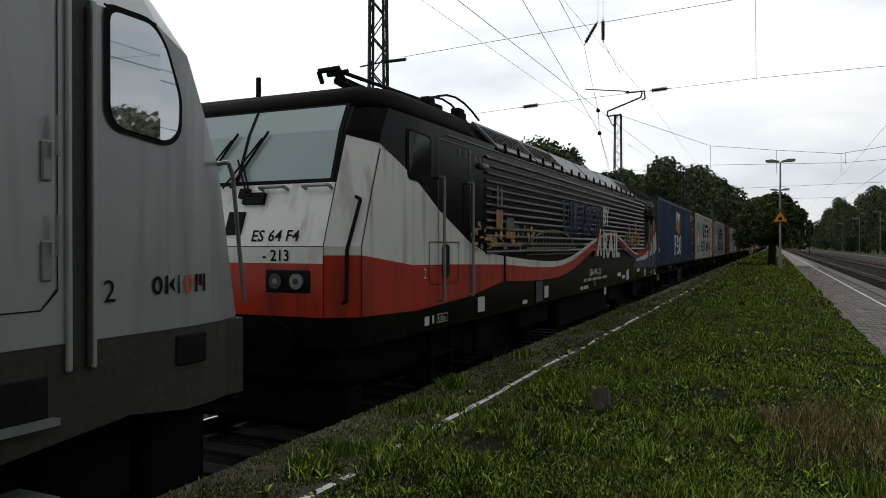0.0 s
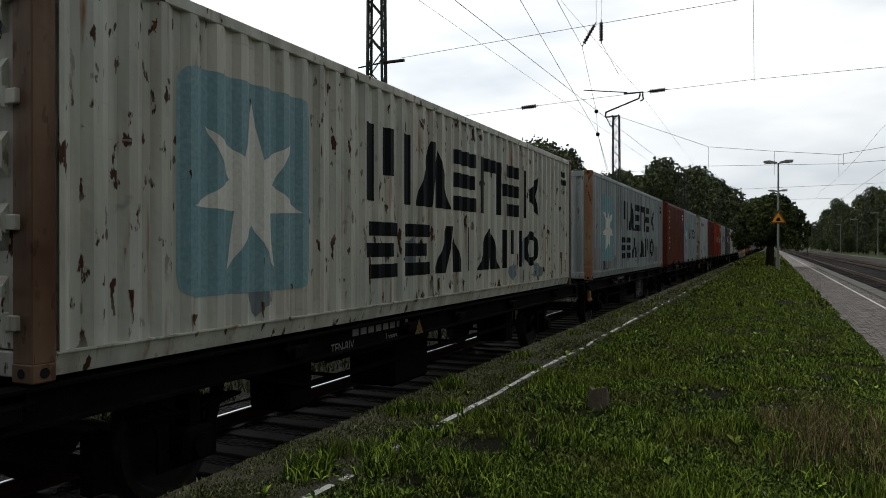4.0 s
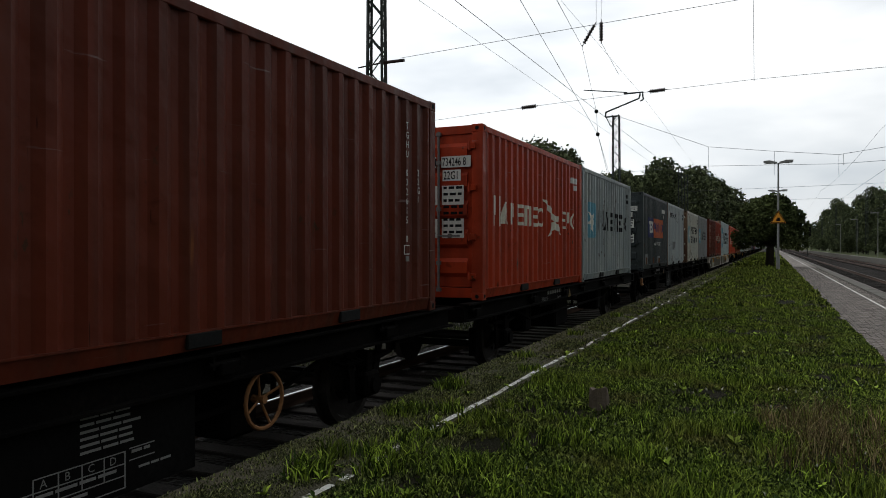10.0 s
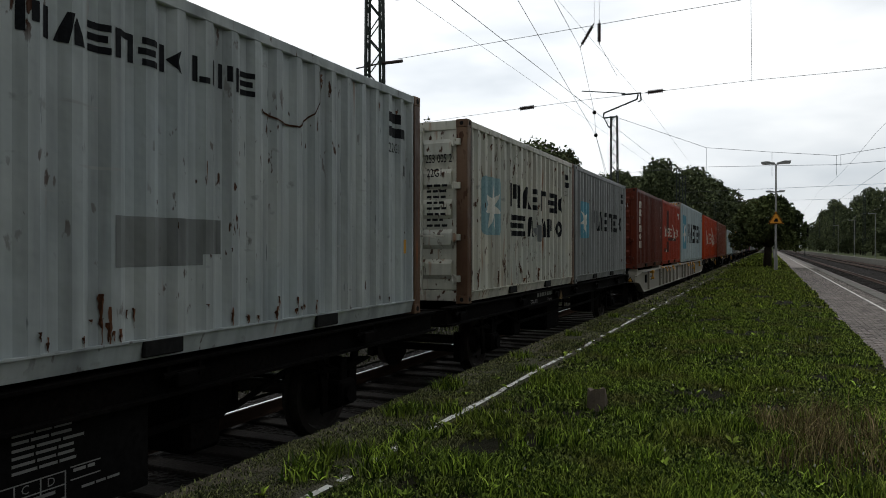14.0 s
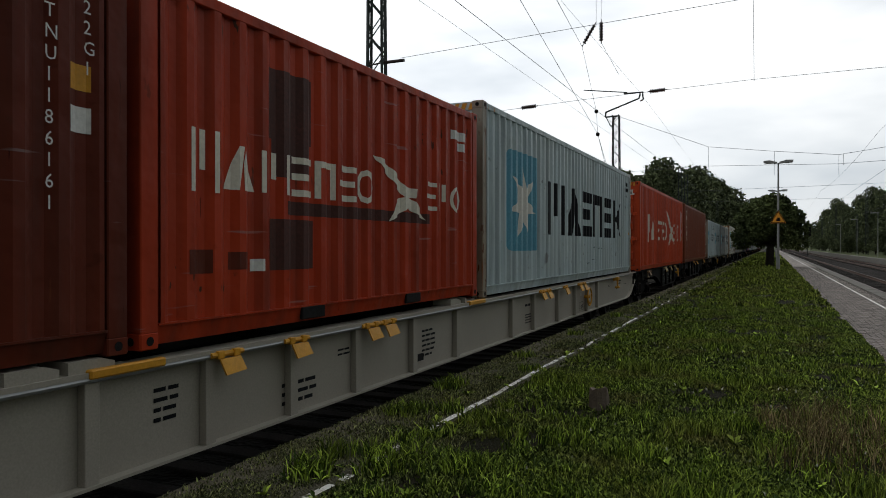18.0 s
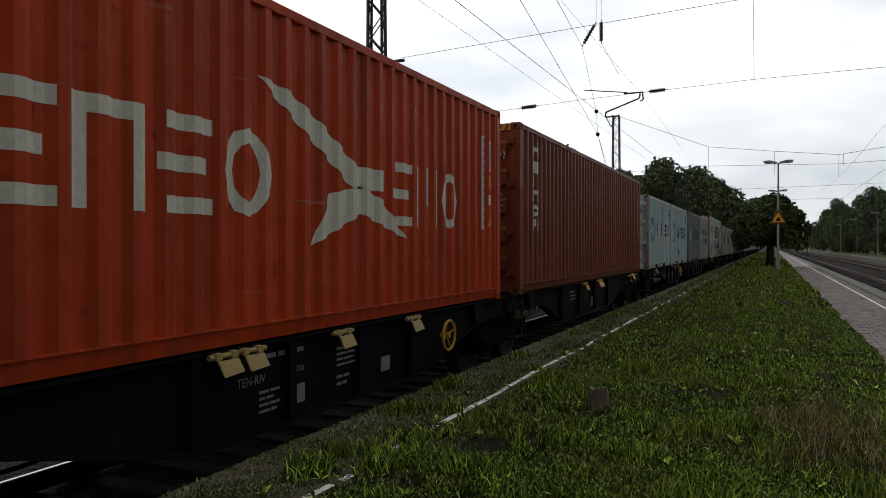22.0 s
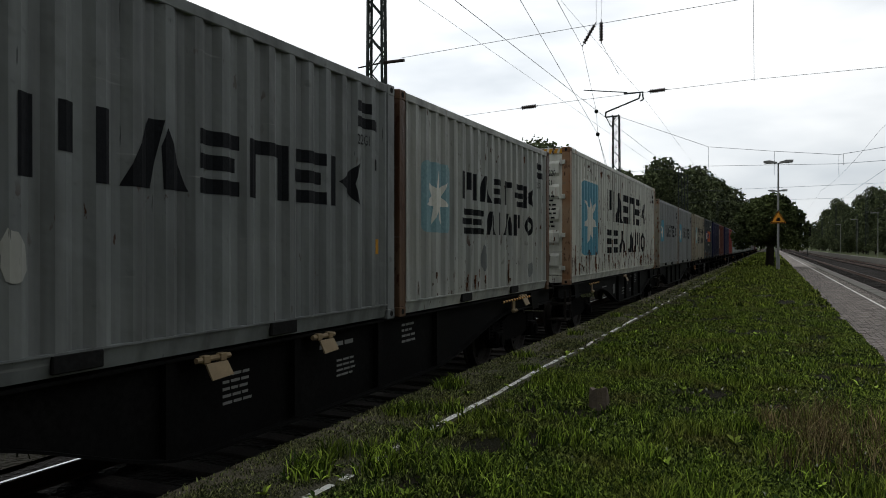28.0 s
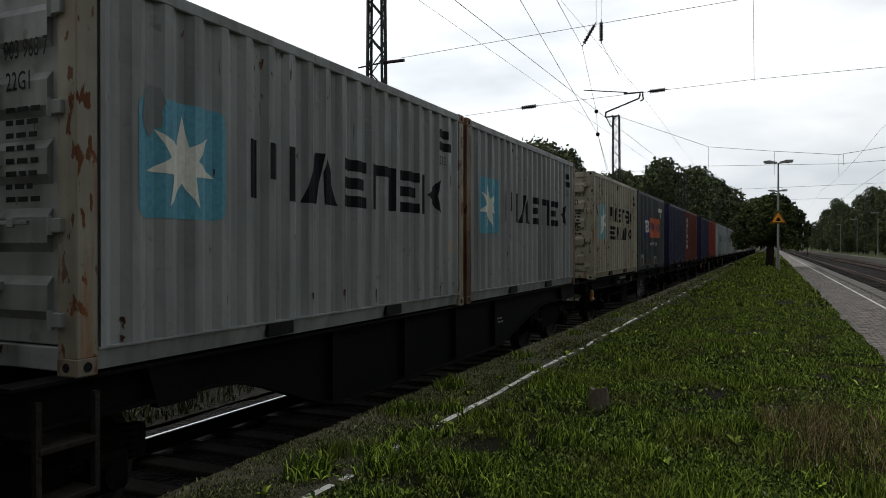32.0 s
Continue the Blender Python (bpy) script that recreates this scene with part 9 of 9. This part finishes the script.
wire("tension_wire", [(-3.4, 9, 5.6), (-4.16, 15, 6.8), (-7.22, 30, 9.92), (-6.62, 30, 7.16), (-6.56, 30, 6.21), (-6.1, 30, 4.6)], 0.0075, "tension wire under the slanted insulator", 0.0, high_span)
wire("tension_wire", [(-6.42, 30, 10.0), (-5.7, 30, 8.6)], 0.0065, "thin stay below the upright insulator", 0.0, high_span)
wire("dropper", [(-0.66, 30, 13.1), (-0.60, 30, 7.85)], 0.0075, "thin dropper between the cross wires", 0.0, high_span)
wire("dropper", [(-6.63, 30, 13.1), (-6.63, 30, 10.87)], 0.0075, "thin dropper above the insulators", 0.0, high_span)
wire("dropper", [(-6.42, 30, 13.1), (-6.42, 30, 10.95)], 0.0075, "thin dropper above the insulators", 0.0, high_span)
mid_span = wire("cross_wire", [(-8.5, 44.2, 9.45), (-3.27, 44, 7.26), (0.15, 44, 6.82), (3.29, 44, 6.47), (5.5, 44, 6.77), (17.5, 44, 9.6)], 0.011, "sagging cross span between masts")
wire("cross_wire", [(-8.3, 44.0, 6.0), (-3.7, 44, 6.17), (3.29, 44, 5.98), (17.5, 44, 6.5)], 0.010, "lower cross wire of the span")
for x, z0, z1 in ((-3.27, 7.26, 5.6), (0.15, 6.82, 5.5), (3.29, 6.47, 5.4), (3.5, 6.5, 5.9)):
    wire("dropper", [(x, 44, z0), (x, 44, z1)], 0.009, "thin dropper of the cross span", 0.0, mid_span)
wire("cross_wire", [(-9.2, 92, 8.2), (17.0, 92, 8.6)], 0.016, "distant cross wire over the tracks")
wire("cross_wire", [(-9.2, 92, 6.9), (17.0, 92, 7.0)], 0.014, "distant lower cross wire over the tracks")
wire("contact_wire", [(5.15, -15, 5.4), (5.15, 330, 5.4)], 0.011, "contact wire over the free track")
wire("carrying_wire", [(5.15, -15, 8.2), (5.15, 44, 7.6), (5.15, 92, 7.9), (5.15, 170, 7.4)], 0.009, "carrying wire over the free track", 0.35)
wire("contact_wire", [(9.9, -15, 5.4), (9.9, 330, 5.4)], 0.011, "contact wire over the second free track")
wire("carrying_wire", [(9.9, -10, 7.9), (9.9, 44, 7.5), (9.9, 110, 7.6)], 0.009, "carrying wire over the second free track", 0.4)
insulator(low_span, (-9.95, 30, 7.56), (-9.13, 30, 7.60), "dark ribbed insulator in the cross wire")
insulator(low_span, (-4.55, 30, 7.79), (-3.78, 30, 7.83), "dark ribbed insulator in the cross wire")
insulator(high_span, (-6.63, 30, 10.87), (-7.22, 30, 9.92), "dark slanted insulator above the track")
insulator(high_span, (-6.42, 30, 10.95), (-6.42, 30, 9.95), "dark upright insulator above the track")
bm = bmesh.new()
rod(bm, (-7.15, 30, 8.09), (-5.36, 30, 7.84), 0.022, 6)
rod(bm, (-5.5, 30, 7.80), (-4.72, 30, 7.80), 0.03, 6)
rod(bm, (-4.75, 30, 7.80), (-4.72, 30, 7.5), 0.03, 6)
rod(bm, (-4.72, 30, 7.5), (-4.85, 30, 7.45), 0.03, 6)
part("registration_arm", bm, WIRE, low_span, "thin steel registration arm below the cross wire")
for x, z in ((-6.62, 7.16), (-6.56, 6.21)):
    bm = bmesh.new()
    bmesh.ops.create_uvsphere(bm, u_segments=12, v_segments=8, radius=0.085, matrix=Matrix.Translation((x, 30, z)))
    part("wire_weight", bm, RUBBER, high_span, "small black ball clamped on the wire", True)

# ------------------------------------------------------------------ trees
def leaf_cloud(lobes, n, size, seed):
    """Small leaf quads scattered through a set of lobes (centre, radii)."""
    g = np.random.default_rng(seed)
    vol = np.array([r[0] * r[1] * r[2] for _, r in lobes])
    pick = g.choice(len(lobes), n, p=vol / vol.sum())
    c = np.array([c for c, _ in lobes])[pick]
    r = np.array([r for _, r in lobes])[pick]
    d = g.normal(size=(n, 3))
    d /= np.linalg.norm(d, axis=1)[:, None]
    rad = g.uniform(0.45, 1.0, n) ** 0.45
    # uneven outline
    lump = 1 + 0.16 * np.sin(d[:, 0] * 7 + c[:, 0] * 3) * np.cos(d[:, 1] * 6 + c[:, 2] * 2)
    p = c + d * r * (rad * lump)[:, None]
    a = g.normal(size=(n, 3))
    a /= np.linalg.norm(a, axis=1)[:, None]
    b = np.cross(a, g.normal(size=(n, 3)))
    b /= np.linalg.norm(b, axis=1)[:, None]
    s = size * g.uniform(0.6, 1.4, n)[:, None]
    v = np.stack((p - a * s, p + b * s * 0.6, p + a * s, p - b * s * 0.6), 1)
    return v.reshape(-1, 3), n


def leaf_mesh(name, lobes, n, size, seed, material):
    v, m = leaf_cloud(lobes, n, size, seed)
    me = bpy.data.meshes.new(name)
    me.vertices.add(m * 4)
    me.vertices.foreach_set("co", v.ravel())
    me.loops.add(m * 4)
    me.loops.foreach_set("vertex_index", np.arange(m * 4, dtype=np.int32))
    me.polygons.add(m)
    me.polygons.foreach_set("loop_start", np.arange(0, m * 4, 4, dtype=np.int32))
    me.update(calc_edges=True)
    me.materials.append(material)
    return me


def limb(bm, a, b, r0, r1):
    rod(bm, a, b, r0, 7, r1)


def tree(label, height, spread, trunk_r, seed, leaves, size, material, at, clear=0.25, group="trees beside the line"):
    g = random.Random(seed)
    t = thing("tree", label, "tree", group, at=at)
    bm = bmesh.new()
    base = height * clear
    limb(bm, (0, 0, -0.2), (0, 0, base), trunk_r, trunk_r * 0.8)
    limb(bm, (0, 0, base), (0.1, 0.1, height * 0.75), trunk_r * 0.8, trunk_r * 0.25)
    lobes = [((0, 0, height * 0.66), (spread * 0.62, spread * 0.62, height * 0.30))]
    for k in range(9):
        a = 2 * math.pi * k / 9 + g.uniform(-0.3, 0.3)
        q = spread * g.uniform(0.45, 0.75)
        z = height * g.uniform(clear + 0.12, 0.86)
        q *= 1.0 if z < height * 0.65 else 0.62
        c = (q * math.cos(a), q * math.sin(a), z)
        limb(bm, (0, 0, base + (z - base) * 0.35), c, trunk_r * 0.35, trunk_r * 0.1)
        rr = spread * g.uniform(0.30, 0.48)
        lobes.append((c, (rr, rr, rr * g.uniform(0.7, 1.0))))
    part("trunk", bm, BARK, t, "", True)
    ob = share("crown", leaf_mesh("crown", lobes, leaves, size, seed, material), t)
    return t


kinds = [tree("tall dark broadleaf tree with a ragged crown", 16.0, 5.6, 0.32, 21, 5200, 0.30, LEAF_FAR, pose(-19.0, 131, -0.7), 0.14),
         tree("broad dark broadleaf tree with a rounded crown", 14.0, 6.2, 0.35, 22, 5200, 0.30, LEAF_FAR, pose(-21.0, 148, -0.7), 0.12),
         tree("slender dark broadleaf tree in full leaf", 12.0, 3.6, 0.22, 23, 7500, 0.17, LEAF_FAR, pose(-18.0, 60, -0.7), 0.16)]


def planted(k, x, y, h, wide=1.0):
    src = kinds[k]
    base = (16.0, 14.0, 12.0)[k]
    s = h * (1.12 if x < 0 else 1.0) / base
    m = pose(x, y, -0.7, 0, 0, rng.uniform(0, 360)) @ Matrix.Diagonal((s * wide, s * wide, s, 1))
    return copy_thing(src, m)


for k, x, y, h, w in ((2, -18.5, 38, 8.9, 0.8), (2, -21, 66, 11.4, 1.0), (2, -19, 72, 11.4, 0.9), (2, -19, 92, 10.8, 0.9), (2, -22, 96, 9.0, 1.0), (0, -20, 112, 12.3, 0.8), (0, -22, 122, 13.5, 0.9),
                      (0, -19, 139, 17.0, 0.9), (1, -17, 158, 17.0, 1.0), (0, -16, 172, 18.5, 1.0), (1, -15, 186, 18.0, 1.0), (0, -14, 202, 18.5, 1.0), (1, -14.5, 216, 18.0, 1.0), (0, -13, 234, 18.0, 1.1),
                      (1, -13, 252, 17.0, 1.0), (0, -12, 275, 17.0, 1.1), (1, -12, 300, 16.0, 1.1), (0, -28, 160, 16, 1.1), (1, -26, 190, 18.5, 1.2), (0, -25, 230, 18, 1.2), (1, -12, 330, 15, 1.2),
                      (2, -16, 110, 8, 1.2), (2, -15, 128, 8, 1.3), (2, -14, 150, 9, 1.3), (2, -13, 178, 9, 1.4)):
    planted(k, x, y, h, w)
for i in range(6):
    y = 70 + i * 19 + rng.uniform(-4, 4)
    planted(i % 2, 26 + rng.uniform(-2, 2.5), y, 15.0 + rng.uniform(-1.2, 1.2), 1.0)
# the wood across the free tracks: crowns of uneven height with a notch between two groups
for k, x, y, h, w in ((0, 20.5, 452, 16, 0.8), (1, 21.5, 400, 20, 0.75), (0, 22.0, 362, 24, 0.6), (1, 22.5, 330, 23, 0.62), (0, 23.0, 306, 25.5, 0.55), (1, 22.0, 284, 23.5, 0.5), (0, 21.5, 262, 20, 0.5), (1, 22.5, 250, 17, 0.6),
                      (0, 23.0, 236, 21.5, 0.55), (1, 23.5, 222, 21, 0.6), (0, 23.5, 206, 21.5, 0.6), (1, 24, 190, 20.5, 0.7), (0, 25, 176, 20, 0.7), (2, 19.5, 300, 11, 1.0), (2, 18.8, 260, 9, 1.1), (2, 18.5, 230, 8, 1.2), (2, 18.0, 205, 7.5, 1.3), (1, 30, 300, 20, 0.9), (0, 32, 250, 18, 1.0)):
    planted(k, x, y, h * 0.80, w * 1.15)
# unseen trees beside and behind the camera, added to darken the train side
for i in range(10):
    planted(i % 2, 30 + rng.uniform(-2, 3), -55 + i * 15 + rng.uniform(-3, 3), 12 + rng.uniform(-1.5, 1.5), 1.15)
for i in range(12):
    planted(i % 2, -30 + i * 6.0 + rng.uniform(-1.5, 1.5), 420 + rng.uniform(0, 40), 13 + rng.uniform(-2, 2), 1.2)

for i in range(30):
    planted(2, 17.6 + rng.uniform(-0.8, 2.0), 70 + i * 9.5 + rng.uniform(-2, 2), 4.0 + rng.uniform(-1.2, 2.4), 1.6)

# clipped globe tree on the platform
g_tree = thing("globe_tree", "clipped dark green globe tree on the platform", "tree", at=pose(-0.1, 61.5, 0))
bm = bmesh.new()
limb(bm, (0, 0, -0.1), (0.05, 0, 1.9), 0.34, 0.26)
for k in range(8):
    a = 2 * math.pi * k / 8
    limb(bm, (0.05, 0, 1.5), (1.7 * math.cos(a), 1.7 * math.sin(a), 3.2 + 0.5 * (k % 2)), 0.13, 0.03)
part("trunk", bm, BARK, g_tree, "", True)
lobes = [((0, 0, 3.6), (2.2, 2.2, 1.85))]
for k in range(34):
    a = 2.4 * k + rng.uniform(-0.2, 0.2)
    up = (k % 6) / 5
    q = (2.05, 2.15, 2.1, 1.9, 1.5, 0.8)[k % 6] * rng.uniform(0.92, 1.06)
    lobes.append(((q * math.cos(a), q * math.sin(a), 1.85 + 3.2 * up + rng.uniform(-0.15, 0.15)), (0.72, 0.72, 0.5)))
share("crown", leaf_mesh("crown", lobes, 17000, 0.125, 77, LEAF_GLOBE), g_tree)

# ------------------------------------------------------------------ lamps, sign, signal, stump
def twin_lamp(x, y, h, label):
    t = thing("platform_lamp", label, "street lamp", "platform lamps", at=pose(x, y, 0))
    bm = bmesh.new()
    rod(bm, (0, 0, -0.05), (0, 0, h), 0.085, 10, 0.05)
    part("post", bm, LAMP_POST, t)
    bm = bmesh.new()
    rod(bm, (0, 0, 0), (0, 0, 0.9), 0.12, 10)
    part("base_sleeve", bm, LAMP_POST, t)
    for sx in (-1, 1):
        bm = bmesh.new()
        pts = [(0.06, h - 0.06), (0.9, h + 0.04), (0.9, h + 0.16), (0.5, h + 0.18), (0.06, h + 0.06)]
        a = [bm.verts.new((sx * px, -0.14, pz)) for px, pz in pts]
        b = [bm.verts.new((sx * px, 0.14, pz)) for px, pz in pts]
        bm.faces.new(a), bm.faces.new(b[::-1])
        for i in range(5):
            j = (i + 1) % 5
            bm.faces.new((a[i], a[j], b[j], b[i]))
        head = part("lamp_head", bm, LAMP_POST, t)
        bm = bmesh.new()
        box(bm, min(sx * 0.35, sx * 0.85), max(sx * 0.35, sx * 0.85), -0.1, 0.1, h - 0.04, h - 0.01)
        part("diffuser", bm, WHITEP, head)
    return t


lamp_a = twin_lamp(0.42, 52.9, 7.1, "grey twin-armed platform lamp with a warning sign")
twin_lamp(0.6, 81.5, 7.2, "grey twin-armed platform lamp further along")
twin_lamp(0.6, 112.0, 7.2, "grey twin-armed platform lamp further along")
bm = bmesh.new()
tri = lambda s, z0: [(-s, z0 - s * 0.58), (s, z0 - s * 0.58), (0, z0 + s * 1.15)]
for name, s, dy, m in (("sign_border", 0.52, -0.105, RUBBER), ("sign_rim", 0.485, -0.109, AMBERP), ("sign_line", 0.455, -0.113, RUBBER), ("sign_face", 0.385, -0.117, AMBERP)):
    bm = bmesh.new()
    a = [bm.verts.new((x, dy, z)) for x, z in tri(s, 3.38)]
    b = [bm.verts.new((x, dy + 0.012, z)) for x, z in tri(s, 3.38)]
    bm.faces.new(a), bm.faces.new(b[::-1])
    for i in range(3):
        j = (i + 1) % 3
        bm.faces.new((a[i], a[j], b[j], b[i]))
    part(name, bm, m, lamp_a, "amber triangular warning sign face" if "face" in name else "")
bm = bmesh.new()
box(bm, -0.13, 0.13, -0.122, -0.1175, 3.24, 3.36)
box(bm, -0.06, 0.10, -0.122, -0.1175, 3.36, 3.46)
part("sign_symbol", bm, RUBBER, lamp_a, "black train symbol of the sign")

for x, y, h in ((14.6, 97, 6.5), (14.6, 126, 6.6), (14.6, 155, 6.6), (14.6, 190, 6.6)):
    t = thing("platform_lamp", "slim grey lamp post on the far platform", "street lamp", "platform lamps", at=pose(x, y, -0.02))
    bm = bmesh.new()
    rod(bm, (0, 0, 0), (0, 0, h), 0.06, 8, 0.04)
    part("post", bm, LAMP_POST, t)
    bm = bmesh.new()
    box(bm, -1.0, 0.15, -0.12, 0.12, h - 0.02, h + 0.1, 0.02)
    part("lamp_head", bm, LAMP_POST, t)

sig = thing("railway_signal", "dark signal board on a post showing red", "signal", at=pose(7.5, 185, -0.6))
bm = bmesh.new()
rod(bm, (0, 0, 0), (0, 0, 5.2), 0.1, 8)
part("post", bm, MAST, sig)
bm = bmesh.new()
box(bm, -0.75, 0.75, -0.1, 0.1, 4.6, 7.4, 0.05)
board = part("signal_board", bm, RUBBER, sig)
m, n, l, p = nodes_of("red_signal_light")
p.inputs["Base Color"].default_value = (0.6, 0.02, 0.01, 1)
p.inputs["Emission Color"].default_value = (1.0, 0.05, 0.03, 1)
p.inputs["Emission Strength"].default_value = 1.5
bm = bmesh.new()
rod(bm, (0.1, -0.16, 6.25), (0.1, -0.1, 6.25), 0.07, 14)
part("red_light", bm, m, board, "glowing red signal light")

stump = thing("post_stump", "short rotten wooden post stump standing in the grass", "post stump", at=pose(-1.49, 6.88, 0))
bm = bmesh.new()
g = random.Random(5)
n = 12
low = [bm.verts.new((0.10 * math.cos(2 * math.pi * i / n) * g.uniform(0.9, 1.1), 0.09 * math.sin(2 * math.pi * i / n) * g.uniform(0.9, 1.1), -0.05)) for i in range(n)]
mid = [bm.verts.new((0.096 * math.cos(2 * math.pi * i / n) * g.uniform(0.88, 1.1), 0.086 * math.sin(2 * math.pi * i / n) * g.uniform(0.9, 1.1), 0.12)) for i in range(n)]
top = [bm.verts.new((0.09 * math.cos(2 * math.pi * i / n) * g.uniform(0.8, 1.08), 0.082 * math.sin(2 * math.pi * i / n) * g.uniform(0.85, 1.1), 0.21 + g.uniform(-0.03, 0.02))) for i in range(n)]
cen = bm.verts.new((0, 0, 0.19))
for i in range(n):
    j = (i + 1) % n
    bm.faces.new((low[i], low[j], mid[j], mid[i]))
    bm.faces.new((mid[i], mid[j], top[j], top[i]))
    bm.faces.new((top[i], top[j], cen))
part("stump_body", bm, STUMP, stump)

# tall dry weeds beside the pavement
dry = [(rng.uniform(-0.1, 0.9), rng.uniform(5.4, 7.4)) for _ in range(22)]
blades("dry_weeds", tufts(dry, 44, 0.2, 0.34, 0.007), WEED, "tall brown withered weeds in the grass", "weeds")

# ------------------------------------------------------------------ the train runs past, its wheels roll
def way_run(t):
    """Metres run at t seconds, smooth through the table."""
    i = min(int(t), len(RUN) - 2)
    d = [RUN[max(0, min(len(RUN) - 1, k))][1] for k in (i - 1, i, i + 1, i + 2)]
    f = t - i
    m0 = (d[2] - d[0]) / 2 if i > 0 else d[2] - d[1]
    m1 = (d[3] - d[1]) / 2 if i < len(RUN) - 2 else d[2] - d[1]
    return (2 * f ** 3 - 3 * f ** 2 + 1) * d[1] + (f ** 3 - 2 * f ** 2 + f) * m0 + (3 * f ** 2 - 2 * f ** 3) * d[2] + (f ** 3 - f ** 2) * m1


def motions():
    for ob, s, z in MOVERS:
        walk(ob, [(t, pose(TRACK_X, s - d, RAIL_Z + z)) for t, d in RUN])
    place = {ob: s for ob, s, z in MOVERS}
    for ws, y, r in ROLLERS:
        s = place[ws.parent] + y
        rows = []
        for k in range(32 * FPS // 2 + 1):
            t = 2 * k / FPS
            if s - way_run(t) < 90:
                rows.append((t, pose(0, y, r, math.degrees(way_run(t) / r) % 360)))
            if s - way_run(t) < -8:
                break
        if not rows:
            continue
        if rows[0][0] > 0:
            rows.insert(0, (0.0, rows[0][1]))
        if rows[-1][0] < 32:
            rows.append((32.0, rows[-1][1]))
        walk(ws, rows)


motions()
